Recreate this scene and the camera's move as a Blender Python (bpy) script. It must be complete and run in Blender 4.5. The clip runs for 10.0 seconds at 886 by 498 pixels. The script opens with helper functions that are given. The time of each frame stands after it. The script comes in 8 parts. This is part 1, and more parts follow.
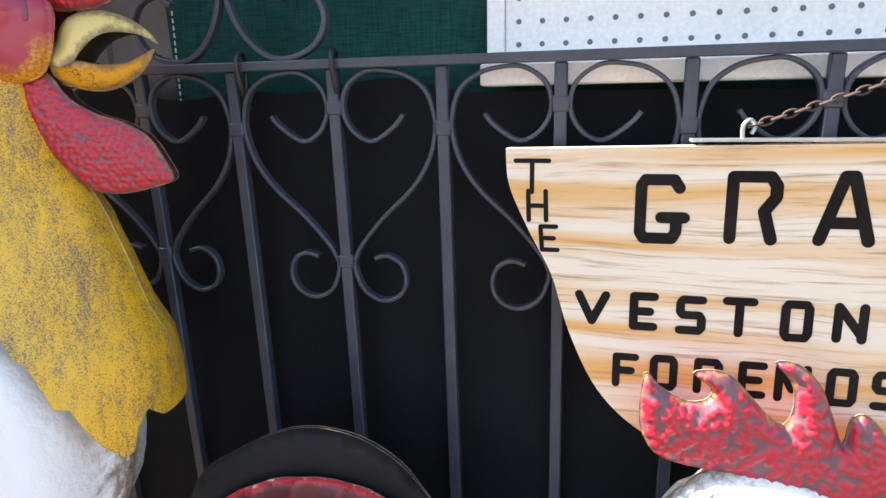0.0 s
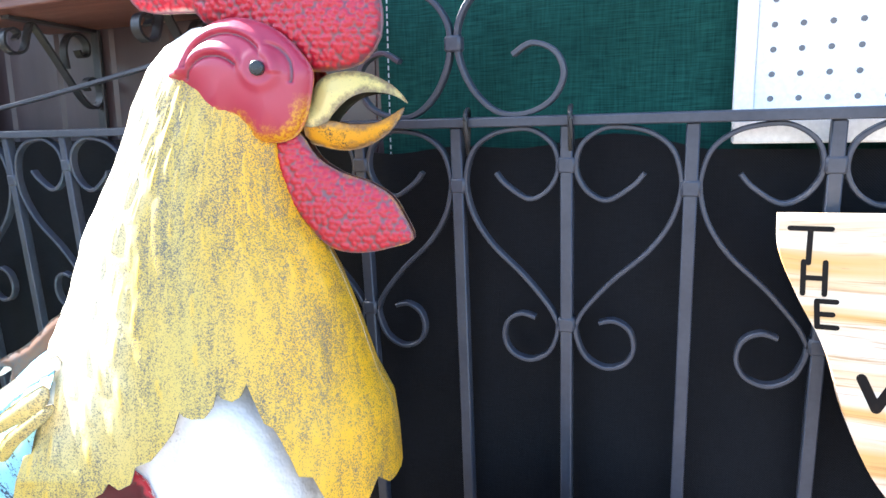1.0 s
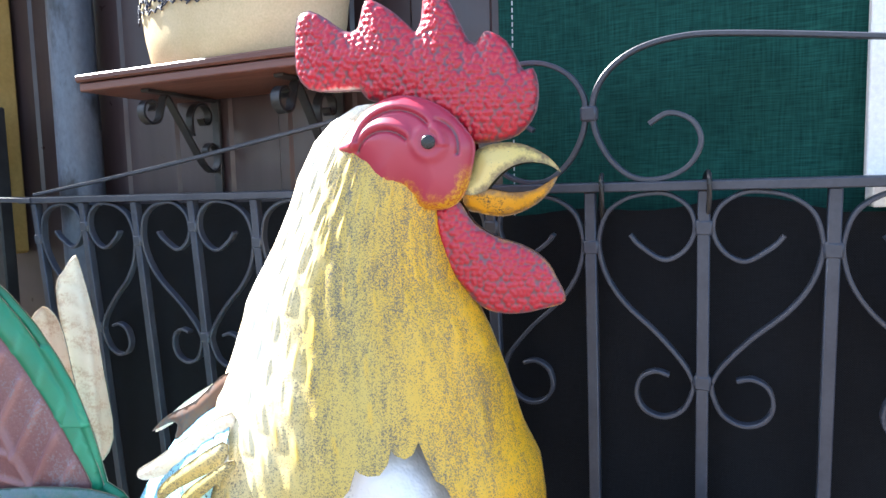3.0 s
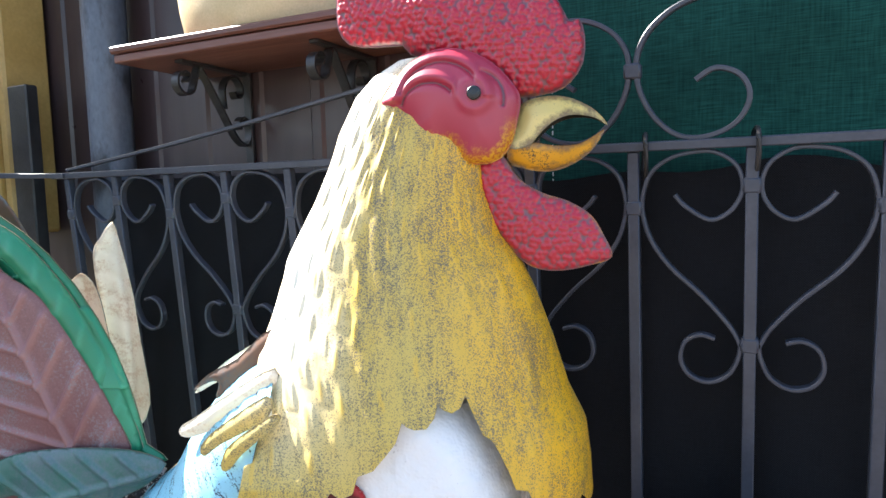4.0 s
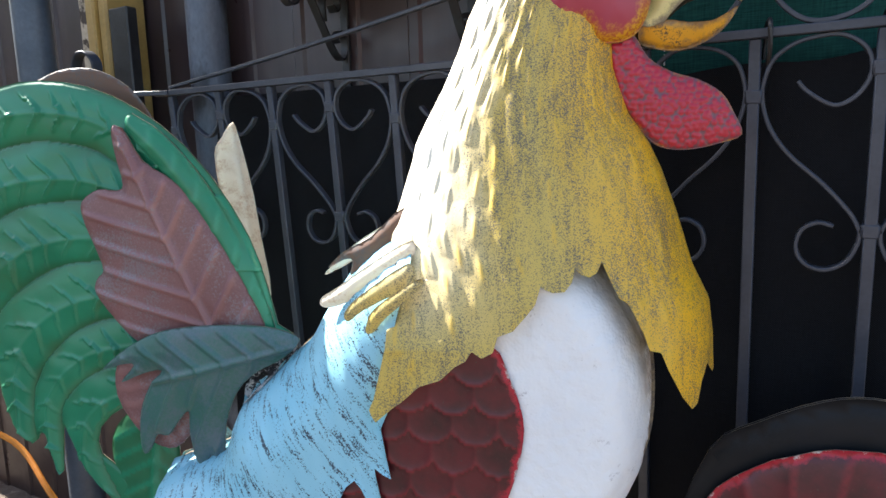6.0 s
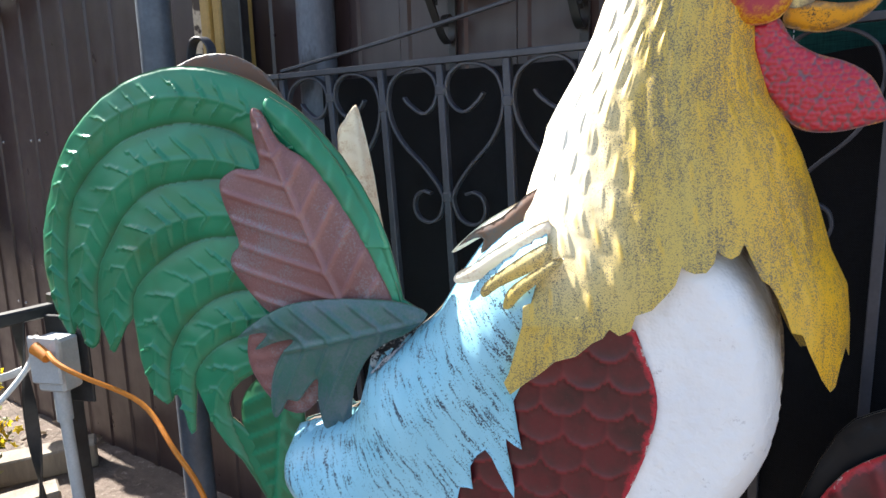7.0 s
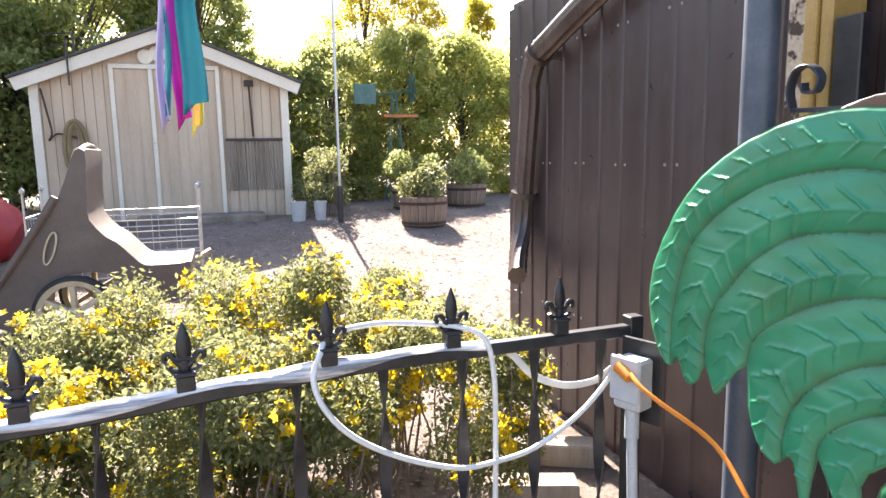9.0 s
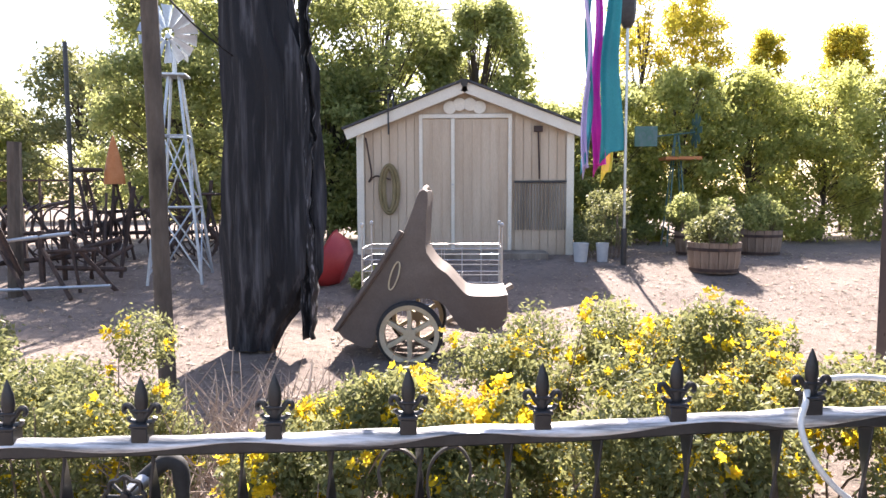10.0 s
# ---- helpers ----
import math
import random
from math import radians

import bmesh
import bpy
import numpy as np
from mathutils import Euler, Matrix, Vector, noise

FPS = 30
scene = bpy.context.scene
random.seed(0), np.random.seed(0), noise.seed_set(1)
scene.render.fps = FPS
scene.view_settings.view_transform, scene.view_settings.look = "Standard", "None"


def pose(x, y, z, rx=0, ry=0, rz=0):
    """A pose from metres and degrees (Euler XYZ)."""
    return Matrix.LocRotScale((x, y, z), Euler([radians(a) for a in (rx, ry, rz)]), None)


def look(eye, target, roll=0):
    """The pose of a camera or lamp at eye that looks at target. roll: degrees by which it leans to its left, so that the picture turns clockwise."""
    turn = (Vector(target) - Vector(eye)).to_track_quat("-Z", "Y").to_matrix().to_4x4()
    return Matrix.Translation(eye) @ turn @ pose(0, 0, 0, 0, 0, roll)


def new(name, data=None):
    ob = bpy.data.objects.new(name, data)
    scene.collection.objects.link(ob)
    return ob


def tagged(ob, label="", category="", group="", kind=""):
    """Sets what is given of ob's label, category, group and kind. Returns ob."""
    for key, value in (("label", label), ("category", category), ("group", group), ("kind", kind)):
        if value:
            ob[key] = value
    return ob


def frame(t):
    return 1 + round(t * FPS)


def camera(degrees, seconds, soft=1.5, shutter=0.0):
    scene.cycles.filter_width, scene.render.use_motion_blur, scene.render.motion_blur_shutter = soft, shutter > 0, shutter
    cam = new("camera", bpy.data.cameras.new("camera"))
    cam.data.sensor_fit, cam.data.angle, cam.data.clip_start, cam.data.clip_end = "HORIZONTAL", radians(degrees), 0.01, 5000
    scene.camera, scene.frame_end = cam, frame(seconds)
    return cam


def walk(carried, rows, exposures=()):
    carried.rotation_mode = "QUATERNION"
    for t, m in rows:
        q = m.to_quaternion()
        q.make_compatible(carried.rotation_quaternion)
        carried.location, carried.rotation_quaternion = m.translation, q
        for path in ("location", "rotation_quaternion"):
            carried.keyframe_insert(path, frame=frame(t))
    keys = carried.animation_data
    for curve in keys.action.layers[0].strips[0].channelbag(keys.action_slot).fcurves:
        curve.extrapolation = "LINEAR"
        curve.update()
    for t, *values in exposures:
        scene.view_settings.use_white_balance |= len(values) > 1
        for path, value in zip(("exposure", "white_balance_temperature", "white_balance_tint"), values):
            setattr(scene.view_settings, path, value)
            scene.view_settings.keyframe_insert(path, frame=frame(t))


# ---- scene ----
cam = camera(68.5, 10.0)
PATH = [
    (0, (0.336, -0.763, 1.001), (-0.16, 1.125, 0.568), -1.0),
    (0.5, (0.258, -0.806, 1.015), (-0.367, 1.049, 0.608), -1.1),
    (1, (0.155, -0.772, 1.031), (-0.589, 1.055, 0.701), -0.9),
    (1.5, (0.082, -0.726, 1.06), (-0.712, 1.094, 0.822), -1.1),
    (2, (0.08, -0.786, 1.057), (-0.725, 1.034, 0.859), -1.3),
    (2.5, (0.059, -0.838, 1.061), (-0.75, 0.982, 0.875), -1.3),
    (4, (0.002, -0.865, 1.004), (-0.858, 0.931, 0.823), -1.5),
    (4.5, (-0.013, -0.871, 0.972), (-0.898, 0.911, 0.771), -1.6),
    (5, (-0.032, -0.891, 0.948), (-0.939, 0.878, 0.729), -1.6),
    (5.5, (-0.053, -0.92, 0.919), (-0.984, 0.831, 0.656), -1.6),
    (6.8, (-0.128, -1.006, 0.916), (-1.188, 0.655, 0.575), -1.6),
    (7, (-0.144, -1.023, 0.919), (-1.244, 0.611, 0.572), -1.5),
    (7.5, (-0.175, -1.063, 0.92), (-1.394, 0.484, 0.572), -1.5),
    (8, (-0.252, -1.091, 0.957), (-1.726, 0.215, 0.606), -1.7),
    (8.5, (-0.337, -1.111, 0.963), (-2.032, -0.099, 0.64), -1.5),
    (9, (-0.371, -1.233, 0.977), (-2.245, -0.595, 0.69), -1.0),
    (9.5, (-0.352, -1.466, 1.009), (-2.314, -1.164, 0.761), -0.7),
    (10, (-0.344, -1.708, 0.992), (-2.337, -1.793, 0.837), -0.2),
]
walk(cam, [(t, look(eye, target, roll)) for t, eye, target, roll in PATH],
     exposures=[(0, 2.55, 6800, 10), (0.5, 3.0, 6150, 8), (1, 3.28, 5950, 7), (1.7, 3.18, 5850, 6), (2.5, 2.95, 5950, 7), (4, 2.5, 6400, 8), (5.5, 2.1, 6500, 8), (7, 2.08, 6500, 9), (7.7, 2.25, 6500, 9), (8.5, 2.82, 6800, 11), (9, 2.72, 6850, 15), (9.5, 2.42, 6800, 16), (10, 2.32, 6750, 18)])

# ---- light ----
SUN_DIR = Vector((-0.73, 0.035, 0.68)).normalized()      # towards the sun: over the yard, a little behind the wall
sun_data = bpy.data.lights.new("sun", "SUN")
sun_data.energy, sun_data.angle, sun_data.color = 5.0, radians(0.6), (1.0, 0.95, 0.87)
sun_ob = new("sun", sun_data)
sun_ob.matrix_world = Matrix.Translation((-8, 0, 9)) @ SUN_DIR.to_track_quat("Z", "Y").to_matrix().to_4x4()
world = bpy.data.worlds.new("world")
scene.world = world
world.use_nodes = True
wn = world.node_tree.nodes
sky = wn.new("ShaderNodeTexSky")
sky.sky_type, sky.sun_disc = "NISHITA", False
sky.sun_elevation = math.asin(SUN_DIR.z)
sky.sun_rotation = math.atan2(SUN_DIR.x, SUN_DIR.y)
sky.air_density, sky.dust_density, sky.ozone_density = 1.0, 1.6, 1.0
world.node_tree.links.new(sky.outputs[0], wn["Background"].inputs[0])
wn["Background"].inputs[1].default_value = 0.085


# ---- materials ----
class Nodes:
    """A small wrapper round one node material."""
    def __init__(self, name):
        self.m = bpy.data.materials.new(name)
        self.m.use_nodes = True
        self.t = self.m.node_tree
        self.b = self.t.nodes["Principled BSDF"]
        self.co = self.t.nodes.new("ShaderNodeTexCoord").outputs["Object"]

    def node(self, kind, ins=None, feature="", operation=""):
        n = self.t.nodes.new(kind)
        if feature:
            n.feature = feature
        if operation:
            n.operation = operation
        for k, v in (ins or {}).items():
            self.put(n.inputs[k], v)
        return n

    def put(self, socket, v):
        if isinstance(v, bpy.types.NodeSocket):
            self.t.links.new(v, socket)
        elif isinstance(v, tuple) and len(v) == 3 and socket.type == "RGBA":
            socket.default_value = (*v, 1)
        else:
            socket.default_value = v

    def scaled(self, sx, sy, sz, source=None):
        return self.node("ShaderNodeMapping", {"Vector": source or self.co, "Scale": (sx, sy, sz)}).outputs[0]

    def noise(self, scale, detail=4.0, rough=0.6, vec=None):
        return self.node("ShaderNodeTexNoise", {"Vector": vec or self.co, "Scale": scale, "Detail": detail, "Roughness": rough}).outputs["Fac"]

    def step(self, fac, lo, hi):
        return self.node("ShaderNodeMapRange", {"Value": fac, "From Min": lo, "From Max": hi}).outputs[0]

    def mix(self, fac, a, b, kind="MIX"):
        n = self.node("ShaderNodeMix")
        n.data_type, n.blend_type = "RGBA", kind
        for s, v in ((n.inputs[0], fac), (n.inputs[6], a), (n.inputs[7], b)):
            self.put(s, v)
        return n.outputs[2]

    def math(self, op, a, b=0.0):
        n = self.node("ShaderNodeMath", operation=op)
        self.put(n.inputs[0], a), self.put(n.inputs[1], b)
        return n.outputs[0]

    def bump(self, height, strength=0.3, dist=0.002, normal=None):
        ins = {"Height": height, "Strength": strength, "Distance": dist}
        if normal is not None:
            ins["Normal"] = normal
        return self.node("ShaderNodeBump", ins).outputs[0]

    def done(self, colour, rough=0.5, metal=0.0, normal=None, **extra):
        self.put(self.b.inputs["Base Color"], colour)
        self.put(self.b.inputs["Roughness"], rough)
        self.put(self.b.inputs["Metallic"], metal)
        if normal is not None:
            self.put(self.b.inputs["Normal"], normal)
        for k, v in extra.items():
            self.put(self.b.inputs[k.replace("_", " ")], v)
        return self.m


def surface(name, a, b, scale=8.0, fine=120.0, rough=0.5, metal=0.0, stretch=(1, 1, 1), bump=0.15, dist=0.001, lo=0.35, hi=0.65, island=0.0):
    """Two tones in broad patches, a fine grain and a fine relief."""
    n = Nodes(name)
    v = n.scaled(*stretch)
    big, small = n.noise(scale, 5, 0.6, v), n.noise(fine, 3, 0.6, v)
    c = n.mix(n.step(big, lo, hi), a, b)
    c = n.mix(n.math("MULTIPLY", n.step(small, 0.3, 0.75), 0.35), c, tuple(x * 0.55 for x in a))
    if island:
        r = n.node("ShaderNodeNewGeometry").outputs["Random Per Island"]
        c = n.mix(n.math("MULTIPLY", r, island), c, tuple(x * 0.35 for x in b))
    r = n.node("ShaderNodeMapRange", {"Value": small, "To Min": max(0.05, rough - 0.08), "To Max": min(1, rough + 0.12)}).outputs[0]
    return n.done(c, r, metal, n.bump(small, bump, dist))


def chipped(name, paint, under, streak=(1, 1, 1), scale=30.0, lo=0.5, hi=0.62, fine=260.0, rough=0.42, edge=None, metal=0.0, dimple=0.0, dimple_scale=70.0, pale=None, valley=None, speckle=0.38, turn=0.0, rust=None, brown_edge=False, mottle=False, gloss=0.5):
    """Brushed-on paint worn through to a darker ground in speckled patches, as on painted sheet iron."""
    n = Nodes(name)
    v = n.scaled(*streak, source=n.node("ShaderNodeMapping", {"Vector": n.co, "Rotation": (0, radians(turn), 0)}).outputs[0])
    patch, speck = n.noise(scale, 6, 0.65, v), n.noise(fine, 4, 0.7)
    wear = n.step(n.math("ADD", n.math("MULTIPLY", patch, 1 - speckle), n.math("MULTIPLY", speck, speckle)), lo, hi)
    c = n.mix(n.step(n.noise(9, 3, 0.5), 0.3, 0.7), paint, pale or tuple(min(1, x * 1.18 + 0.01) for x in paint))
    if edge:
        c = n.mix(n.step(n.noise(14, 4, 0.7), 0.56, 0.7), c, edge)
    c = n.mix(wear, c, under)
    # valley darkens low relief: worn grey between comb bumps, crease shade painted in elsewhere
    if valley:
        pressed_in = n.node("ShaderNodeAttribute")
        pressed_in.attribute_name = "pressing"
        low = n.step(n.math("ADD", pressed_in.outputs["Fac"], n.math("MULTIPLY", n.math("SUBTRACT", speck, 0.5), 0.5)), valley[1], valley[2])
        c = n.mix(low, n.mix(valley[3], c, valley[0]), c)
    if rust or brown_edge:
        border = n.node("ShaderNodeAttribute")
        border.attribute_name = "edge"
        ragged = n.math("ADD", border.outputs["Fac"], n.math("MULTIPLY", n.math("SUBTRACT", n.noise(60, 5, 0.75), 0.5), 1.6))
        if brown_edge:
            slate = isinstance(brown_edge, tuple)
            c = n.mix(n.math("MULTIPLY", n.step(ragged, 0.20 if slate else 0.42, -0.25 if slate else 0.02), 0.85), c, brown_edge if slate else (0.16, 0.10, 0.055))
        else:
            height = n.node("ShaderNodeSeparateXYZ", {"Vector": n.co}).outputs[2]
            worn = n.math("MULTIPLY", n.step(ragged, rust[1] + 0.25, rust[1] - 0.20), n.step(height, rust[0], rust[0] - 0.02))
            c = n.mix(worn, c, n.mix(n.step(speck, 0.45, 0.55), (0.66, 0.34, 0.012), (0.46, 0.12, 0.02)))
    nrm = n.bump(n.noise(fine, 3), 0.12, 0.0006)
    if mottle:
        nrm = n.bump(n.noise(42, 3, 0.6), 0.65, 0.008, nrm)
    if dimple:
        vor = n.node("ShaderNodeTexVoronoi", {"Vector": n.co, "Scale": dimple_scale}, feature="SMOOTH_F1").outputs["Distance"]
        nrm = n.bump(n.math("SUBTRACT", 1.0, vor), dimple, 0.006, nrm)
    return n.done(c, n.node("ShaderNodeMapRange", {"Value": speck, "To Min": rough - 0.08, "To Max": rough + 0.15}).outputs[0], metal, nrm, Specular_IOR_Level=gloss)


GREY_UNDER = (0.13, 0.145, 0.16)
M = {
    "iron": surface("grey_painted_iron", (0.038, 0.043, 0.060), (0.058, 0.064, 0.084), 14, 160, 0.42, 0.0, bump=0.25),
    "black_iron": surface("black_painted_iron", (0.012, 0.012, 0.014), (0.03, 0.03, 0.032), 20, 200, 0.42, bump=0.3),
    "black_cloth": None,
    "screen": None,
    "yellow": None,
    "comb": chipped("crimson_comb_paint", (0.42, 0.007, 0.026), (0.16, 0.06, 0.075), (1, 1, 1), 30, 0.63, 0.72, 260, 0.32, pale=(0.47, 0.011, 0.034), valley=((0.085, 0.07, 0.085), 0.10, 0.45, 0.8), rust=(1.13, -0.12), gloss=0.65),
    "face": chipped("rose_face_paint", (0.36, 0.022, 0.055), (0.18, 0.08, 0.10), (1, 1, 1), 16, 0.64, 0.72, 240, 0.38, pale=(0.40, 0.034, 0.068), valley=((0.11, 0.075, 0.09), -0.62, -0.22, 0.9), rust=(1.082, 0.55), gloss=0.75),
    "face_edge": chipped("rose_edge_rust", (0.62, 0.30, 0.02), (0.45, 0.06, 0.06), (1, 1, 1), 60, 0.46, 0.54, 240, 0.4),
    "beak": chipped("yellow_beak_paint", (0.66, 0.47, 0.10), (0.12, 0.105, 0.09), (1, 1, 1), 30, 0.53, 0.60, 420, 0.34, pale=(0.74, 0.60, 0.24), speckle=0.55, brown_edge=True),
    "beak_low": chipped("orange_beak_paint", (0.62, 0.29, 0.004), (0.09, 0.06, 0.03), (1, 1, 1), 40, 0.54, 0.60, 420, 0.34, speckle=0.55, brown_edge=True),
    "white": chipped("white_chest_enamel", (0.86, 0.86, 0.86), (0.36, 0.33, 0.33), (1, 1, 1), 30, 0.60, 0.72, 200, 0.42, pale=(0.80, 0.80, 0.81), brown_edge=True, mottle=True),
    "scraped": chipped("scraped_white_and_black", (0.62, 0.60, 0.58), (0.03, 0.03, 0.035), (1, 1, 1), 40, 0.47, 0.52, 300, 0.6),
    "hollow": surface("dark_beak_lining", (0.022, 0.021, 0.012), (0.05, 0.045, 0.02), 30, 200, 0.6),
    "rim": chipped("worn_rim", (0.20, 0.16, 0.10), (0.07, 0.06, 0.06), (1, 1, 1), 80, 0.45, 0.6),
    "red": None,
    "blue": chipped("sky_blue_paint", (0.22, 0.52, 0.66), (0.035, 0.06, 0.09), (6.5, 1, 0.9), 26, 0.54, 0.575, 420, 0.36, pale=(0.34, 0.64, 0.76), turn=38, speckle=0.45),
    "green": None,
    "green_dark": chipped("dark_teal_paint", (0.028, 0.105, 0.082), (0.090, 0.135, 0.150), (1, 1, 1), 10, 0.46, 0.6, 240, 0.36),
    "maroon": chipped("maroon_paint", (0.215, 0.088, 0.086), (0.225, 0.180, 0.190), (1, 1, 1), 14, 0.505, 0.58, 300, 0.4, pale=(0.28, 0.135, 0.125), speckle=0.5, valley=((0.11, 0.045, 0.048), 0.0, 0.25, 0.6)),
    "tan": chipped("tan_feather_paint", (0.80, 0.70, 0.54), (0.60, 0.38, 0.20), (1, 1, 2), 18, 0.50, 0.66),
    "rust": chipped("rusty_back_iron", (0.135, 0.062, 0.036), (0.10, 0.075, 0.065), (1, 1, 1), 14, 0.5, 0.6, 220, 0.5, pale=(0.17, 0.085, 0.05), brown_edge=(0.085, 0.125, 0.135)),
    "eye": surface("black_eye_enamel", (0.012, 0.012, 0.014), (0.02, 0.02, 0.022), rough=0.25),
    "brown_steel": None,
    "sign_wood": None,
    "sign_ink": chipped("charred_letter_groove", (0.007, 0.005, 0.004), (0.030, 0.020, 0.013), (1, 1, 1), 60, 0.52, 0.66, 300, 0.7, gloss=0.12),
    "white_paint": surface("white_board_paint", (0.80, 0.79, 0.77), (0.85, 0.84, 0.82), 6, 180, 0.5),
    "hole": surface("dark_hole", (0.16, 0.16, 0.17), (0.2, 0.2, 0.2), 20, 100, 0.8),
    "green_net": None,
    "zinc": surface("galvanised_steel", (0.42, 0.43, 0.44), (0.52, 0.53, 0.54), 60, 300, 0.35, 0.85),
    "shelf_wood": surface("dark_shelf_wood", (0.095, 0.030, 0.021), (0.19, 0.080, 0.058), 14, 140, 0.42, stretch=(0.12, 3, 5), bump=0.5),
    "sack": surface("cream_glaze", (0.50, 0.39, 0.22), (0.60, 0.48, 0.29), 9, 300, 0.6, bump=0.3),
    "ink": surface("printed_ink", (0.02, 0.025, 0.05), (0.03, 0.035, 0.06), rough=0.7),
    "yellow_post": surface("mustard_paint", (0.40, 0.25, 0.07), (0.47, 0.31, 0.105), 10, 120, 0.5),
    "peel": surface("peeling_paint", (0.05, 0.03, 0.02), (0.55, 0.45, 0.33), 22, 90, 0.7, lo=0.46, hi=0.52),
    "blue_post": surface("slate_blue_post_paint", (0.045, 0.06, 0.085), (0.085, 0.105, 0.14), 9, 120, 0.4),
    "mottled": surface("mottled_post_paint", (0.020, 0.022, 0.030), (0.105, 0.125, 0.165), 9, 120, 0.45, stretch=(1.2, 1.2, 0.55), lo=0.46, hi=0.56),
    "dark_brown": surface("dark_brown_sheet", (0.030, 0.020, 0.018), (0.045, 0.032, 0.030), 7, 150, 0.45, stretch=(2, 2, 0.25)),
    "grey_plastic": surface("grey_conduit_plastic", (0.42, 0.44, 0.46), (0.50, 0.52, 0.53), 20, 200, 0.5),
    "white_cable": surface("white_cable_sheath", (0.66, 0.66, 0.64), (0.76, 0.76, 0.74), 30, 200, 0.5),
    "orange_cable": surface("orange_cord_rubber", (0.62, 0.19, 0.015), (0.72, 0.26, 0.03), 30, 200, 0.5),
    "black_paint": chipped("blue_black_paint", (0.0045, 0.005, 0.0065), (0.012, 0.013, 0.016), (1, 1, 1), 14, 0.5, 0.62, 200, 0.5, gloss=0.18),
    "tape": surface("clear_white_tape", (0.20, 0.205, 0.215), (0.80, 0.80, 0.82), 13, 120, 0.25, stretch=(5, 0.35, 5), bump=0.9, lo=0.40, hi=0.58),
    "ground": None,
    "shed_wall": surface("beige_shed_siding", (0.46, 0.35, 0.25), (0.57, 0.46, 0.345), 1.4, 40, 0.7, stretch=(3, 3, 0.4)),
    "shed_trim": surface("cream_shed_trim", (0.66, 0.60, 0.50), (0.74, 0.69, 0.59), 3, 60, 0.6),
    "roof": surface("asphalt_shingle", (0.05, 0.05, 0.055), (0.09, 0.085, 0.085), 5, 80, 0.9, bump=0.5),
    "cart": surface("brown_poly_cart", (0.100, 0.074, 0.060), (0.140, 0.108, 0.090), 4, 80, 0.55),
    "cart_wheel": surface("cream_plastic_wheel", (0.50, 0.42, 0.28), (0.58, 0.50, 0.35), 8, 80, 0.5),
    "ochre_hose": surface("faded_ochre_hose", (0.19, 0.145, 0.065), (0.26, 0.20, 0.10), 8, 80, 0.6),
    "rubber": surface("black_rubber", (0.015, 0.015, 0.015), (0.03, 0.03, 0.03), 10, 100, 0.75),
    "old_wood": surface("weathered_wood", (0.15, 0.12, 0.095), (0.32, 0.28, 0.23), 5, 90, 0.8, stretch=(1, 1, 0.2), bump=0.5, dist=0.003),
    "barrel_wood": surface("barrel_staves", (0.12, 0.075, 0.05), (0.26, 0.19, 0.14), 6, 70, 0.75, stretch=(2, 2, 0.3), bump=0.4),
    "bark": surface("tree_bark", (0.05, 0.038, 0.03), (0.12, 0.095, 0.075), 6, 40, 0.9, stretch=(1, 1, 0.3), bump=0.8, dist=0.01),
    "windmill": surface("galvanised_windmill", (0.36, 0.40, 0.44), (0.52, 0.56, 0.6), 4, 60, 0.4, 0.6),
    "rusty": surface("rusty_iron", (0.030, 0.020, 0.018), (0.085, 0.048, 0.036), 9, 60, 0.8, bump=0.5),
    "orange": surface("faded_orange_paint", (0.45, 0.15, 0.04), (0.55, 0.22, 0.08), 5, 60, 0.6),
    "red_plastic": surface("red_plastic", (0.30, 0.02, 0.025), (0.38, 0.035, 0.035), 4, 60, 0.5),
    "teal_cloth": surface("teal_ripstop", (0.01, 0.22, 0.26), (0.02, 0.30, 0.33), 5, 200, 0.6),
    "pink_cloth": surface("magenta_ripstop", (0.62, 0.02, 0.36), (0.72, 0.04, 0.44), 5, 200, 0.6),
    "lilac_cloth": surface("lilac_ripstop", (0.52, 0.42, 0.68), (0.62, 0.52, 0.76), 5, 200, 0.6),
    "yellow_cloth": surface("yellow_ripstop", (0.72, 0.55, 0.04), (0.8, 0.64, 0.07), 5, 200, 0.6),
}


def weave(name, colour, light, scale, rough=0.8, pitch=0.0):
    """Woven mesh cloth: fine uneven threads running along and down."""
    n = Nodes(name)
    along, down = n.noise(1.0, 2, 0.5, n.scaled(scale * 0.05, 1, scale)), n.noise(1.0, 2, 0.5, n.scaled(scale * 0.6, 1, scale * 0.04))
    h = n.math("ADD", n.math("MULTIPLY", along, 0.6), n.math("MULTIPLY", down, 0.4))
    c = n.mix(n.step(h, 0.36, 0.64), colour, light)
    c = n.mix(n.math("MULTIPLY", n.step(n.noise(5, 4), 0.35, 0.7), 0.5), c, tuple(x * 0.6 for x in colour))
    if pitch:
        axes = n.node("ShaderNodeSeparateXYZ", {"Vector": n.co}).outputs
        knots = n.math("MULTIPLY", n.math("SINE", n.math("MULTIPLY", axes[0], 2 * math.pi / pitch)), n.math("SINE", n.math("MULTIPLY", axes[2], 2 * math.pi / pitch)))
        c = n.mix(n.step(knots, 0.2, 0.8), c, tuple(x * 1.9 for x in light))
        h = n.math("ADD", h, n.math("MULTIPLY", knots, 0.3))
    n.done(c, rough, 0.0, n.bump(h, 0.35, 0.0008), Specular_IOR_Level=0.12)
    return n.m


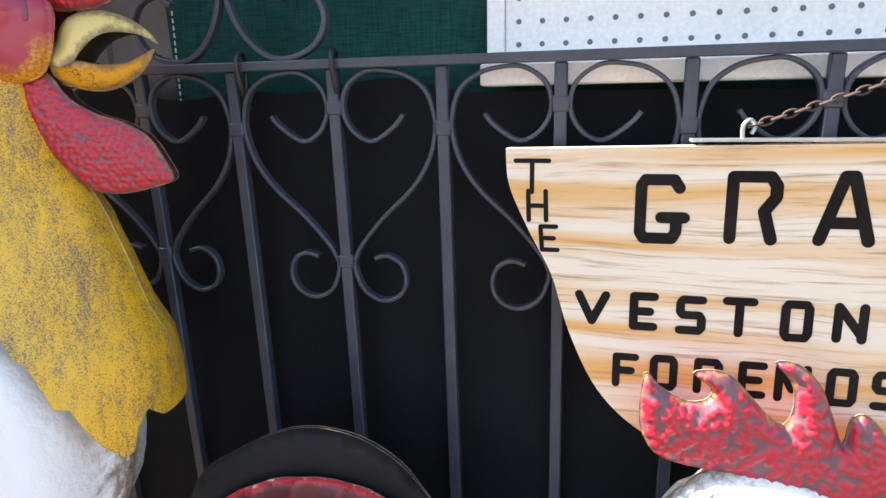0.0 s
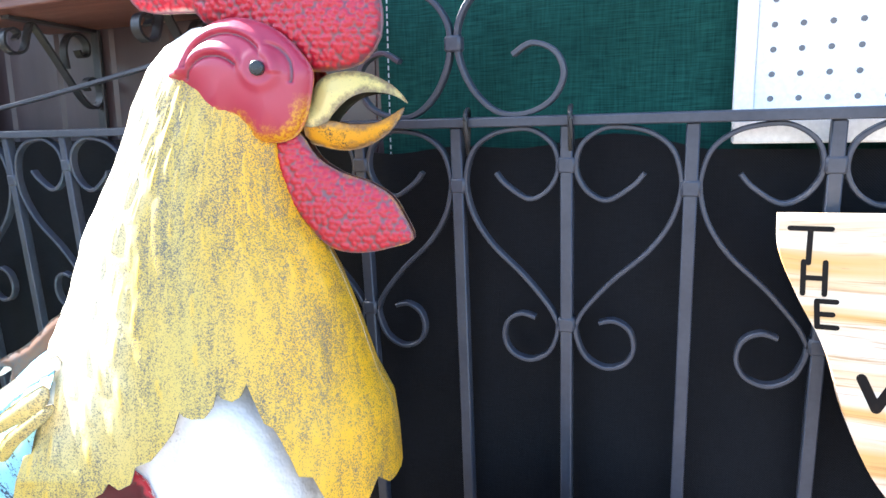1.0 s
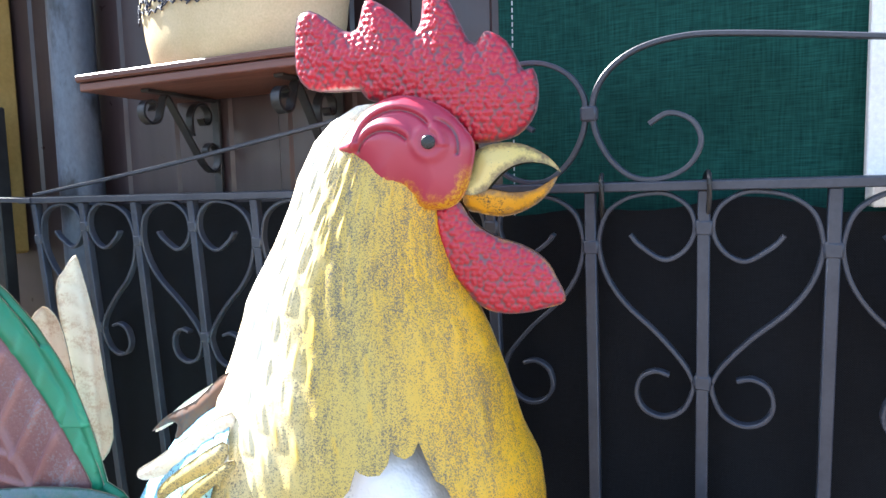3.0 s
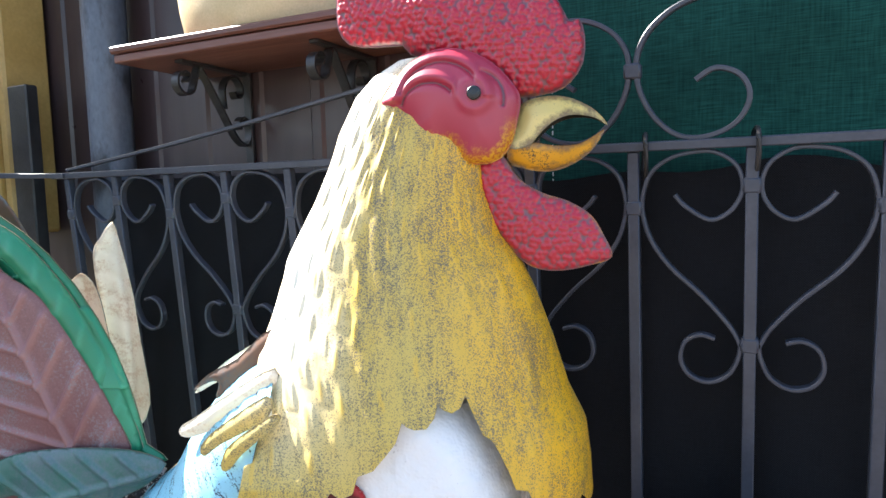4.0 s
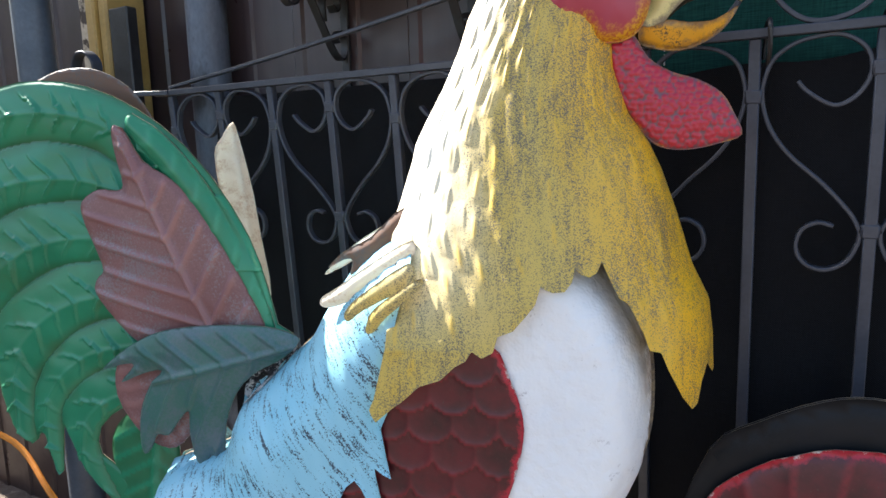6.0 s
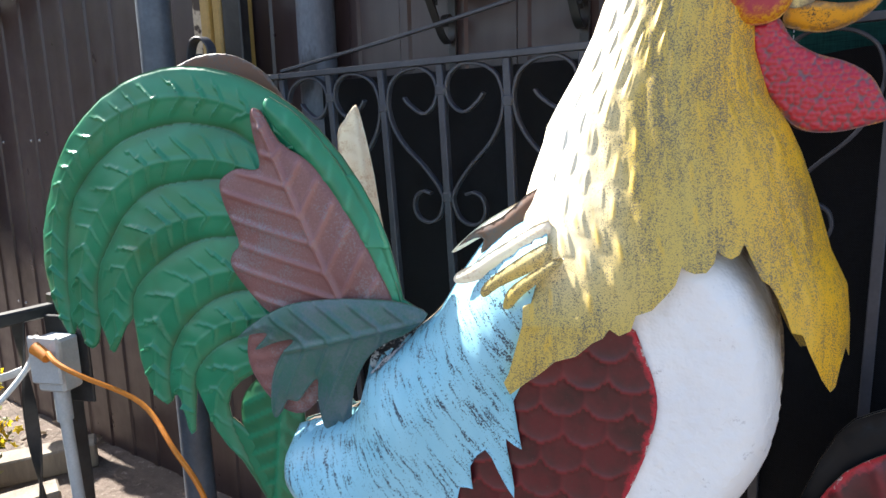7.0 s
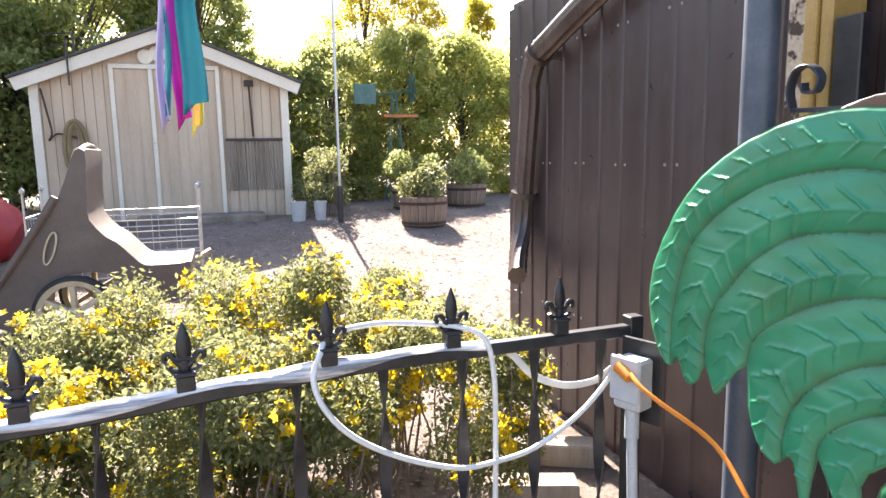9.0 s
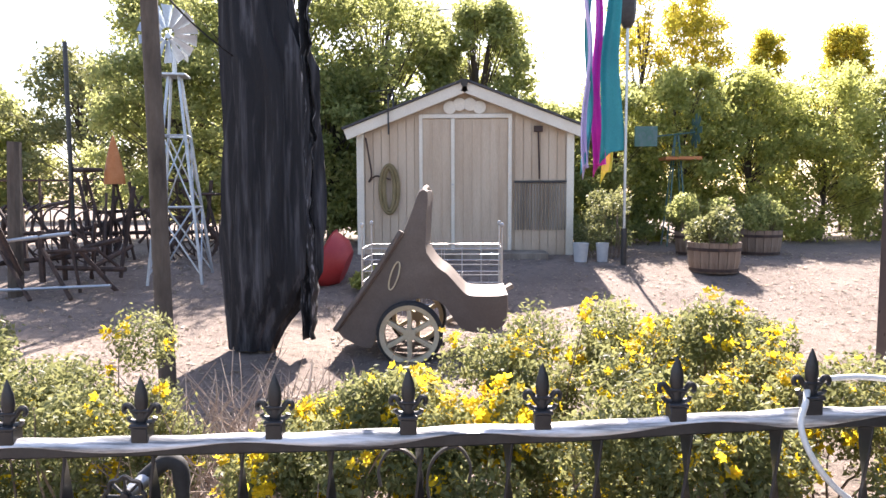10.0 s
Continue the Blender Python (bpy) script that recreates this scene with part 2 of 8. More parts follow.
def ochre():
    """Ochre feather paint: sunlight painted in as cream at the back of the neck, orange towards the breast, all over
    rubbed in fine dark specks.
    """
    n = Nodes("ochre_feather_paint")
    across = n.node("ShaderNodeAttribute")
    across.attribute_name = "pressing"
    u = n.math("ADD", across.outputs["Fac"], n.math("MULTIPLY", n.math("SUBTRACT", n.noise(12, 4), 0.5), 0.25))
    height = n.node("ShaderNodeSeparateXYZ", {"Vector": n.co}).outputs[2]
    # sun on the back of the neck, put into the colour as cream
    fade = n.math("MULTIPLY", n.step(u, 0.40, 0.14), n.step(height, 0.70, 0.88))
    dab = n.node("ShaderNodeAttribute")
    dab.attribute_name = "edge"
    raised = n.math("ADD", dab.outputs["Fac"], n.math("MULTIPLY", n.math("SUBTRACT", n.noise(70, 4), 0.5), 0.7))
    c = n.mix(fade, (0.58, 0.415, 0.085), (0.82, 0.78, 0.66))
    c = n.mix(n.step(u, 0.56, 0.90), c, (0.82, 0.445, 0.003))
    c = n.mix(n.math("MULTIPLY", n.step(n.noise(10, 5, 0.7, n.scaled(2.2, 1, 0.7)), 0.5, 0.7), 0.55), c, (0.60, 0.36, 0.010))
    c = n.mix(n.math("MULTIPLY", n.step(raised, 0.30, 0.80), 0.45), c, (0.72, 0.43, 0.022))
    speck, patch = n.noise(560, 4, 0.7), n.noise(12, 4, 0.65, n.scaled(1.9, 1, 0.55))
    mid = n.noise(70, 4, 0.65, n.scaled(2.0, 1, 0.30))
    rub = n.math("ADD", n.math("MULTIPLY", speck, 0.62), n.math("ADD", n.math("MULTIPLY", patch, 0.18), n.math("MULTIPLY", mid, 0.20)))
    # fewer specks where the sun is painted in
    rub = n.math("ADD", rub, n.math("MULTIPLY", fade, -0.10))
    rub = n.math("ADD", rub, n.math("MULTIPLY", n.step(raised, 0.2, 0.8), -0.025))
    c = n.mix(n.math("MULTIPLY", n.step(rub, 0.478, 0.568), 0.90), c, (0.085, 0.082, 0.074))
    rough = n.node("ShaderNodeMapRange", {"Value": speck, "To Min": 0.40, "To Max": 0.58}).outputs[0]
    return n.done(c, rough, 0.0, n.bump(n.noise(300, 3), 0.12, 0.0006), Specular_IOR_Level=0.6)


M["screen"] = weave("black_sunscreen_mesh", (0.0040, 0.0043, 0.0054), (0.0100, 0.0105, 0.0127), 900, pitch=0.0030)
M["black_cloth"] = surface("black_netting", (0.011, 0.011, 0.014), (0.115, 0.113, 0.125), 3.2, 45, 0.85, stretch=(4, 4, 0.22), lo=0.50, hi=0.72, bump=0.6, dist=0.01)
M["green_net"] = weave("green_shade_net", (0.0036, 0.029, 0.024), (0.014, 0.077, 0.062), 600)
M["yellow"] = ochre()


def brown_steel():
    n = Nodes("brown_ribbed_steel")
    v = n.scaled(2.2, 1, 0.12)
    c = n.mix(n.step(n.noise(5, 5, 0.7, v), 0.35, 0.7), (0.040, 0.025, 0.026), (0.062, 0.043, 0.044))
    c = n.mix(n.math("MULTIPLY", n.step(n.noise(26, 4, 0.7, n.scaled(1, 1, 0.3)), 0.62, 0.72), 0.4), c, (0.07, 0.055, 0.05))
    return n.done(c, n.step(n.noise(14, 4), -0.2, 1.7), 0.0, n.bump(n.noise(90, 3), 0.1, 0.001))


def sign_wood():
    n = Nodes("weathered_pine_sign")
    v = n.scaled(0.22, 1, 7.5)
    bend = n.node("ShaderNodeVectorMath", {0: n.node("ShaderNodeTexNoise", {"Vector": n.scaled(1.2, 1, 4), "Scale": 2.0}).outputs["Color"], 1: (0.0, 0.0, 0.45)}, operation="MULTIPLY").outputs[0]
    warp = n.node("ShaderNodeVectorMath", {0: v, 1: bend}, operation="ADD").outputs[0]
    band = n.noise(3.4, 3, 0.5, warp)
    c = n.mix(n.step(band, 0.44, 0.58), (0.80, 0.70, 0.56), (0.72, 0.40, 0.13))
    ring = n.noise(26, 4, 0.7, warp)
    c = n.mix(n.math("MULTIPLY", n.step(ring, 0.52, 0.66), 0.75), c, (0.40, 0.20, 0.06))
    crack = n.step(n.noise(60, 5, 0.7, n.scaled(0.22, 1, 5)), 0.66, 0.70)
    c = n.mix(n.math("MULTIPLY", crack, 0.8), c, (0.16, 0.09, 0.05))
    return n.done(c, 0.6, 0.0, n.bump(n.math("SUBTRACT", ring, crack), 0.4, 0.0012))


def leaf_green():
    """Green tail paint, with light on the relief put into its colour: brighter along the raised veins, darker olive in
    the creases.
    """
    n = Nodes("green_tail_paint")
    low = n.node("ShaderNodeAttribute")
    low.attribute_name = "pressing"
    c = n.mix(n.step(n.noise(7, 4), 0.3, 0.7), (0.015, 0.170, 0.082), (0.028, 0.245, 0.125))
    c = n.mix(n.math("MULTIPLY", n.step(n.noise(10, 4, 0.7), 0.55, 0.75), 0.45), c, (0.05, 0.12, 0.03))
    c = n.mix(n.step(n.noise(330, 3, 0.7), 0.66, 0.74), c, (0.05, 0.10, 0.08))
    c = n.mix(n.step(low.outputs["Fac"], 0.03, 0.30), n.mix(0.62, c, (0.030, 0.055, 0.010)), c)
    # highlight on the raised vein tops, painted in as lighter green
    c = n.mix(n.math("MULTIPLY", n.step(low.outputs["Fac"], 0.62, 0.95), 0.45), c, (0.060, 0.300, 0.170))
    return n.done(c, 0.34, 0.0, n.bump(n.noise(40, 3), 0.1, 0.002))


def scale_red():
    n = Nodes("dark_red_scale_paint")
    c = n.mix(n.step(n.noise(22, 4), 0.4, 0.7), (0.095, 0.006, 0.012), (0.030, 0.004, 0.007))
    low = n.node("ShaderNodeAttribute")
    low.attribute_name = "pressing"
    c = n.mix(n.step(low.outputs["Fac"], 0.45, 1.0), c, (0.19, 0.009, 0.018))
    border = n.node("ShaderNodeAttribute")
    border.attribute_name = "edge"
    ragged = n.math("ADD", border.outputs["Fac"], n.math("MULTIPLY", n.math("SUBTRACT", n.noise(50, 5, 0.75), 0.5), 1.4))
    c = n.mix(n.step(ragged, 0.42, 0.15), c, (0.40, 0.012, 0.03))
    c = n.mix(n.step(ragged, 0.0, -0.12), c, (0.55, 0.50, 0.48))
    c = n.mix(n.step(n.noise(250, 3, 0.7), 0.64, 0.72), c, (0.07, 0.03, 0.03))
    return n.done(c, 0.36, 0.0, n.bump(n.noise(60, 3), 0.15, 0.002))


def yard_ground():
    n = Nodes("pale_gravel_and_dust")
    c = n.mix(n.step(n.noise(0.9, 5, 0.6), 0.35, 0.68), (0.215, 0.168, 0.142), (0.140, 0.106, 0.088))
    c = n.mix(n.step(n.noise(9, 5, 0.7), 0.5, 0.68), c, (0.10, 0.078, 0.062))
    c = n.mix(n.step(n.noise(55, 3, 0.7), 0.58, 0.7), c, (0.34, 0.285, 0.245))
    return n.done(c, 0.95, 0.0, n.bump(n.noise(30, 6, 0.75), 0.9, 0.03))


def leaf_mat(name, a, b, c2, thin=0.70):
    n = Nodes(name)
    r = n.node("ShaderNodeNewGeometry").outputs["Random Per Island"]
    col = n.mix(n.step(r, 0.0, 0.75), a, b)
    col = n.mix(n.step(r, 0.8, 1.0), col, c2)
    m = n.done(col, 0.55)
    tr = n.node("ShaderNodeBsdfTranslucent", {"Color": n.mix(0.5, col, c2)})
    mx = n.node("ShaderNodeMixShader", {0: thin})
    out = n.t.nodes["Material Output"]
    n.t.links.new(n.b.outputs[0], mx.inputs[1]), n.t.links.new(tr.outputs[0], mx.inputs[2]), n.t.links.new(mx.outputs[0], out.inputs[0])
    return m


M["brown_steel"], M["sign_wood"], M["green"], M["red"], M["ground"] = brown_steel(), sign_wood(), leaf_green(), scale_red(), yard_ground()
M["leaf"] = leaf_mat("shrub_leaf", (0.082, 0.110, 0.038), (0.17, 0.185, 0.070), (0.34, 0.33, 0.15), 0.5)
M["leaf_mid"] = leaf_mat("hedge_leaf", (0.15, 0.20, 0.05), (0.34, 0.38, 0.10), (0.58, 0.56, 0.20))
M["leaf_dark"] = leaf_mat("tree_leaf", (0.095, 0.14, 0.045), (0.26, 0.31, 0.10), (0.54, 0.53, 0.22))
M["leaf_gold"] = leaf_mat("autumn_leaf", (0.23, 0.25, 0.04), (0.50, 0.46, 0.06), (0.68, 0.55, 0.09))
M["petal"] = leaf_mat("yellow_petal", (0.62, 0.42, 0.01), (0.75, 0.55, 0.015), (0.80, 0.62, 0.05))
M["litter"] = leaf_mat("fallen_leaf", (0.10, 0.075, 0.05), (0.34, 0.28, 0.21), (0.50, 0.44, 0.36))
M["spout"] = surface("brown_spout_enamel", (0.055, 0.038, 0.035), (0.10, 0.075, 0.068), 14, 120, 0.28, stretch=(1, 1, 0.3))
M["frayed"] = surface("frayed_shade_cloth", (0.014, 0.014, 0.017), (0.42, 0.42, 0.45), 11, 60, 0.8, stretch=(3, 3, 0.6), lo=0.54, hi=0.70, bump=0.8, dist=0.01)
M["straw"] = surface("bleached_dry_twig", (0.26, 0.20, 0.165), (0.46, 0.38, 0.32), 12, 60, 0.9)
M["twig"] = surface("dry_twig", (0.13, 0.09, 0.07), (0.28, 0.21, 0.16), 12, 60, 0.9)


# ---- building blocks ----
def mesh_of(name, bm, mats, smooth=None):
    me = bpy.data.meshes.new(name)
    bm.normal_update()
    bm.to_mesh(me)
    bm.free()
    for m in mats if isinstance(mats, (list, tuple)) else [mats]:
        me.materials.append(m)
    if smooth is not None:
        me.polygons.foreach_set("use_smooth", [True] * len(me.polygons))
        me.set_sharp_from_angle(angle=radians(smooth))
    return me


def part(name, bm, mat, parent, label="", smooth=35):
    ob = new(name, mesh_of(name, bm, mat, smooth))
    ob.parent = parent
    if label:
        ob["label"] = label
    return ob


def thing(name, label, category, at=(0, 0, 0), turn=0.0, group="", kind=""):
    ob = tagged(new(name), label, category, group, kind)
    ob.empty_display_size = 0.1
    ob.matrix_basis = pose(*at, 0, 0, turn)
    return ob


def solid(name, bm, mat, label, category, group="", kind="", at=None, smooth=35):
    ob = tagged(new(name, mesh_of(name, bm, mat, smooth)), label, category, group, kind)
    if at is not None:
        ob.matrix_basis = at
    return ob


def box(bm, lo, hi, bevel=0.0, m=None, mat=0):
    """A box between two corners, its edges rounded off by bevel."""
    lo, hi = Vector(lo), Vector(hi)
    got = bmesh.ops.create_cube(bm, size=1.0)["verts"]
    size, mid = hi - lo, (lo + hi) / 2
    for v in got:
        v.co = Vector((v.co.x * size.x, v.co.y * size.y, v.co.z * size.z)) + mid
    faces = {f for v in got for f in v.link_faces}
    if bevel:
        r = bmesh.ops.bevel(bm, geom=list({e for f in faces for e in f.edges}), offset=bevel, segments=1, affect="EDGES")
        faces |= set(r["faces"])
    faces = {f for f in faces if f.is_valid}
    for f in faces:
        f.material_index = mat
    if m is not None:
        bmesh.ops.transform(bm, matrix=m, verts=list({v for f in faces for v in f.verts}))
    return faces


def smooth_line(points, steps=8, closed=False):
    """A Catmull-Rom curve through the points."""
    p = [Vector(q) for q in points]
    n, out = len(p), []
    for i in range(n if closed else n - 1):
        a, b, c, d = (p[(i + k) % n] if closed else p[min(max(i + k, 0), n - 1)] for k in (-1, 0, 1, 2))
        for j in range(steps):
            t = j / steps
            out.append(0.5 * (2 * b + (c - a) * t + (2 * a - 5 * b + 4 * c - d) * t * t + (3 * b - a - 3 * c + d) * t ** 3))
    if not closed:
        out.append(p[-1])
    return out


def sweep(bm, line, profile, up=Vector((0, 1, 0)), mat=0, scale=None, twist=0.0):
    """A profile, a list of (across, along up), drawn along a line of points and capped."""
    rings, n = [], len(line)
    for i, p in enumerate(line):
        d = (line[min(i + 1, n - 1)] - line[max(i - 1, 0)]).normalized()
        side = d.cross(up)
        if side.length < 1e-4:
            side = d.cross(Vector((1, 0, 0)))
        side.normalize()
        top = side.cross(d).normalized()
        if twist:
            q = Matrix.Rotation(twist * i, 3, d)
            side, top = q @ side, q @ top
        k = scale(i / max(1, n - 1)) if scale else 1.0
        rings.append([bm.verts.new(p + side * a * k + top * b * k) for a, b in profile])
    m = len(profile)
    for a, b in zip(rings, rings[1:]):
        for j in range(m):
            bm.faces.new((a[j], a[(j + 1) % m], b[(j + 1) % m], b[j])).material_index = mat
    bm.faces.new(rings[0][::-1]).material_index = mat
    bm.faces.new(rings[-1]).material_index = mat


def disc_profile(r, n=8):
    return [(r * math.cos(2 * math.pi * k / n), r * math.sin(2 * math.pi * k / n)) for k in range(n)]


def rect_profile(w, h, c=0.0):
    w, h = w / 2, h / 2
    if not c:
        return [(-w, -h), (w, -h), (w, h), (-w, h)]
    return [(-w + c, -h), (w - c, -h), (w, -h + c), (w, h - c), (w - c, h), (-w + c, h), (-w, h - c), (-w, -h + c)]


def rod(bm, a, b, r, n=8, mat=0, r2=None):
    a, b = Vector(a), Vector(b)
    sweep(bm, [a, b], disc_profile(r, n), Vector((0, 0, 1)) if abs((b - a).normalized().z) < 0.9 else Vector((0, 1, 0)), mat, (lambda t: 1 + t * (r2 / r - 1)) if r2 else None)


def tube(bm, pts, r, n=8, mat=0, steps=6, scale=None):
    sweep(bm, smooth_line(pts, steps), disc_profile(r, n), Vector((0.13, 0.21, 0.97)), mat, scale)


def lathe(bm, profile, n=24, mat=0, m=None, ring=False):
    """A turned form from (radius, height) pairs about z."""
    rings = [[bm.verts.new((r * math.cos(2 * math.pi * k / n), r * math.sin(2 * math.pi * k / n), z)) for k in range(n)] for r, z in profile]
    faces = []
    for a, b in zip(rings, rings[1:] + rings[:1] if ring else rings[1:]):
        for j in range(n):
            faces.append(bm.faces.new((a[j], a[(j + 1) % n], b[(j + 1) % n], b[j])))
    if not ring:
        faces += [bm.faces.new(rings[0][::-1]), bm.faces.new(rings[-1])]
    for f in faces:
        f.material_index = mat
    if m is not None:
        bmesh.ops.transform(bm, matrix=m, verts=[v for r in rings for v in r])


# ---- ground and building ----
def ground_height(x, y):
    """Level by the house, rising gently towards the shed."""
    k = min(1.0, max(0.0, (-5.6 - x) / 3.6))
    k = k * k * (3 - 2 * k)
    return -0.17 + 0.39 * k + 0.012 * noise.noise(Vector((x * 1.3, y * 1.3, 0))) * (1 if abs(x) < 30 else 0)


def ground():
    bm = bmesh.new()
    xs = [-900, -300, -100, -50, -30, -20] + [-15 + 0.4 * i for i in range(46)] + [6, 10, 20, 60, 200, 900]
    ys = [-900, -300, -80, -30, -18] + [-12 + 0.5 * i for i in range(49)] + [16, 30, 90, 300, 900]
    vs = [[bm.verts.new((x, y, ground_height(x, y))) for x in xs] for y in ys]
    for a, b in zip(vs, vs[1:]):
        for i in range(len(xs) - 1):
            bm.faces.new((a[i], a[i + 1], b[i + 1], b[i]))
    solid("ground", bm, M["ground"], "pale dusty gravel yard with leaf litter", "ground", kind="structure", smooth=60)


ground()
WALL_Y = 0.14


def ribbed_wall():
    """The house's brown wall: sheet steel with flat pans and raised ribs, down to the ground."""
    bm = bmesh.new()
    x0, x1, z0, z1 = -3.35, 1.6, -0.172, 1.655
    line, x = [], x0
    while x < x1 - 0.001:
        for dx, dy in ((0, 0), (0.086, 0), (0.092, -0.006), (0.112, -0.006), (0.118, 0)):
            line.append((min(x + dx, x1), WALL_Y + dy))
        x += 0.14
    line.append((x1, WALL_Y))
    line += [(x1, WALL_Y + 0.10), (x0, WALL_Y + 0.10)]
    lo, hi = [bm.verts.new((a, b, z0)) for a, b in line], [bm.verts.new((a, b, z1)) for a, b in line]
    n = len(line)
    for i in range(n):
        bm.faces.new((lo[i], lo[(i + 1) % n], hi[(i + 1) % n], hi[i]))
    bm.faces.new(hi), bm.faces.new(lo[::-1])
    wall = solid("wall_north", bm, M["brown_steel"], "dark brown ribbed sheet steel house wall with screws", "wall", kind="structure", smooth=None)
    for row in (0.30, 0.93, 1.42):
        for i in range(7):
            for dx in (0.03, 0.06):
                b = bmesh.new()
                lathe(b, [(0.006, 0), (0.006, 0.002), (0.004, 0.005)], 6)
                s = part("screw", b, M["zinc"], wall, smooth=None)
                s.matrix_basis = pose(-3.33 + i * 0.28 + dx * 2, WALL_Y - 0.0005, row + 0.002 * (i % 3), 90, 0, 0)
    return wall


def house_rest():
    """The rest of the house behind the steel wall, closed and roofed."""
    bm = bmesh.new()
    box(bm, (-3.35, WALL_Y + 0.103, -0.172), (1.6, 4.2, 1.64))
    solid("wall_rear", bm, M["dark_brown"], "dark brown house side behind the steel wall", "wall", kind="structure", smooth=None)


def roof_and_gutter():
    """The flat roof of the house, and the gutter that the downspout drains, out of view and added to shade the gate."""
    bm = bmesh.new()
    box(bm, (-3.35, WALL_Y + 0.02, 1.658), (1.6, 4.2, 1.69), 0.004)
    solid("roof", bm, M["dark_brown"], "dark brown flat roof behind the steel wall", "roof", kind="structure", smooth=None)
    # unseen gutter, its width and span set to keep sun off the gate
    bm = bmesh.new()
    line = [Vector((-2.16, 0.075, 1.70)), Vector((0.1, 0.075, 1.70))]
    sweep(bm, line, [(0.06, 0.045), (0.06, -0.045), (-0.04, -0.045), (-0.06, 0.0), (-0.06, 0.045), (-0.054, 0.045), (-0.054, 0.003), (-0.036, -0.039), (0.054, -0.039), (0.054, 0.045)], Vector((0, 0, 1)))
    solid("gutter", bm, M["spout"], "unseen brown metal roof gutter above the downspout, added to shade the gate", "gutter", kind="structure", smooth=30)


ribbed_wall()
house_rest()
roof_and_gutter()


# ---- iron gate ----
STEP, RAIL_Z, BAR = 0.138, 1.052, 0.0145
LEAN = 4.0                               # the gate hangs a little out of plumb
FIRST, LAST = -9, 9                      # bar numbers; even bars carry the heart scrolls


def iron_gate():
    gate = thing("iron_gate", "grey painted wrought iron gate with heart scrolls and square bars", "gate", (0, 0, -0.17))
    lift = Matrix.Translation((0, 0, 0.17))

    def add(name, bm, m=None, mesh=None):
        if mesh is None:
            bmesh.ops.transform(bm, matrix=lift, verts=bm.verts)
            mesh = mesh_of(name, bm, M["iron"], 40)
        ob = new(name, mesh)
        ob.parent = gate
        if m is not None:
            ob.matrix_basis = m
        return mesh

    bm = bmesh.new()
    box(bm, (FIRST * STEP - 0.04, -0.011, RAIL_Z - 0.006), (LAST * STEP + 0.02, 0.011, RAIL_Z + 0.006), 0.0015)
    add("top_rail", bm)
    bm = bmesh.new()
    box(bm, (FIRST * STEP - 0.04, -0.011, -0.10), (LAST * STEP + 0.02, 0.011, -0.085), 0.0015)
    add("bottom_rail", bm)
    bm = bmesh.new()
    box(bm, (-BAR / 2, -BAR / 2, -0.0855), (BAR / 2, BAR / 2, RAIL_Z - 0.0062), 0.0015)
    bar = add("bar", bm, Matrix.Translation((FIRST * STEP, 0, 0)))
    for i in range(FIRST + 1, LAST + 1):
        add("bar", None, Matrix.Translation((i * STEP, 0, 0)), bar)
    flat = rect_profile(0.0052, 0.013, 0.0012)
    heart = [(0.088, 0.990), (0.076, 0.976), (0.048, 0.9585), (0.026, 0.967), (0.0125, 0.987), (0.011, 1.008), (0.020, 1.0275), (0.042, 1.0415), (0.066, 1.0425),
             (0.094, 1.036), (0.117, 1.018), (0.127, 0.990), (0.1272, 0.965), (0.117, 0.932), (0.094, 0.898), (0.054, 0.860), (0.022, 0.822), (0.0105, 0.799)]
    curl = [(0.040, 0.806), (0.058, 0.810), (0.076, 0.799), (0.081, 0.775), (0.070, 0.755), (0.047, 0.748), (0.024, 0.760), (0.0125, 0.784), (0.0105, 0.803)]
    made = {}
    for name, line in (("heart_scroll", heart), ("lower_curl", curl)):
        for side in (1, -1):
            bm = bmesh.new()
            sweep(bm, smooth_line([(side * a, 0, b) for a, b in line], 5), flat)
            made[name, side] = bm
    meshes = {}
    for key, bm in made.items():
        bmesh.ops.transform(bm, matrix=lift, verts=bm.verts)
        meshes[key] = mesh_of(key[0], bm, M["iron"], 40)
    collar = bmesh.new()
    box(collar, (-0.0105, -0.009, -0.010), (0.0105, 0.009, 0.010), 0.003)
    bmesh.ops.transform(collar, matrix=lift, verts=collar.verts)
    collar = mesh_of("collar", collar, M["iron"], 40)
    for i in range(FIRST, LAST + 1):
        if i % 2 == 0:
            for side in (1, -1):
                if FIRST <= i + side <= LAST:
                    for name in ("heart_scroll", "lower_curl"):
                        add(name, None, Matrix.Translation((i * STEP, 0.001, 0)), meshes[name, side])
            for z in (1.0, 0.801):
                add("collar", None, Matrix.Translation((i * STEP, 0, z)), collar)
        else:
            add("collar", None, Matrix.Translation((i * STEP, 0, 0.974)), collar)
    # crest above the rail: two facing scrolls, the long arch bar to one side and the sloping bar to the other
    crest = [(-0.064, 1.129), (-0.041, 1.141), (-0.014, 1.130), (-0.004, 1.104), (-0.018, 1.076), (-0.048, 1.0615), (-0.082, 1.063), (-0.110, 1.085), (-0.128, 1.117),
             (-0.1335, 1.146), (-0.130, 1.172), (-0.113, 1.198), (-0.081, 1.219), (-0.034, 1.229), (0.03, 1.2265), (0.206, 1.202), (0.55, 1.150), (1.15, 1.062)]
    left = [(-0.212, 1.129), (-0.235, 1.141), (-0.262, 1.130), (-0.272, 1.104), (-0.258, 1.076), (-0.228, 1.0615), (-0.194, 1.063), (-0.166, 1.085), (-0.148, 1.117),
            (-0.1425, 1.146), (-0.146, 1.172), (-0.165, 1.198), (-0.20, 1.215), (-0.245, 1.214), (-0.30, 1.200), (-0.42, 1.178), (-0.60, 1.150), (-0.90, 1.105), (-1.24, 1.0625)]
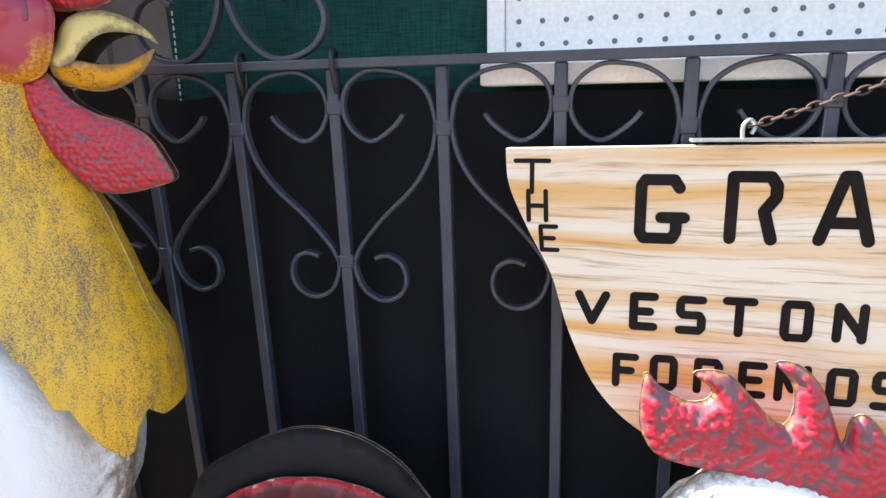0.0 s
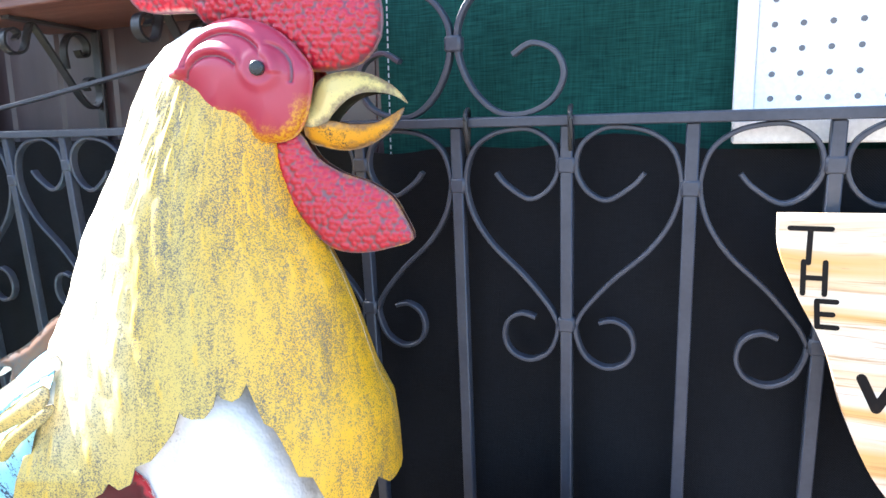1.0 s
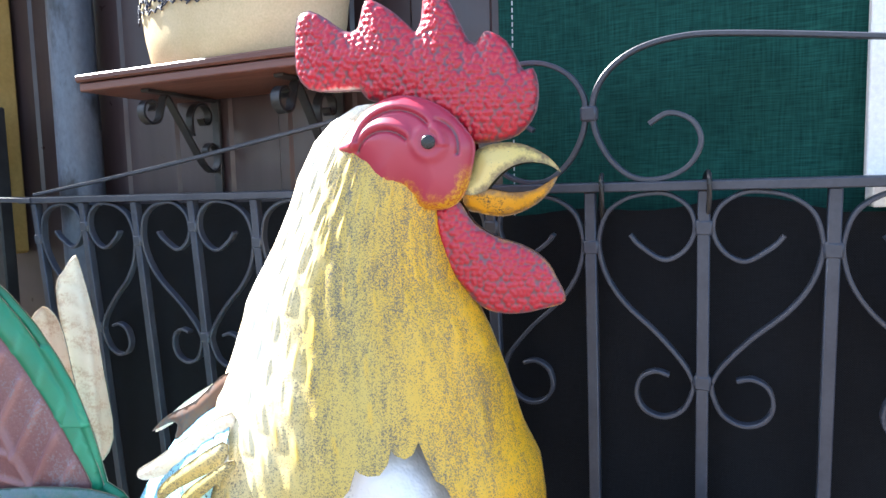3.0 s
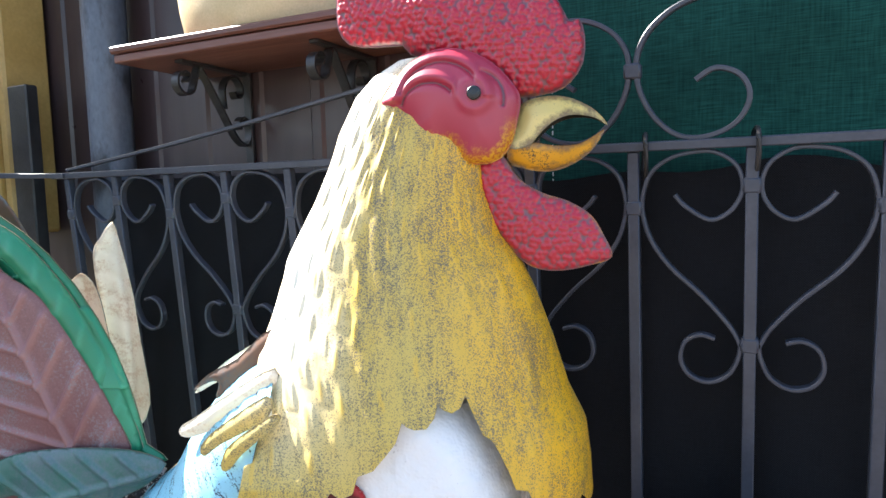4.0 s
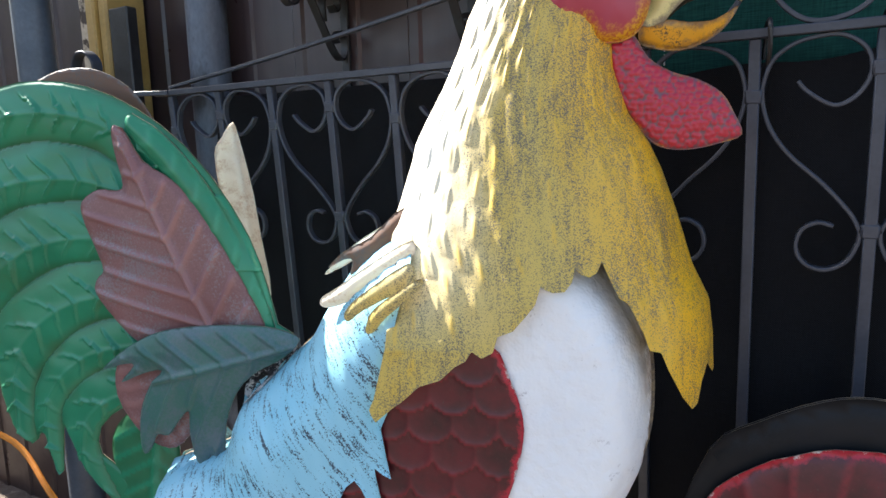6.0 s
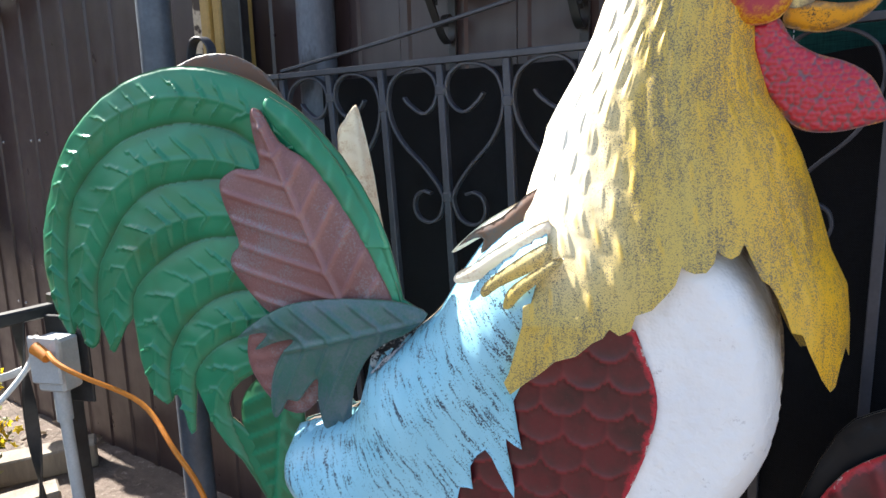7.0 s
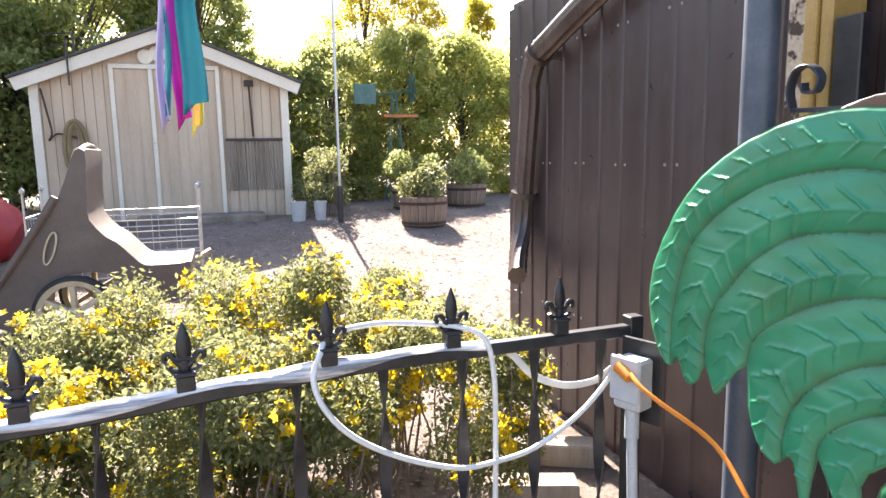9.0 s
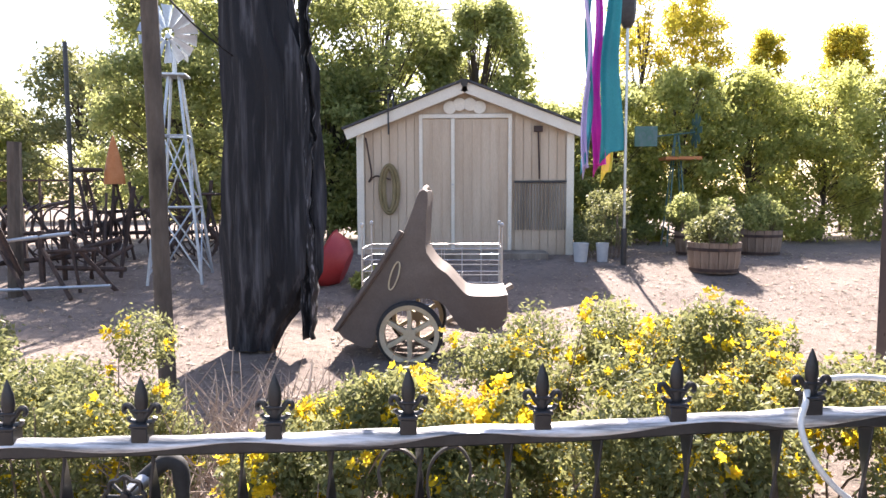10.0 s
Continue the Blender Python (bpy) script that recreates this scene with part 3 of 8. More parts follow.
    for name, line in (("crest_scroll", crest), ("crest_scroll", left)):
        bm = bmesh.new()
        sweep(bm, smooth_line([(a, 0, b) for a, b in line], 5), rect_profile(0.0062, 0.013, 0.0012))
        add(name, bm)
    for x, z in ((-0.138, 1.146),):
        add("collar", None, Matrix.Translation((x, 0, z)), collar)
    # the curled end over the hinge post
    bm = bmesh.new()
    sweep(bm, smooth_line([(-1.50, -0.03, 1.06), (-1.508, -0.03, 1.105), (-1.49, -0.03, 1.145), (-1.455, -0.03, 1.152), (-1.430, -0.03, 1.128), (-1.440, -0.03, 1.098), (-1.468, -0.03, 1.10), (-1.472, -0.03, 1.118)], 5), rect_profile(0.006, 0.024, 0.001))
    sweep(bm, [Vector((-1.50, -0.03, 1.062)), Vector((-1.24, -0.004, RAIL_Z))], rect_profile(0.010, 0.020, 0.001))
    add("hinge_scroll", bm)
    for x in (-0.125, 0.002):
        bm = bmesh.new()
        tube(bm, [(x, 0.010, 1.0), (x + 0.004, -0.013, 1.03), (x + 0.004, -0.016, 1.060), (x + 0.002, 0.0, 1.068), (x - 0.002, 0.014, 1.058), (x - 0.004, 0.014, 1.02)], 0.003, 6, steps=4)
        bmesh.ops.transform(bm, matrix=lift, verts=bm.verts)
        part("wire_hook", bm, M["black_iron"], gate)
    gate.matrix_basis = Matrix.Translation((0, 0, RAIL_Z)) @ Matrix.Rotation(radians(LEAN), 4, "X") @ Matrix.Translation((0, 0, -0.17 - RAIL_Z))
    return gate


iron_gate()


def cloth(name, mat, label, x0, x1, y, top, bottom, fold, nx=90, nz=30, thick=0.0012, seed=0):
    """A hanging cloth with slight folds and an uneven top edge."""
    bm = bmesh.new()
    grid = []
    for side in (0, 1):
        rows = []
        for j in range(nz + 1):
            row = []
            for i in range(nx + 1):
                x = x0 + (x1 - x0) * i / nx
                zt = top(x)
                z = zt + (bottom - zt) * j / nz
                d = fold * (noise.noise(Vector((x * 9 + seed, z * 1.3, 3))) + 0.5 * noise.noise(Vector((x * 23, z * 2.5, seed))))
                row.append(bm.verts.new((x, y + d + side * thick, z)))
            rows.append(row)
        grid.append(rows)
        for a, b in zip(rows, rows[1:]):
            for i in range(nx):
                f = (a[i], a[i + 1], b[i + 1], b[i])
                bm.faces.new(f[::-1] if side == 0 else f)
    return solid(name, bm, mat, label, "screen", smooth=80)


def screen_top(x):
    if x > 0.178:
        return 1.016 - 0.01 * (x - 0.18)
    return 1.026 - 0.07 * max(0, x + 0.02) + 0.010 * math.sin(11 * x + 0.6) + 0.006 * math.sin(29 * x)


cloth("black_screen", M["screen"], "black sunscreen mesh cloth tied behind the iron gate", -1.24, 1.22, 0.058, lambda x: screen_top(x) if x > -0.33 else 1.040, -0.168, 0.006)
cloth("green_shade_net", M["green_net"], "dark green woven shade net hung behind the gate", -0.29, 0.62, 0.098, lambda x: 1.62, 0.90, 0.022, 110, 20, seed=4)


def peg_board():
    board = thing("peg_board", "white painted peg board with a lower ledge behind the gate", "board", (0.178, 0.066, 0.62))
    bm = bmesh.new()
    box(bm, (0.022, 0.012, 0.428), (0.95, 0.020, 1.03), 0.001)
    part("panel", bm, M["white_paint"], board)
    bm = bmesh.new()
    box(bm, (0, 0.006, 0.425), (0.0215, 0.026, 1.03), 0.0015)
    part("side_trim", bm, M["white_paint"], board)
    bm = bmesh.new()
    box(bm, (0, -0.040, 0.402), (0.95, 0.011, 0.4275), 0.002)
    part("ledge", bm, M["white_paint"], board)
    bm = bmesh.new()
    for z in (0.75, 0.95):
        box(bm, (0.03, 0.0205, z), (0.93, 0.064, z + 0.03), 0.002)
    part("batten", bm, M["white_paint"], board)
    lathe_hole = bmesh.new()
    lathe(lathe_hole, [(0.0034, 0), (0.0028, 0.0006), (0.0012, -0.002)], 10)
    hole = mesh_of("peg_hole", lathe_hole, M["hole"])
    for j in range(8):
        for i in range(18):
            ob = new("peg_hole", hole)
            ob.parent = board
            ob.matrix_basis = pose(0.039 + i * 0.0288, 0.0116, 0.452 + 0.0272 * j, 90, 0, 0)
    return board


peg_board()

# ---- wooden sign ----
STROKES = {
    "T": [[(0, 1), (1, 1)], [(0.5, 1), (0.5, 0)]], "H": [[(0, 1), (0, 0)], [(1, 1), (1, 0)], [(0, 0.5), (1, 0.5)]],
    "E": [[(1, 1), (0, 1), (0, 0), (1, 0)], [(0, 0.5), (0.8, 0.5)]], "G": [[(1, 0.86), (0.85, 1), (0.1, 1), (0, 0.9), (0, 0.1), (0.1, 0), (0.85, 0), (0.95, 0.12), (0.95, 0.36)], [(0.55, 0.36), (1.15, 0.36)]],
    "R": [[(0, 0), (0, 1), (0.85, 1), (1, 0.86), (1, 0.68), (0.75, 0.45), (0.95, 0)], ], "A": [[(0, 0), (0.42, 1), (0.6, 1), (1, 0)], [(0.18, 0.28), (0.82, 0.28)]],
    "V": [[(0, 1), (0.5, 0), (1, 1)]], "S": [[(1, 1), (0.12, 1), (0, 0.88), (0, 0.6), (0.12, 0.5), (0.88, 0.5), (1, 0.38), (1, 0.1), (0.88, 0), (0, 0)]],
    "O": [[(0.12, 0), (0.88, 0), (1, 0.12), (1, 0.88), (0.88, 1), (0.12, 1), (0, 0.88), (0, 0.12), (0.12, 0)]], "N": [[(0, 0), (0, 1), (1, 0.1), (1, 1)], [(1, 0.1), (1, 0)]],
    "F": [[(1, 1), (0, 1), (0, 0)], [(0, 0.5), (0.8, 0.5)]], "M": [[(0, 0), (0, 1), (0.5, 0.3), (1, 1), (1, 0)]],
}


def letter(sign, ch, x, z, w, h, stroke, lean=0.0):
    bm = bmesh.new()
    up = Vector((0, -1, 0))
    lift = 0.0
    for line in STROKES[ch]:
        pts = [Vector((x + a * w + lean * b, 0, z + b * h)) for a, b in line]
        for a, b in zip(pts, pts[1:]):
            d = (b - a).normalized()
            n = d.cross(up)
            outline = []
            for k in range(7):
                t = -math.pi / 2 + math.pi * k / 6
                outline.append(b + stroke * (d * math.cos(t) + n * math.sin(t)))
            for k in range(7):
                t = math.pi / 2 + math.pi * k / 6
                outline.append(a + stroke * (d * math.cos(t) + n * math.sin(t)))
            lift += 0.00012
            front = [bm.verts.new(p + Vector((0, -lift, 0))) for p in outline]
            back = [bm.verts.new(p + Vector((0, 0.004, 0))) for p in outline]
            f = bm.faces.new(front)
            for i in range(len(front)):
                j = (i + 1) % len(front)
                bm.faces.new((front[j], front[i], back[i], back[j]))
    bmesh.ops.recalc_face_normals(bm, faces=bm.faces)
    ob = part("letter", bm, M["sign_ink"], sign, smooth=None)
    return ob


def wooden_sign():
    sign = thing("hanging_sign", "pale pine board sign with routed black capitals on a chain", "sign", (0.222, -0.052, 0.953))
    edge = smooth_line([(0, 0, 0), (0.004, 0, -0.040), (0.026, 0, -0.090), (0.052, 0, -0.140), (0.073, 0, -0.206), (0.106, 0, -0.272), (0.155, 0, -0.318), (0.23, 0, -0.35)], 6)
    outline = edge + [Vector((0.62, 0, -0.36)), Vector((0.80, 0, -0.30)), Vector((0.88, 0, -0.2)), Vector((0.92, 0, -0.05)), Vector((0.925, 0, 0.012))]
    bm = bmesh.new()
    f = [bm.verts.new(p) for p in outline]
    b = [bm.verts.new(p + Vector((0, 0.024, 0))) for p in outline]
    bm.faces.new(f[::-1]), bm.faces.new(b)
    for i in range(len(f)):
        j = (i + 1) % len(f)
        bm.faces.new((f[i], f[j], b[j], b[i]))
    bmesh.ops.recalc_face_normals(bm, faces=bm.faces)
    part("board", bm, M["sign_wood"], sign, smooth=None)
    y0 = -0.0002
    for ch, x, z, w, h, s, lean in (
            ("T", 0.011, -0.047, 0.036, 0.034, 0.0028, 0), ("H", 0.026, -0.078, 0.019, 0.032, 0.0028, -0.001), ("E", 0.041, -0.111, 0.017, 0.026, 0.0028, -0.002),
            ("G", 0.144, -0.094, 0.038, 0.062, 0.0066, 0), ("R", 0.233, -0.092, 0.041, 0.064, 0.0066, 0), ("A", 0.316, -0.091, 0.044, 0.064, 0.0066, 0),
            ("V", 0.083, -0.190, 0.029, 0.030, 0.0052, 0), ("E", 0.142, -0.193, 0.021, 0.034, 0.0052, 0), ("S", 0.190, -0.194, 0.022, 0.034, 0.0050, 0),
            ("T", 0.236, -0.194, 0.026, 0.035, 0.0050, 0), ("O", 0.293, -0.195, 0.022, 0.036, 0.0050, 0), ("N", 0.342, -0.193, 0.023, 0.034, 0.0050, 0),
            ("F", 0.126, -0.262, 0.020, 0.032, 0.0048, 0), ("O", 0.166, -0.262, 0.021, 0.033, 0.0048, 0), ("R", 0.212, -0.262, 0.021, 0.033, 0.0048, 0),
            ("E", 0.257, -0.262, 0.020, 0.033, 0.0048, 0), ("M", 0.293, -0.263, 0.026, 0.034, 0.0048, 0), ("O", 0.342, -0.263, 0.021, 0.034, 0.0048, 0), ("S", 0.384, -0.263, 0.021, 0.034, 0.0048, 0)):
        letter(sign, ch, x, z, w, h, s * 0.9, lean).location.y = y0
    bm = bmesh.new()
    box(bm, (0.19, 0.001, 0.0065), (0.76, 0.023, 0.0095), 0.0005)
    part("metal_strip", bm, M["zinc"], sign, "thin galvanised strip along the top edge")
    for x in (0.240, 0.69):
        bm = bmesh.new()
        tube(bm, [(x, 0.012, 0.009), (x, 0.012, 0.022), (x + 0.006, 0.012, 0.028), (x + 0.011, 0.012, 0.022), (x + 0.008, 0.012, 0.014)], 0.0022, 8, steps=5)
        part("eye_hook", bm, M["zinc"], sign)
    chain = thing("hanging_chain", "rusty steel link chain holding up the wooden sign", "chain", (0.0, 0.0, 0.0))
    a, b, c = Vector((0.468, -0.038, 0.974)), Vector((0.70, -0.030, 1.052)), Vector((0.905, -0.038, 0.974))
    for p, q in ((a, b), (c, b)):
        n = 22
        for i in range(n):
            m1, m2 = p.lerp(q, i / n), p.lerp(q, (i + 1) / n)
            d = (m2 - m1).normalized()
            side = d.cross(Vector((0, 1, 0))).normalized() if i % 2 else Vector((0, 1, 0))
            mid, hl, hw = (m1 + m2) / 2, (m2 - m1).length * 0.66, 0.0036
            bm = bmesh.new()
            loop = [mid + d * hl * math.cos(t) * 0.98 + side * hw * math.sin(t) for t in [2 * math.pi * k / 10 for k in range(11)]]
            sweep(bm, loop, disc_profile(0.0013, 5), d.cross(side))
            part("link", bm, M["rusty"], chain)
    return sign


wooden_sign()


def net_seam():
    """White running stitches down the hem of the green net."""
    bm = bmesh.new()
    for k in range(60):
        z = 1.00 + 0.0098 * k
        box(bm, (-0.262, 0.060, z), (-0.2605, 0.0615, z + 0.006))
    solid("hem_stitching", bm, M["grey_plastic"], "row of white running stitches on the green net", "stitching", kind="stuff", smooth=None)


net_seam()


# ---- rooster statue ----
from mathutils.geometry import delaunay_2d_cdt


def inside_and_distance(px, pz, poly):
    """For points: whether they lie in the polygon, and how far from its edge."""
    poly = np.array(poly)
    a, b = poly, np.roll(poly, -1, 0)
    inside, best = np.zeros(len(px), bool), np.full(len(px), 1e9)
    for (ax, az), (bx, bz) in zip(a, b):
        cross = ((az > pz) != (bz > pz)) & (px < (bx - ax) * (pz - az) / ((bz - az) or 1e-9) + ax)
        inside ^= cross
        dx, dz = bx - ax, bz - az
        t = np.clip(((px - ax) * dx + (pz - az) * dz) / max(dx * dx + dz * dz, 1e-12), 0, 1)
        best = np.minimum(best, np.hypot(px - ax - t * dx, pz - az - t * dz))
    return inside, best


def outline_of(points, steps=3, sharp=False):
    """Control points in centimetres, as a closed outline in metres."""
    p = [(a / 100, b / 100, 0) for a, b in points]
    if sharp:
        return [(q[0], q[1]) for q in p]
    return [(q.x, q.y) for q in smooth_line(p, steps, True)]


def pressed(bm, outline, mat, depth, relief=None, grid=0.008, side=-1, thick=0.0015, rim=None, inner=None, tint=None):
    """A pressed sheet-iron form: the outline filled with a fine net, pushed out by depth(distance to edge, x, z) plus a relief, with a back sheet and a rim."""
    xs, zs = [p[0] for p in outline], [p[1] for p in outline]
    gx, gz = np.meshgrid(np.arange(min(xs), max(xs), grid), np.arange(min(zs), max(zs), grid * 0.866))
    gx = gx + (np.arange(gx.shape[0]) % 2)[:, None] * grid / 2
    gx, gz = gx.ravel(), gz.ravel()
    ok, d = inside_and_distance(gx, gz, outline)
    keep = ok & (d > grid * 0.45)
    pts = [Vector(p) for p in outline] + [Vector((a, b)) for a, b in zip(gx[keep], gz[keep])]
    n = len(outline)
    vs, _, fs, *_ = delaunay_2d_cdt(pts, [(i, (i + 1) % n) for i in range(n)], [], 1, 1e-6)
    vx, vz = np.array([v.x for v in vs]), np.array([v.y for v in vs])
    _, dist = inside_and_distance(vx, vz, outline)
    h = depth(dist, vx, vz)
    if relief is not None:
        raised = relief(dist, vx, vz)
        h = h + raised
    front = [bm.verts.new((x, side * y, z)) for x, y, z in zip(vx, h, vz)]
    margin = bm.verts.layers.float.get("edge")
    for v, q in zip(front, dist):
        v[margin] = min(1.0, float(q) * 50)
    if tint is not None:
        for v in front:
            v[bm.verts.layers.float.get("pressing")] = tint
    elif relief is not None:
        layer = bm.verts.layers.float.get("pressing")
        top = max(1e-6, float(np.max(raised)))
        for v, q in zip(front, raised):
            v[layer] = float(q) / top
    back = [bm.verts.new((x, side * (y - thick), z)) for x, y, z in zip(vx, h, vz)]
    for v, q in zip(back, dist):
        v[margin] = min(1.0, float(q) * 50)
    uses = {}
    for f in fs:
        try:
            g = bm.faces.new([front[i] for i in f])
            k = bm.faces.new([back[i] for i in reversed(f)])
        except ValueError:
            continue
        for face, wanted in ((g, side), (k, -side)):
            face.normal_update()
            face.smooth = True
            face.material_index = mat
            if face is k and inner is not None:
                face.material_index = inner
            if face.normal.y * wanted < 0:
                face.normal_flip()
        for i, j in zip(f, list(f[1:]) + [f[0]]):
            uses[i, j] = uses.get((i, j), 0) + 1
    for (i, j) in uses:
        if (j, i) not in uses:
            try:
                bm.faces.new((front[i], front[j], back[j], back[i])).material_index = mat if rim is None else rim
            except ValueError:
                pass


def near_line(px, pz, line):
    """For points: how far they lie from an open line, and how far along it."""
    best, along, run = np.full(len(px), 1e9), np.zeros(len(px)), 0.0
    for (ax, az), (bx, bz) in zip(line, line[1:]):
        dx, dz = bx - ax, bz - az
        size = math.hypot(dx, dz)
        t = np.clip(((px - ax) * dx + (pz - az) * dz) / max(size * size, 1e-12), 0, 1)
        d = np.hypot(px - ax - t * dx, pz - az - t * dz)
        along = np.where(d < best, run + t * size, along)
        best = np.minimum(best, d)
        run += size
    return best, along


def curve_of(points, steps=4):
    """Control points in centimetres, as an open curve in metres."""
    return [(q.x, q.y) for q in smooth_line([(a / 100, b / 100, 0) for a, b in points], steps)]


def dome(width, reach, base=0.0):
    return lambda d, x, z: base + width * np.sqrt(np.clip(1 - (1 - np.clip(d / reach, 0, 1)) ** 2, 0, 1))


def ridge(v, w):
    return np.exp(-(v / w) ** 2)


def saw(v):
    return v - np.floor(v)


def herringbone(ax, az, bx, bz, pitch, slant, height):
    """A quill from a to b with slanting barbs to both sides."""
    L = math.hypot(bx - ax, bz - az)
    ux, uz = (bx - ax) / L, (bz - az) / L

    def relief(d, x, z):
        along, across = (x - ax) * ux + (z - az) * uz, -(x - ax) * uz + (z - az) * ux
        barb = saw((along - slant * np.abs(across)) / pitch)
        return height * (0.25 + 0.75 * np.exp(-((barb - 0.5) / 0.11) ** 2)) * np.clip(d / 0.012, 0, 1) + height * 1.2 * ridge(across, 0.004)
    return relief


def rooster():
    bm = bmesh.new()
    bm.verts.layers.float.new("pressing")
    bm.verts.layers.float.new("edge")
    (YEL, COMB, FACE, BEAK, BEAK2, WHITE, RED, BLUE, GREEN, TEAL, MAROON, TAN, RUST, EYE, RIM, EDGE, SCRAPE, HOLLOW) = range(18)
    mats = [M[k] for k in ("yellow", "comb", "face", "beak", "beak_low", "white", "red", "blue", "green", "green_dark", "maroon", "tan", "rust", "eye", "rim", "face_edge", "scraped", "hollow")]
    dimples = random.Random(5)

    # body: a rounded shell on both sides of the middle plane
    body = outline_of([(-24, 84), (-14, 78), (-9.6, 70), (-8.6, 62), (-9.2, 55), (-11.5, 49), (-16, 42), (-24, 35), (-36, 30), (-50, 28.5), (-63, 30), (-73, 35), (-77.5, 41),
                       (-76.5, 46.5), (-70.5, 49), (-65.5, 52), (-63, 58), (-56, 64.2), (-52.5, 67.5), (-49, 73), (-44, 79), (-36, 84)])
    poly = np.array(body)

    def body_depth(d, x, z):
        _, e = inside_and_distance(np.asarray(x), np.asarray(z), poly)
        ins, _ = inside_and_distance(np.asarray(x), np.asarray(z), poly)
        e = np.where(ins, e, 0)
        return 0.122 * np.sqrt(np.clip(1 - (1 - np.clip(e / np.interp(x, [-0.36, -0.22], [0.105, 0.058]), 0, 1)) ** 2, 0, 1))

    for side in (-1, 1):
        pressed(bm, body, WHITE, lambda d, x, z: body_depth(d, x, z), lambda d, x, z: 0.0012 * np.sin(140 * x + 3 * np.sin(90 * z)) * np.sin(120 * z) * np.clip(d / 0.02, 0, 1), 0.012, side, 0.002, RIM)

    sweep(bm, [Vector((a, 0, b)) for a, b in body] + [Vector((*body[0], 0)).xzy], rect_profile(0.007, 0.006, 0.001), Vector((0, 1, 0)), RIM)

    # scaled red wing
    wing = outline_of([(-27, 70.5), (-24.6, 66.5), (-23.2, 62), (-23.4, 58), (-24.6, 53.5), (-27, 47.6), (-31, 42), (-38, 37), (-48, 35), (-56, 39), (-58, 48), (-54, 58), (-46, 66), (-36, 71)])

    def scales(d, x, z):
        """Overlapping round scales in staggered rows, each dished with a raised lower rim."""
        out, free = np.zeros(len(x)), np.ones(len(x), bool)
        for row in range(24, 5, -1):
            cz = row * 0.036
            u = x / 0.052 + 0.5 * (row % 2)
            cx = np.round(u) - u
            rr = np.hypot(cx * 0.052, (z - cz) * 1.05) / 0.0305
            hit = free & (rr < 1) & (z < cz + 0.012)
            out[hit] = rr[hit] ** 4
            free &= ~hit
        return (0.0005 + 0.0036 * out) * np.clip(d / 0.01, 0, 1)

    for side in (-1, 1):
        pressed(bm, wing, RED, lambda d, x, z: body_depth(d, x, z) + 0.004, scales, 0.0034, side, 0.002, RED)

    # blue saddle with a ragged lower edge
    saddle = outline_of([(-43, 80.5), (-49.4, 73), (-52.7, 67.4), (-56, 64.7), (-60, 61.5), (-63.5, 59.4), (-64.6, 56.5), (-65.4, 52.2), (-68, 50.8), (-70.0, 52.6), (-71.4, 49.2), (-76.8, 47.2),
                         (-77.9, 43.6), (-76.7, 40), (-74, 34), (-66, 31), (-58, 33), (-52, 39), (-50, 42), (-48.4, 46.0), (-47.6, 43.2), (-46.6, 47.6), (-44.9, 47.6), (-45.2, 50.6), (-43.2, 53.2), (-41.6, 50.5),
                         (-39.6, 47.2), (-39.9, 51), (-40.6, 55), (-38.6, 53.8), (-39.6, 60), (-37.6, 64), (-38.4, 68), (-37, 74), (-36, 80)], 2)
    for side in (-1, 1):
        pressed(bm, saddle, BLUE, lambda d, x, z: body_depth(d, x, z) + 0.012, lambda d, x, z: 0.0010 * np.sin(260 * x + 60 * z) * np.clip(d / 0.02, 0, 1), 0.009, side, 0.0015, RIM)

    # neck cape: two half shells from the head down to a scalloped hem
    zl = [0.55, 0.60, 0.64, 0.70, 0.775, 0.819, 0.862, 0.904, 0.925, 0.952, 0.992, 1.035, 1.071, 1.112, 1.135, 1.152, 1.17]
    sl = [-0.425, -0.418, -0.398, -0.382, -0.392, -0.404, -0.397, -0.382, -0.377, -0.363, -0.340, -0.320, -0.308, -0.287, -0.265, -0.235, -0.19]
    zr = [0.55, 0.60, 0.656, 0.697, 0.737, 0.776, 0.835, 0.888, 0.92, 0.953, 1.005, 1.034, 1.08, 1.17]
    sr = [-0.020, -0.018, -0.017, -0.019, -0.024, -0.043, -0.061, -0.080, -0.095, -0.117, -0.133, -0.135, -0.13, -0.14]
    zd, dd = [0.58, 0.66, 0.75, 0.85, 0.95, 1.05, 1.12, 1.17], [0.152, 0.150, 0.138, 0.112, 0.084, 0.054, 0.036, 0.02]
    hem_u = [0.0, 0.017, 0.037, 0.068, 0.13, 0.19, 0.225, 0.255, 0.268, 0.301, 0.332, 0.351, 0.40, 0.43, 0.481, 0.515, 0.525, 0.545, 0.58, 0.612, 0.632, 0.640, 0.665, 0.69, 0.715, 0.724, 0.729, 0.748, 0.756, 0.762, 0.772, 0.782, 0.815, 0.836, 0.881, 0.917, 0.933, 0.942, 0.962, 0.985, 1.0]
    hem_z = [0.628, 0.621, 0.614, 0.632, 0.659, 0.668, 0.683, 0.690, 0.701, 0.694, 0.700, 0.717, 0.724, 0.735, 0.752, 0.772, 0.768, 0.765, 0.766, 0.776, 0.790, 0.784, 0.780, 0.784, 0.796, 0.775, 0.758, 0.752, 0.736, 0.729, 0.719, 0.702, 0.698, 0.679, 0.645, 0.626, 0.630, 0.655, 0.672, 0.655, 0.655]
    nu, nv = 240, 190
    tone, margin = bm.verts.layers.float.get("pressing"), bm.verts.layers.float.get("edge")
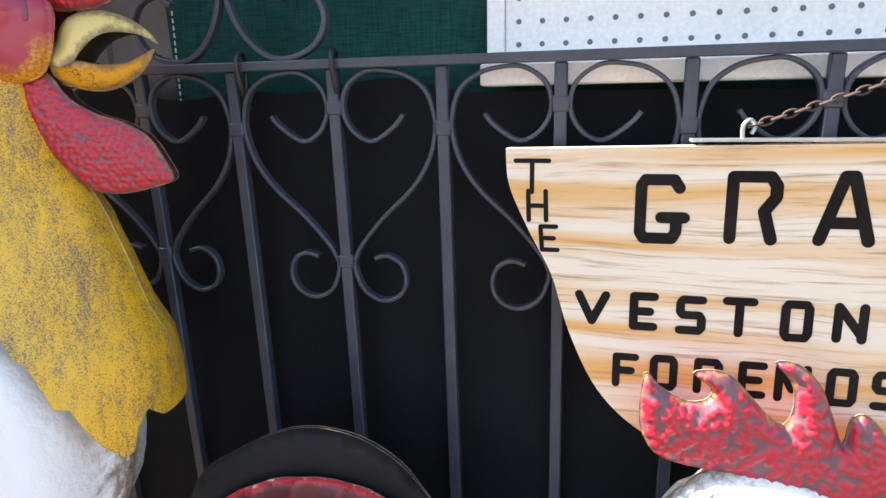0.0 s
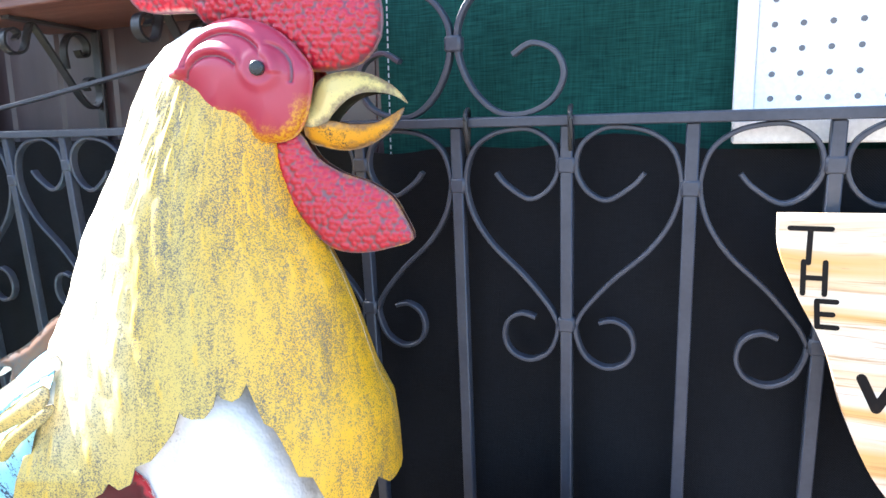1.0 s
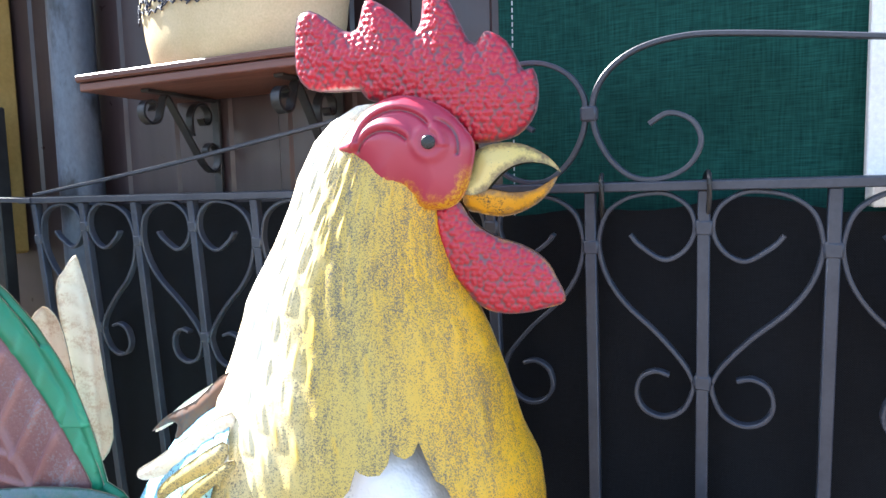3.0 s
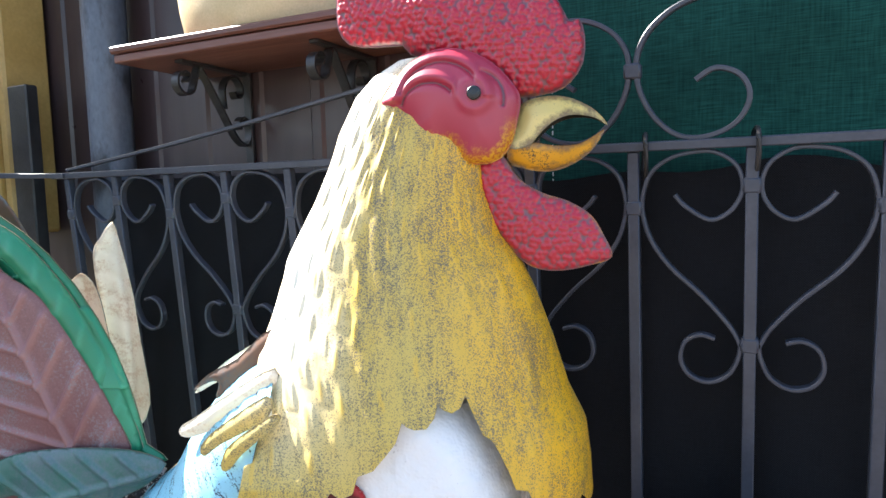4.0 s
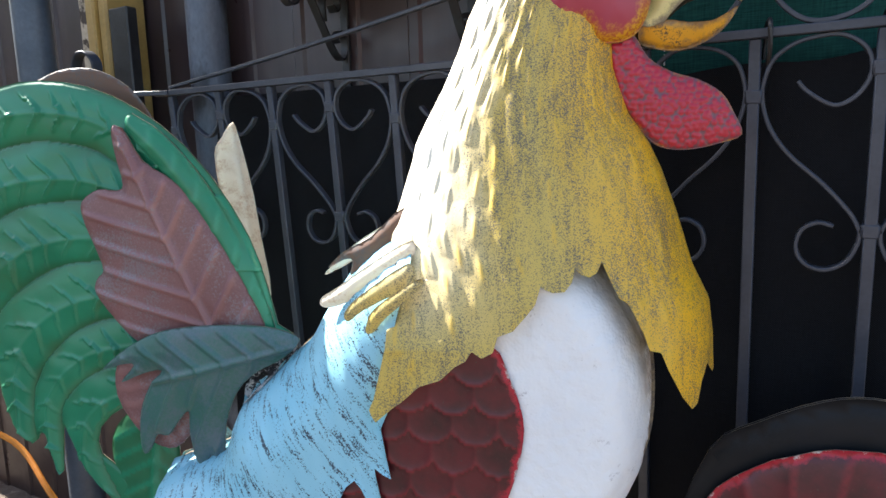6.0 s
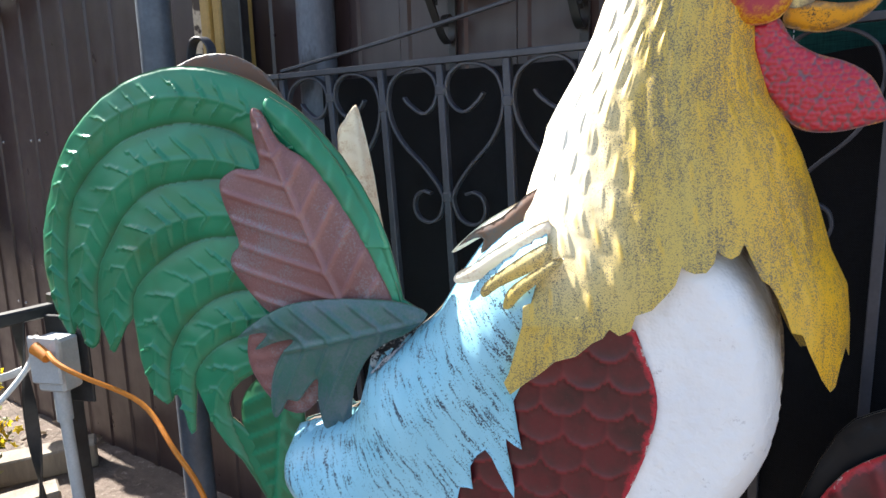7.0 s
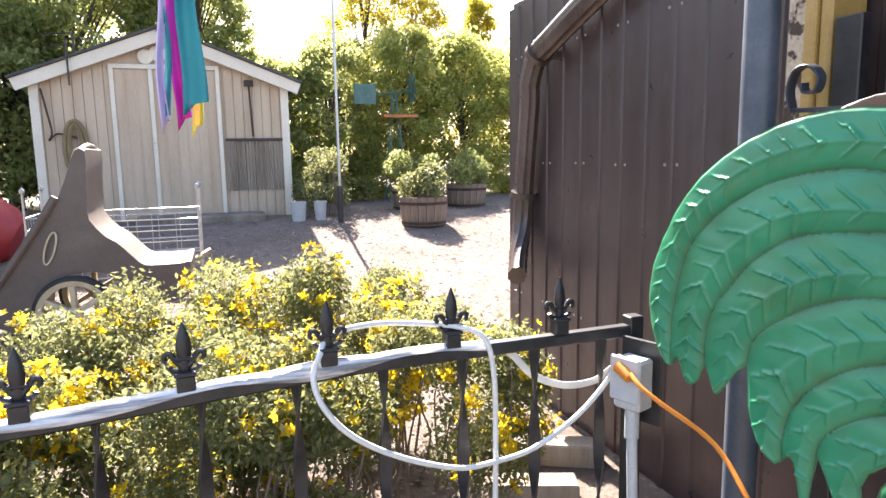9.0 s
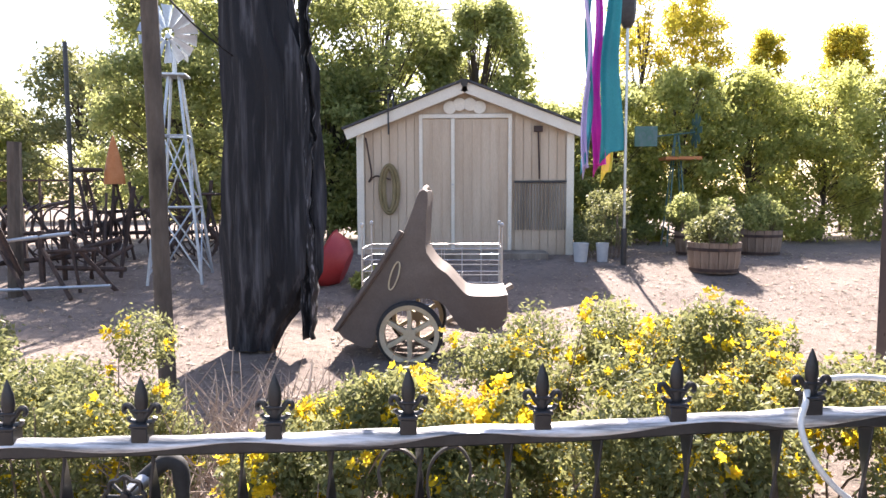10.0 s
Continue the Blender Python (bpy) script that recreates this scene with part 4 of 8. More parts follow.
    for side in (-1, 1):
        rows = [[], []]
        for iv in range(nv + 1):
            row, brow = [], []
            for iu in range(nu + 1):
                u, v = iu / nu, iv / nv
                hem = float(np.interp(u, hem_u, hem_z))
                z = 1.152 + (hem - 1.152) * v
                a, b = float(np.interp(z, zl, sl)), float(np.interp(z, zr, sr))
                x = a + (b - a) * u
                half = float(np.interp(z, zd, dd))
                k = (2 * u - 1)
                flare = float(np.interp(z, [0.70, 0.86], [0.148, 0.0])) if k < 0 else 0.0
                y = flare + (half - flare) * math.sqrt(max(0.0, 1 - k * k))
                # pressed feather tips: staggered flakes rising to a sharp front edge at the back of the neck, faint dabs elsewhere
                col = u * 16
                r = math.floor(col)
                row_z = z / 0.046 + 0.5 * (r % 2) + 0.23 * math.sin(r * 7.0)
                q, w = saw(row_z), col - r
                pick = saw(math.sin(r * 12.99 + math.floor(row_z) * 78.2) * 437.5)
                flake = w * min(1, (1 - w) * 9) * max(0.0, math.sin(math.pi * min(1, max(0, (q - 0.08) / 0.66)))) ** 0.5 * (0.45 + 0.55 * pick)
                dab = math.exp(-((w - 0.5) / 0.16) ** 2) * math.sin(math.pi * q) ** 2 * (pick > 0.45)
                y += (0.0038 * max(0.0, 1 - u / 0.46) ** 0.5 * flake + 0.0016 * dab * min(1, u * 4)) * min(1, (1 - v) * 8) * min(1, v * 6)
                y += 0.0005 * math.sin(u * 66 + 2 * math.sin(z * 21)) * min(1, v * 4)
                row.append(bm.verts.new((x, side * y, z)))
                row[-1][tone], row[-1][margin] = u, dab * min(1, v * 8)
                brow.append(bm.verts.new((x, side * (y - 0.002), z)))
            rows[0].append(row), rows[1].append(brow)
        for n_sheet, sheet in enumerate(rows):
            for p, q in zip(sheet, sheet[1:]):
                for i in range(nu):
                    f = bm.faces.new((p[i], p[i + 1], q[i + 1], q[i]))
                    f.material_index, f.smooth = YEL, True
                    f.normal_update()
                    if (f.normal.y * side > 0) == (n_sheet == 1):
                        f.normal_flip()
        for i in range(nu):
            bm.faces.new((rows[0][-1][i], rows[0][-1][i + 1], rows[1][-1][i + 1], rows[1][-1][i])).material_index = RIM
    # loose hackle feathers at the back of the cape
    for pts, y, paint, faded in (([(-38.0, 85.0), (-42.5, 81.4), (-46.2, 79.5), (-48.4, 77.4), (-46.2, 78.5), (-45.0, 78.4), (-45.4, 76.5), (-43.2, 77.0), (-41.1, 79.2), (-37.0, 81.0)], 0.060, RUST, 0.3),
                                 ([(-38, 84), (-41.3, 82.8), (-46.3, 79.8), (-50.4, 76.2), (-49.8, 76.0), (-45.6, 78.4), (-41, 80.2), (-38, 80.6)], 0.020, TAN, 0.0),
                                 ([(-36.0, 81.6), (-41.8, 78.4), (-45.6, 75.8), (-47.6, 74.6), (-47.9, 73.6), (-46.8, 73.3), (-44.5, 74.0), (-41.1, 76.0), (-36.4, 78.5)], 0.100, TAN, 0.0),
                                 ([(-35.7, 79.4), (-41.3, 75.8), (-43.3, 74.0), (-43.7, 72.9), (-43.1, 72.5), (-41.2, 73.9), (-35.7, 77.0)], 0.128, YEL, 0.30),
                                 ([(-34.6, 77.8), (-39.4, 74.5), (-40.5, 72.7), (-40.6, 71.6), (-39.7, 71.7), (-38.1, 73.5), (-33.9, 77.0)], 0.140, YEL, 0.34)):
        for side in (-1, 1):
            pressed(bm, outline_of(pts), paint, lambda d, x, z: y + 0.02 * (x + 0.36) + 0.005 * np.clip(d / 0.008, 0, 1), None, 0.004, side, 0.0015, RIM, tint=faded)

    # comb: hammered blade, thickest in the middle
    comb = outline_of([(-30.6, 123), (-30.2, 125.8), (-28.6, 126.5), (-26.4, 125.3), (-24.6, 124.0), (-23.0, 124.1), (-22.3, 126.6), (-21.3, 127.3), (-19, 126), (-17, 124.2), (-16.1, 123.4), (-15.5, 124.8), (-15.1, 127.8),
                       (-14.0, 129.4), (-12.6, 127.4), (-11, 124), (-10.1, 122.2), (-9.3, 121.8), (-8.6, 122.7), (-7.7, 123), (-5.8, 121.8), (-4.5, 119.5), (-3.9, 118.5), (-2.9, 118.7), (-2.3, 116.8), (-2.5, 114),
                       (-3.9, 111.9), (-5.7, 110.9), (-9, 110.5), (-12, 111), (-17.3, 114.2), (-22, 116), (-22.8, 117), (-26, 117), (-29.2, 117.5), (-30.6, 119.6)], 2)
    spots = np.array([((i + 0.5 * (j % 2) + dimples.uniform(-0.28, 0.28)) * 0.0074 - 0.315, 0.90 + (j + dimples.uniform(-0.28, 0.28)) * 0.0064, dimples.uniform(0.0026, 0.0038)) for j in range(64) for i in range(45)])

    def hammered(height):
        def relief(d, x, z):
            h = np.zeros(len(x))
            for a, b, r in spots:
                if b < z.min() - 0.01 or b > z.max() + 0.01:
                    continue
                near = (np.abs(x - a) < 0.009) & (np.abs(z - b) < 0.009)
                h[near] = np.maximum(h[near], np.exp(-(((x[near] - a) ** 2 + (z[near] - b) ** 2) / (r * r))))
            return height * h * np.clip(d / 0.006, 0, 1)
        return relief

    for side in (-1, 1):
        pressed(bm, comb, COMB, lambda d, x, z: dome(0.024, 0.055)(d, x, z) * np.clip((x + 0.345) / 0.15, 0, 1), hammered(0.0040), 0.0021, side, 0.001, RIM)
        # face mask
        face = outline_of([(-25, 110.3), (-23.6, 112.3), (-21.4, 114.6), (-18.3, 115.9), (-15.2, 115.6), (-12.3, 114.1), (-10, 111.6), (-9.3, 110), (-9.6, 108), (-10.2, 105.6), (-11.4, 103.8), (-13.3, 103.1), (-15.6, 103.3), (-16.4, 104.4),
                           (-17.6, 105.2), (-18.6, 104.9), (-20, 105.3), (-21.4, 106.3), (-22, 107.6), (-23.2, 108.8), (-24.4, 109.4)], 3)

        def mask(d, x, z):
            e = np.hypot(x + 0.140, z - 1.104)
            first = ridge(np.hypot(x + 0.178, z - 1.095) - 0.046, 0.0018) * (z > 1.108) * (x < -0.14)
            second = ridge(np.hypot(x + 0.190, z - 1.085) - 0.034, 0.0017) * (z > 1.096) * (x < -0.165)
            third = ridge(np.hypot(x + 0.140, z - 1.100) - 0.030, 0.0018) * (x > -0.135) * (z > 1.09)
            puff = ridge(np.hypot(x + 0.178, z - 1.095) - 0.053, 0.006) + ridge(np.hypot(x + 0.190, z - 1.085) - 0.041, 0.005) * (x < -0.16)
            return 0.003 * ridge(e - 0.016, 0.005) + 0.0042 * puff * (z > 1.10) - 0.0055 * np.maximum(np.maximum(first, second), third) + 0.005 * ridge(e, 0.011)

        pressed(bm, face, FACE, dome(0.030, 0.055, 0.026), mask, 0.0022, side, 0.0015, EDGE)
        # eye
        m = Matrix.Translation((-0.140, side * 0.0605, 1.1045)) @ Matrix.Rotation(radians(90 * -side), 4, "X")
        lathe(bm, [(0.0078, -0.004), (0.0076, 0.0012), (0.0066, 0.0022), (0.003, 0.0026)], 16, EYE, m)
        # wattle
        wat = outline_of([(-14.4, 103.3), (-13, 104.4), (-11.4, 104), (-9.8, 101.5), (-7.2, 99.8), (-4.3, 98.8), (-1.8, 97.2), (-0.4, 94.9), (0.5, 92.5), (-1.8, 91.6), (-4.7, 91), (-7.4, 91.1), (-9.4, 92.1), (-11.6, 94.6), (-13.2, 97.2), (-14, 100)], 3)
        pressed(bm, wat, COMB, lambda d, x, z: 0.008 + 0.10 * np.clip((-0.07 - x), 0, 0.1) + 0.009 * np.sqrt(np.clip(d / 0.03, 0, 1)), hammered(0.0030), 0.0021, side, 0.002, RIM)
        # beak
        up = outline_of([(-10.6, 107.6), (-10.0, 109.0), (-9.0, 110.0), (-7.0, 110.5), (-4.6, 110.4), (-2.2, 109.4), (-0.7, 108.2), (0.1, 107.0), (-1.0, 107.7), (-2.4, 108.1), (-4.2, 108.1), (-6.0, 107.4), (-7.6, 105.9), (-8.4, 105.0), (-10.6, 104.8)], 3)
        crest = curve_of([(-10.6, 107.6), (-10.0, 109.0), (-9.0, 110.0), (-7.0, 110.5), (-4.6, 110.4), (-2.2, 109.4), (-0.7, 108.2), (0.1, 107.0)])
        keel = curve_of([(-10.8, 103.2), (-9.4, 102.6), (-7.6, 102.2), (-5.8, 102.2), (-3.9, 102.8), (-2.1, 103.9), (-0.9, 105.3), (-0.3, 106.6)])

        def cupped(line, width):
            """Half a hollow beak: closed along its crest or keel, open at the mouth."""
            return lambda d, x, z: 0.0008 + width * np.sqrt(np.clip(near_line(x, z, line)[0] / 0.022, 0, 1)) * np.clip((0.005 - x) / 0.05, 0.02, 1) ** 0.6

        pressed(bm, up, BEAK, cupped(crest, 0.021), None, 0.003, side, 0.001, RIM, inner=HOLLOW)
        lowb = outline_of([(-10.8, 105.2), (-9.3, 105.0), (-7.8, 105.3), (-5.7, 104.9), (-3.3, 105.0), (-1.6, 105.8), (-0.3, 106.6), (-0.9, 105.3), (-2.1, 103.9), (-3.9, 102.8), (-5.8, 102.2), (-7.6, 102.2), (-9.4, 102.6), (-10.8, 103.2)], 3)
        pressed(bm, lowb, BEAK2, cupped(keel, 0.020), None, 0.003, side, 0.001, RIM, inner=HOLLOW)

    # tail fan
    tail = outline_of([(-55.5, 66.5), (-58.4, 68.5), (-60.2, 76.7), (-64.2, 84.9), (-71, 93.4), (-78.1, 98.7), (-85.6, 102), (-93.6, 103.3), (-101.2, 102.6), (-109.5, 99.4), (-117.6, 93.3), (-123.2, 85.8), (-127.4, 76), (-128.2, 67.7), (-126.3, 60.7),
                       (-124, 57.6), (-122.4, 57.4), (-121, 59.4), (-119.6, 56.4), (-118, 55.2), (-116.4, 56.6), (-115.4, 59.6), (-113.8, 56), (-112.8, 55.2), (-111, 57.6), (-108, 62), (-107.4, 55), (-105.6, 49.8), (-102.6, 47), (-101, 48.8), (-99.8, 48.6), (-98.6, 43.4), (-97.4, 43.0),
                       (-96.6, 50.6), (-93.6, 44.2), (-88.6, 38.8), (-85, 33), (-83, 30), (-82, 34), (-86.5, 44), (-90.2, 46.5), (-89.6, 51), (-84.6, 54.8), (-76, 58), (-66, 62)], 2)

    tail = [(x - 0.105 * max(0.0, -x - 0.95), z) for x, z in tail]
    # inner creases of the nested hanging feathers, each from its root to its tip
    creases = [curve_of(c) for c in (
        ((-76, 86.5), (-81, 90.3), (-86.5, 93.3), (-95.6, 94.5), (-104.4, 92.7), (-111.1, 89.1), (-115.9, 85), (-119.3, 80.3), (-121.2, 74.1), (-122.4, 66.8), (-122.6, 56)),
        ((-76, 84.6), (-82.5, 85.4), (-88.4, 85.7), (-93.5, 85.6), (-99.8, 84.7), (-104, 82.6), (-108, 79.2), (-111, 75.3), (-113.8, 70.9), (-115.4, 65.5), (-115.6, 55)),
        ((-76, 76), (-82, 76.7), (-89.6, 76.7), (-94.3, 75.8), (-98.9, 73.7), (-102.7, 71), (-105.5, 68.4), (-107.4, 65.2), (-108, 58), (-107.6, 50)),
        ((-76, 69), (-81.4, 68.8), (-84.6, 68.3), (-88.4, 67.6), (-93.3, 65.4), (-97.5, 61.7), (-100.5, 57.1), (-101.6, 51.5), (-101.4, 44)),
        ((-76, 61.6), (-81.8, 61.4), (-84.6, 61), (-88.9, 59.9), (-93, 57.4), (-96.2, 53.7), (-97, 48.3), (-96.4, 42)),
        ((-72, 52), (-78, 54.5), (-84, 53.6), (-88, 51), (-90, 47), (-89, 43), (-84, 32)))]
    creases = [[(x - 0.105 * max(0.0, -x - 0.95), z) for x, z in line] for line in creases]

    def vane(d, x, z):
        """Nested feathers: each swells from its outer edge to a quill and drops into a crease, with barbs slanting from the quill towards the tip."""
        h, left = np.zeros(len(x)), np.ones(len(x), bool)
        outer = d
        for n_f, line in enumerate(creases):
            room = line + [(line[-1][0], -0.2), (0.2, -0.2), (0.2, line[0][1])]
            within, _ = inside_and_distance(x, z, room)
            gap, run = near_line(x, z, line)
            mine = left & ~within
            w = outer / np.maximum(outer + gap, 1e-6)
            quill = 0.60 if n_f else 0.52
            across = w - quill
            wide = np.clip(outer + gap, 0.03, 0.09)
            swell = np.where(w < quill, 0.40 + 0.60 * np.sin(0.5 * np.pi * np.clip(w / quill, 0, 1)), np.cos(0.5 * np.pi * np.clip((w - quill) / (1 - quill), 0, 1)) ** 0.7)
            wave = 0.006 * np.sin(run * 41 + n_f * 2.1)
            phase = (run + wave - 0.85 * np.abs(across) * wide) / (0.037 + 0.003 * (n_f % 2)) + 0.37 * n_f
            barb = saw(phase)
            pick = 0.65 + 0.35 * np.sin(np.floor(phase) * 5.3 + n_f)
            reach = np.where(across < 0, 0.46, 0.34) * (0.8 + 0.2 * np.sin(np.floor(phase) * 3.1))
            fade = np.clip(1.25 - np.abs(across) / reach, 0, 1) ** 0.7
            edge_in = np.clip((w - 0.12) / 0.25, 0, 1) if n_f == 0 else 1.0
            vein = edge_in * np.exp(-((barb - 0.5) / np.where(barb < 0.5, 0.085, 0.045)) ** 2) * fade * pick
            h = np.where(mine, 0.0105 * swell + 0.0095 * vein + 0.0015 * ridge(across, 0.05), h)
            left &= within
            outer = gap
        h = np.where(left, 0.004, h)
        return (h + 0.0012 * np.sin(47 * x + 3 * np.sin(31 * z)) * np.sin(39 * z)) * np.clip(d / 0.005, 0.5, 1)

    def tail_bow(d, x, z):
        return 0.004 - 0.040 * np.clip((-x - 0.9) / 0.42, 0, 1) ** 2

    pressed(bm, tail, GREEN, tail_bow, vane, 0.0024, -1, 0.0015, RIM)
    back_fan = outline_of([(-66, 68), (-68, 77), (-72, 86), (-76.5, 94), (-80.5, 100.6), (-85, 104), (-90, 105.3), (-96, 104.5), (-101, 101), (-100, 90), (-90, 75), (-75, 66)])
    pressed(bm, back_fan, RUST, lambda d, x, z: 0.034 + 0 * x, None, 0.006, 1, 0.0015, RIM)
    top_quill = outline_of([(-79.6, 96.3), (-78.6, 98.0), (-77.2, 97.4), (-74, 95.4), (-69.4, 90.6), (-65, 84.2), (-61.4, 76.6), (-58.6, 68), (-60.6, 68), (-64, 74.6), (-69, 82.6), (-74, 89.5), (-77.8, 93.6)])
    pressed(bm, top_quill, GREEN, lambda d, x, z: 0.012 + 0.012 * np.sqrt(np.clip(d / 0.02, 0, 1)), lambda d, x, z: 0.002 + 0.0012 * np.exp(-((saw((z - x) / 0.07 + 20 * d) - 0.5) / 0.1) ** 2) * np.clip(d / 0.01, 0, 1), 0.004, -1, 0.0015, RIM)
    brown = outline_of([(-81, 95.9), (-79.2, 96), (-76.4, 91.4), (-71.2, 88), (-66, 81), (-61.9, 73.6), (-59.8, 67), (-68.3, 66), (-76.1, 65.4), (-80, 65.4), (-83.9, 69.1), (-86.4, 72.6), (-86.0, 74.6), (-84.7, 76), (-85.6, 79), (-87.1, 83), (-87.2, 85.8),
                        (-84.2, 87.6), (-81.4, 87.4), (-80.0, 88.2), (-80.8, 92.5)])
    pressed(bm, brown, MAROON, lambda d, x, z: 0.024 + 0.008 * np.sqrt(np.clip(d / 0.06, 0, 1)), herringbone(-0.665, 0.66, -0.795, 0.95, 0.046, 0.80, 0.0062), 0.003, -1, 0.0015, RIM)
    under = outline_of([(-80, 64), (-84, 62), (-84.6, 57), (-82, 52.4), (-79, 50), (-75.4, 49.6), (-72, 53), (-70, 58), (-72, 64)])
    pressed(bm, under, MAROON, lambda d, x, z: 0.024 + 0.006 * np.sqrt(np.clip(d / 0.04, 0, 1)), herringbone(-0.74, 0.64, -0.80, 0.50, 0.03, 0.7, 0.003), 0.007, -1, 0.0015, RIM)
    dark = outline_of([(-53.6, 67.4), (-57.2, 68.8), (-62.4, 69.1), (-69.8, 68.6), (-75.6, 67.5), (-80.8, 65.0), (-85.1, 61.7), (-82.0, 62.5), (-79.7, 62.6), (-82.1, 59.9), (-78.3, 61.4), (-75.2, 62.0), (-77.5, 59.5), (-79.3, 55.8), (-79.9, 50.9),
                       (-79.3, 49.1), (-78.0, 50.4), (-76.9, 52.3), (-75.1, 52.3), (-73.4, 54.4), (-71.5, 56.2), (-71.6, 53.0), (-70.9, 48.9), (-69.5, 48.0), (-68.4, 49.9), (-66.5, 49.4), (-65.6, 54.9), (-63.5, 59.6), (-60.4, 62.5), (-56.4, 64.6)], 3)
    pressed(bm, dark, TEAL, lambda d, x, z: 0.042 + 0.010 * np.sqrt(np.clip(d / 0.05, 0, 1)), herringbone(-0.54, 0.665, -0.78, 0.60, 0.042, 0.9, 0.0052), 0.003, -1, 0.0015, RIM)
    scrape = outline_of([(-63.8, 58.4), (-63.0, 60.6), (-60.0, 63.4), (-56.6, 65.4), (-55.4, 65.2), (-57.6, 62.4), (-60.4, 59.6), (-62.6, 58.0)])
    pressed(bm, scrape, SCRAPE, lambda d, x, z: body_depth(d, x, z) + 0.016, lambda d, x, z: 0.004 * np.sin(170 * x + 4 * np.sin(120 * z)), 0.004, -1, 0.0015, RIM)
    low_leaf = outline_of([(-81, 55), (-85, 53.4), (-88.2, 49.4), (-88.4, 44), (-87, 38), (-84.6, 32), (-81.5, 25), (-79, 28), (-77.4, 36), (-76.4, 46), (-77.5, 53)])
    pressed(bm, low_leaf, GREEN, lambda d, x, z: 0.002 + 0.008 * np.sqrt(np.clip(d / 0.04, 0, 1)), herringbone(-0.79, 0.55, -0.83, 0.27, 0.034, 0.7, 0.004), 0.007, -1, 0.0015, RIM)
    pale = outline_of([(-74.2, 92.0), (-72.6, 94.8), (-70.6, 97.0), (-69.4, 93.2), (-68.4, 88.5), (-66.6, 79), (-65, 70), (-68, 66), (-71, 72), (-73.4, 84)])
    pressed(bm, pale, TAN, lambda d, x, z: 0.118 + 0.006 * np.sqrt(np.clip(d / 0.02, 0, 1)) - 0.12 * np.clip(0.86 - z, 0, 0.3), herringbone(-0.675, 0.66, -0.71, 0.965, 0.034, 0.8, 0.003), 0.006, 1, 0.0015, RIM)

    pale_low = outline_of([(-79.4, 82), (-78.6, 86.4), (-76.8, 89.0), (-75.2, 89.2), (-73.4, 87), (-71.6, 81), (-70.4, 74), (-74, 72), (-78, 76)])
    pressed(bm, pale_low, TAN, lambda d, x, z: 0.110 + 0.006 * np.sqrt(np.clip(d / 0.02, 0, 1)) - 0.12 * np.clip(0.86 - z, 0, 0.3), herringbone(-0.735, 0.72, -0.765, 0.89, 0.030, 0.8, 0.003), 0.006, 1, 0.0015, RIM)

    # legs, toes and a foot plate
    for side in (-1, 1):
        x = -0.42 + 0.05 * side
        rod(bm, (x, side * 0.055, 0.31), (x + 0.02, side * 0.06, -0.12), 0.016, 10, BEAK2, 0.012)
        for ang in (-35, 0, 35, 180):
            a = radians(ang)
            rod(bm, (x + 0.02, side * 0.06, -0.13), (x + 0.02 + 0.11 * math.cos(a), side * 0.06 + 0.11 * math.sin(a), -0.155), 0.012, 8, BEAK2, 0.006)
    box(bm, (-0.60, -0.13, -0.172), (-0.22, 0.13, -0.158), 0.002, mat=RIM)
    me = bpy.data.meshes.new("rooster_statue")
    bm.normal_update()
    bm.to_mesh(me)
    bm.free()
    for m in mats:
        me.materials.append(m)
    ob = tagged(new("rooster_statue", me), "life-size painted sheet metal rooster with red comb and green tail", "statue")
    ob.matrix_basis = pose(-0.146, -0.128, 0, 0, 0, 15.56)
    return ob


rooster()


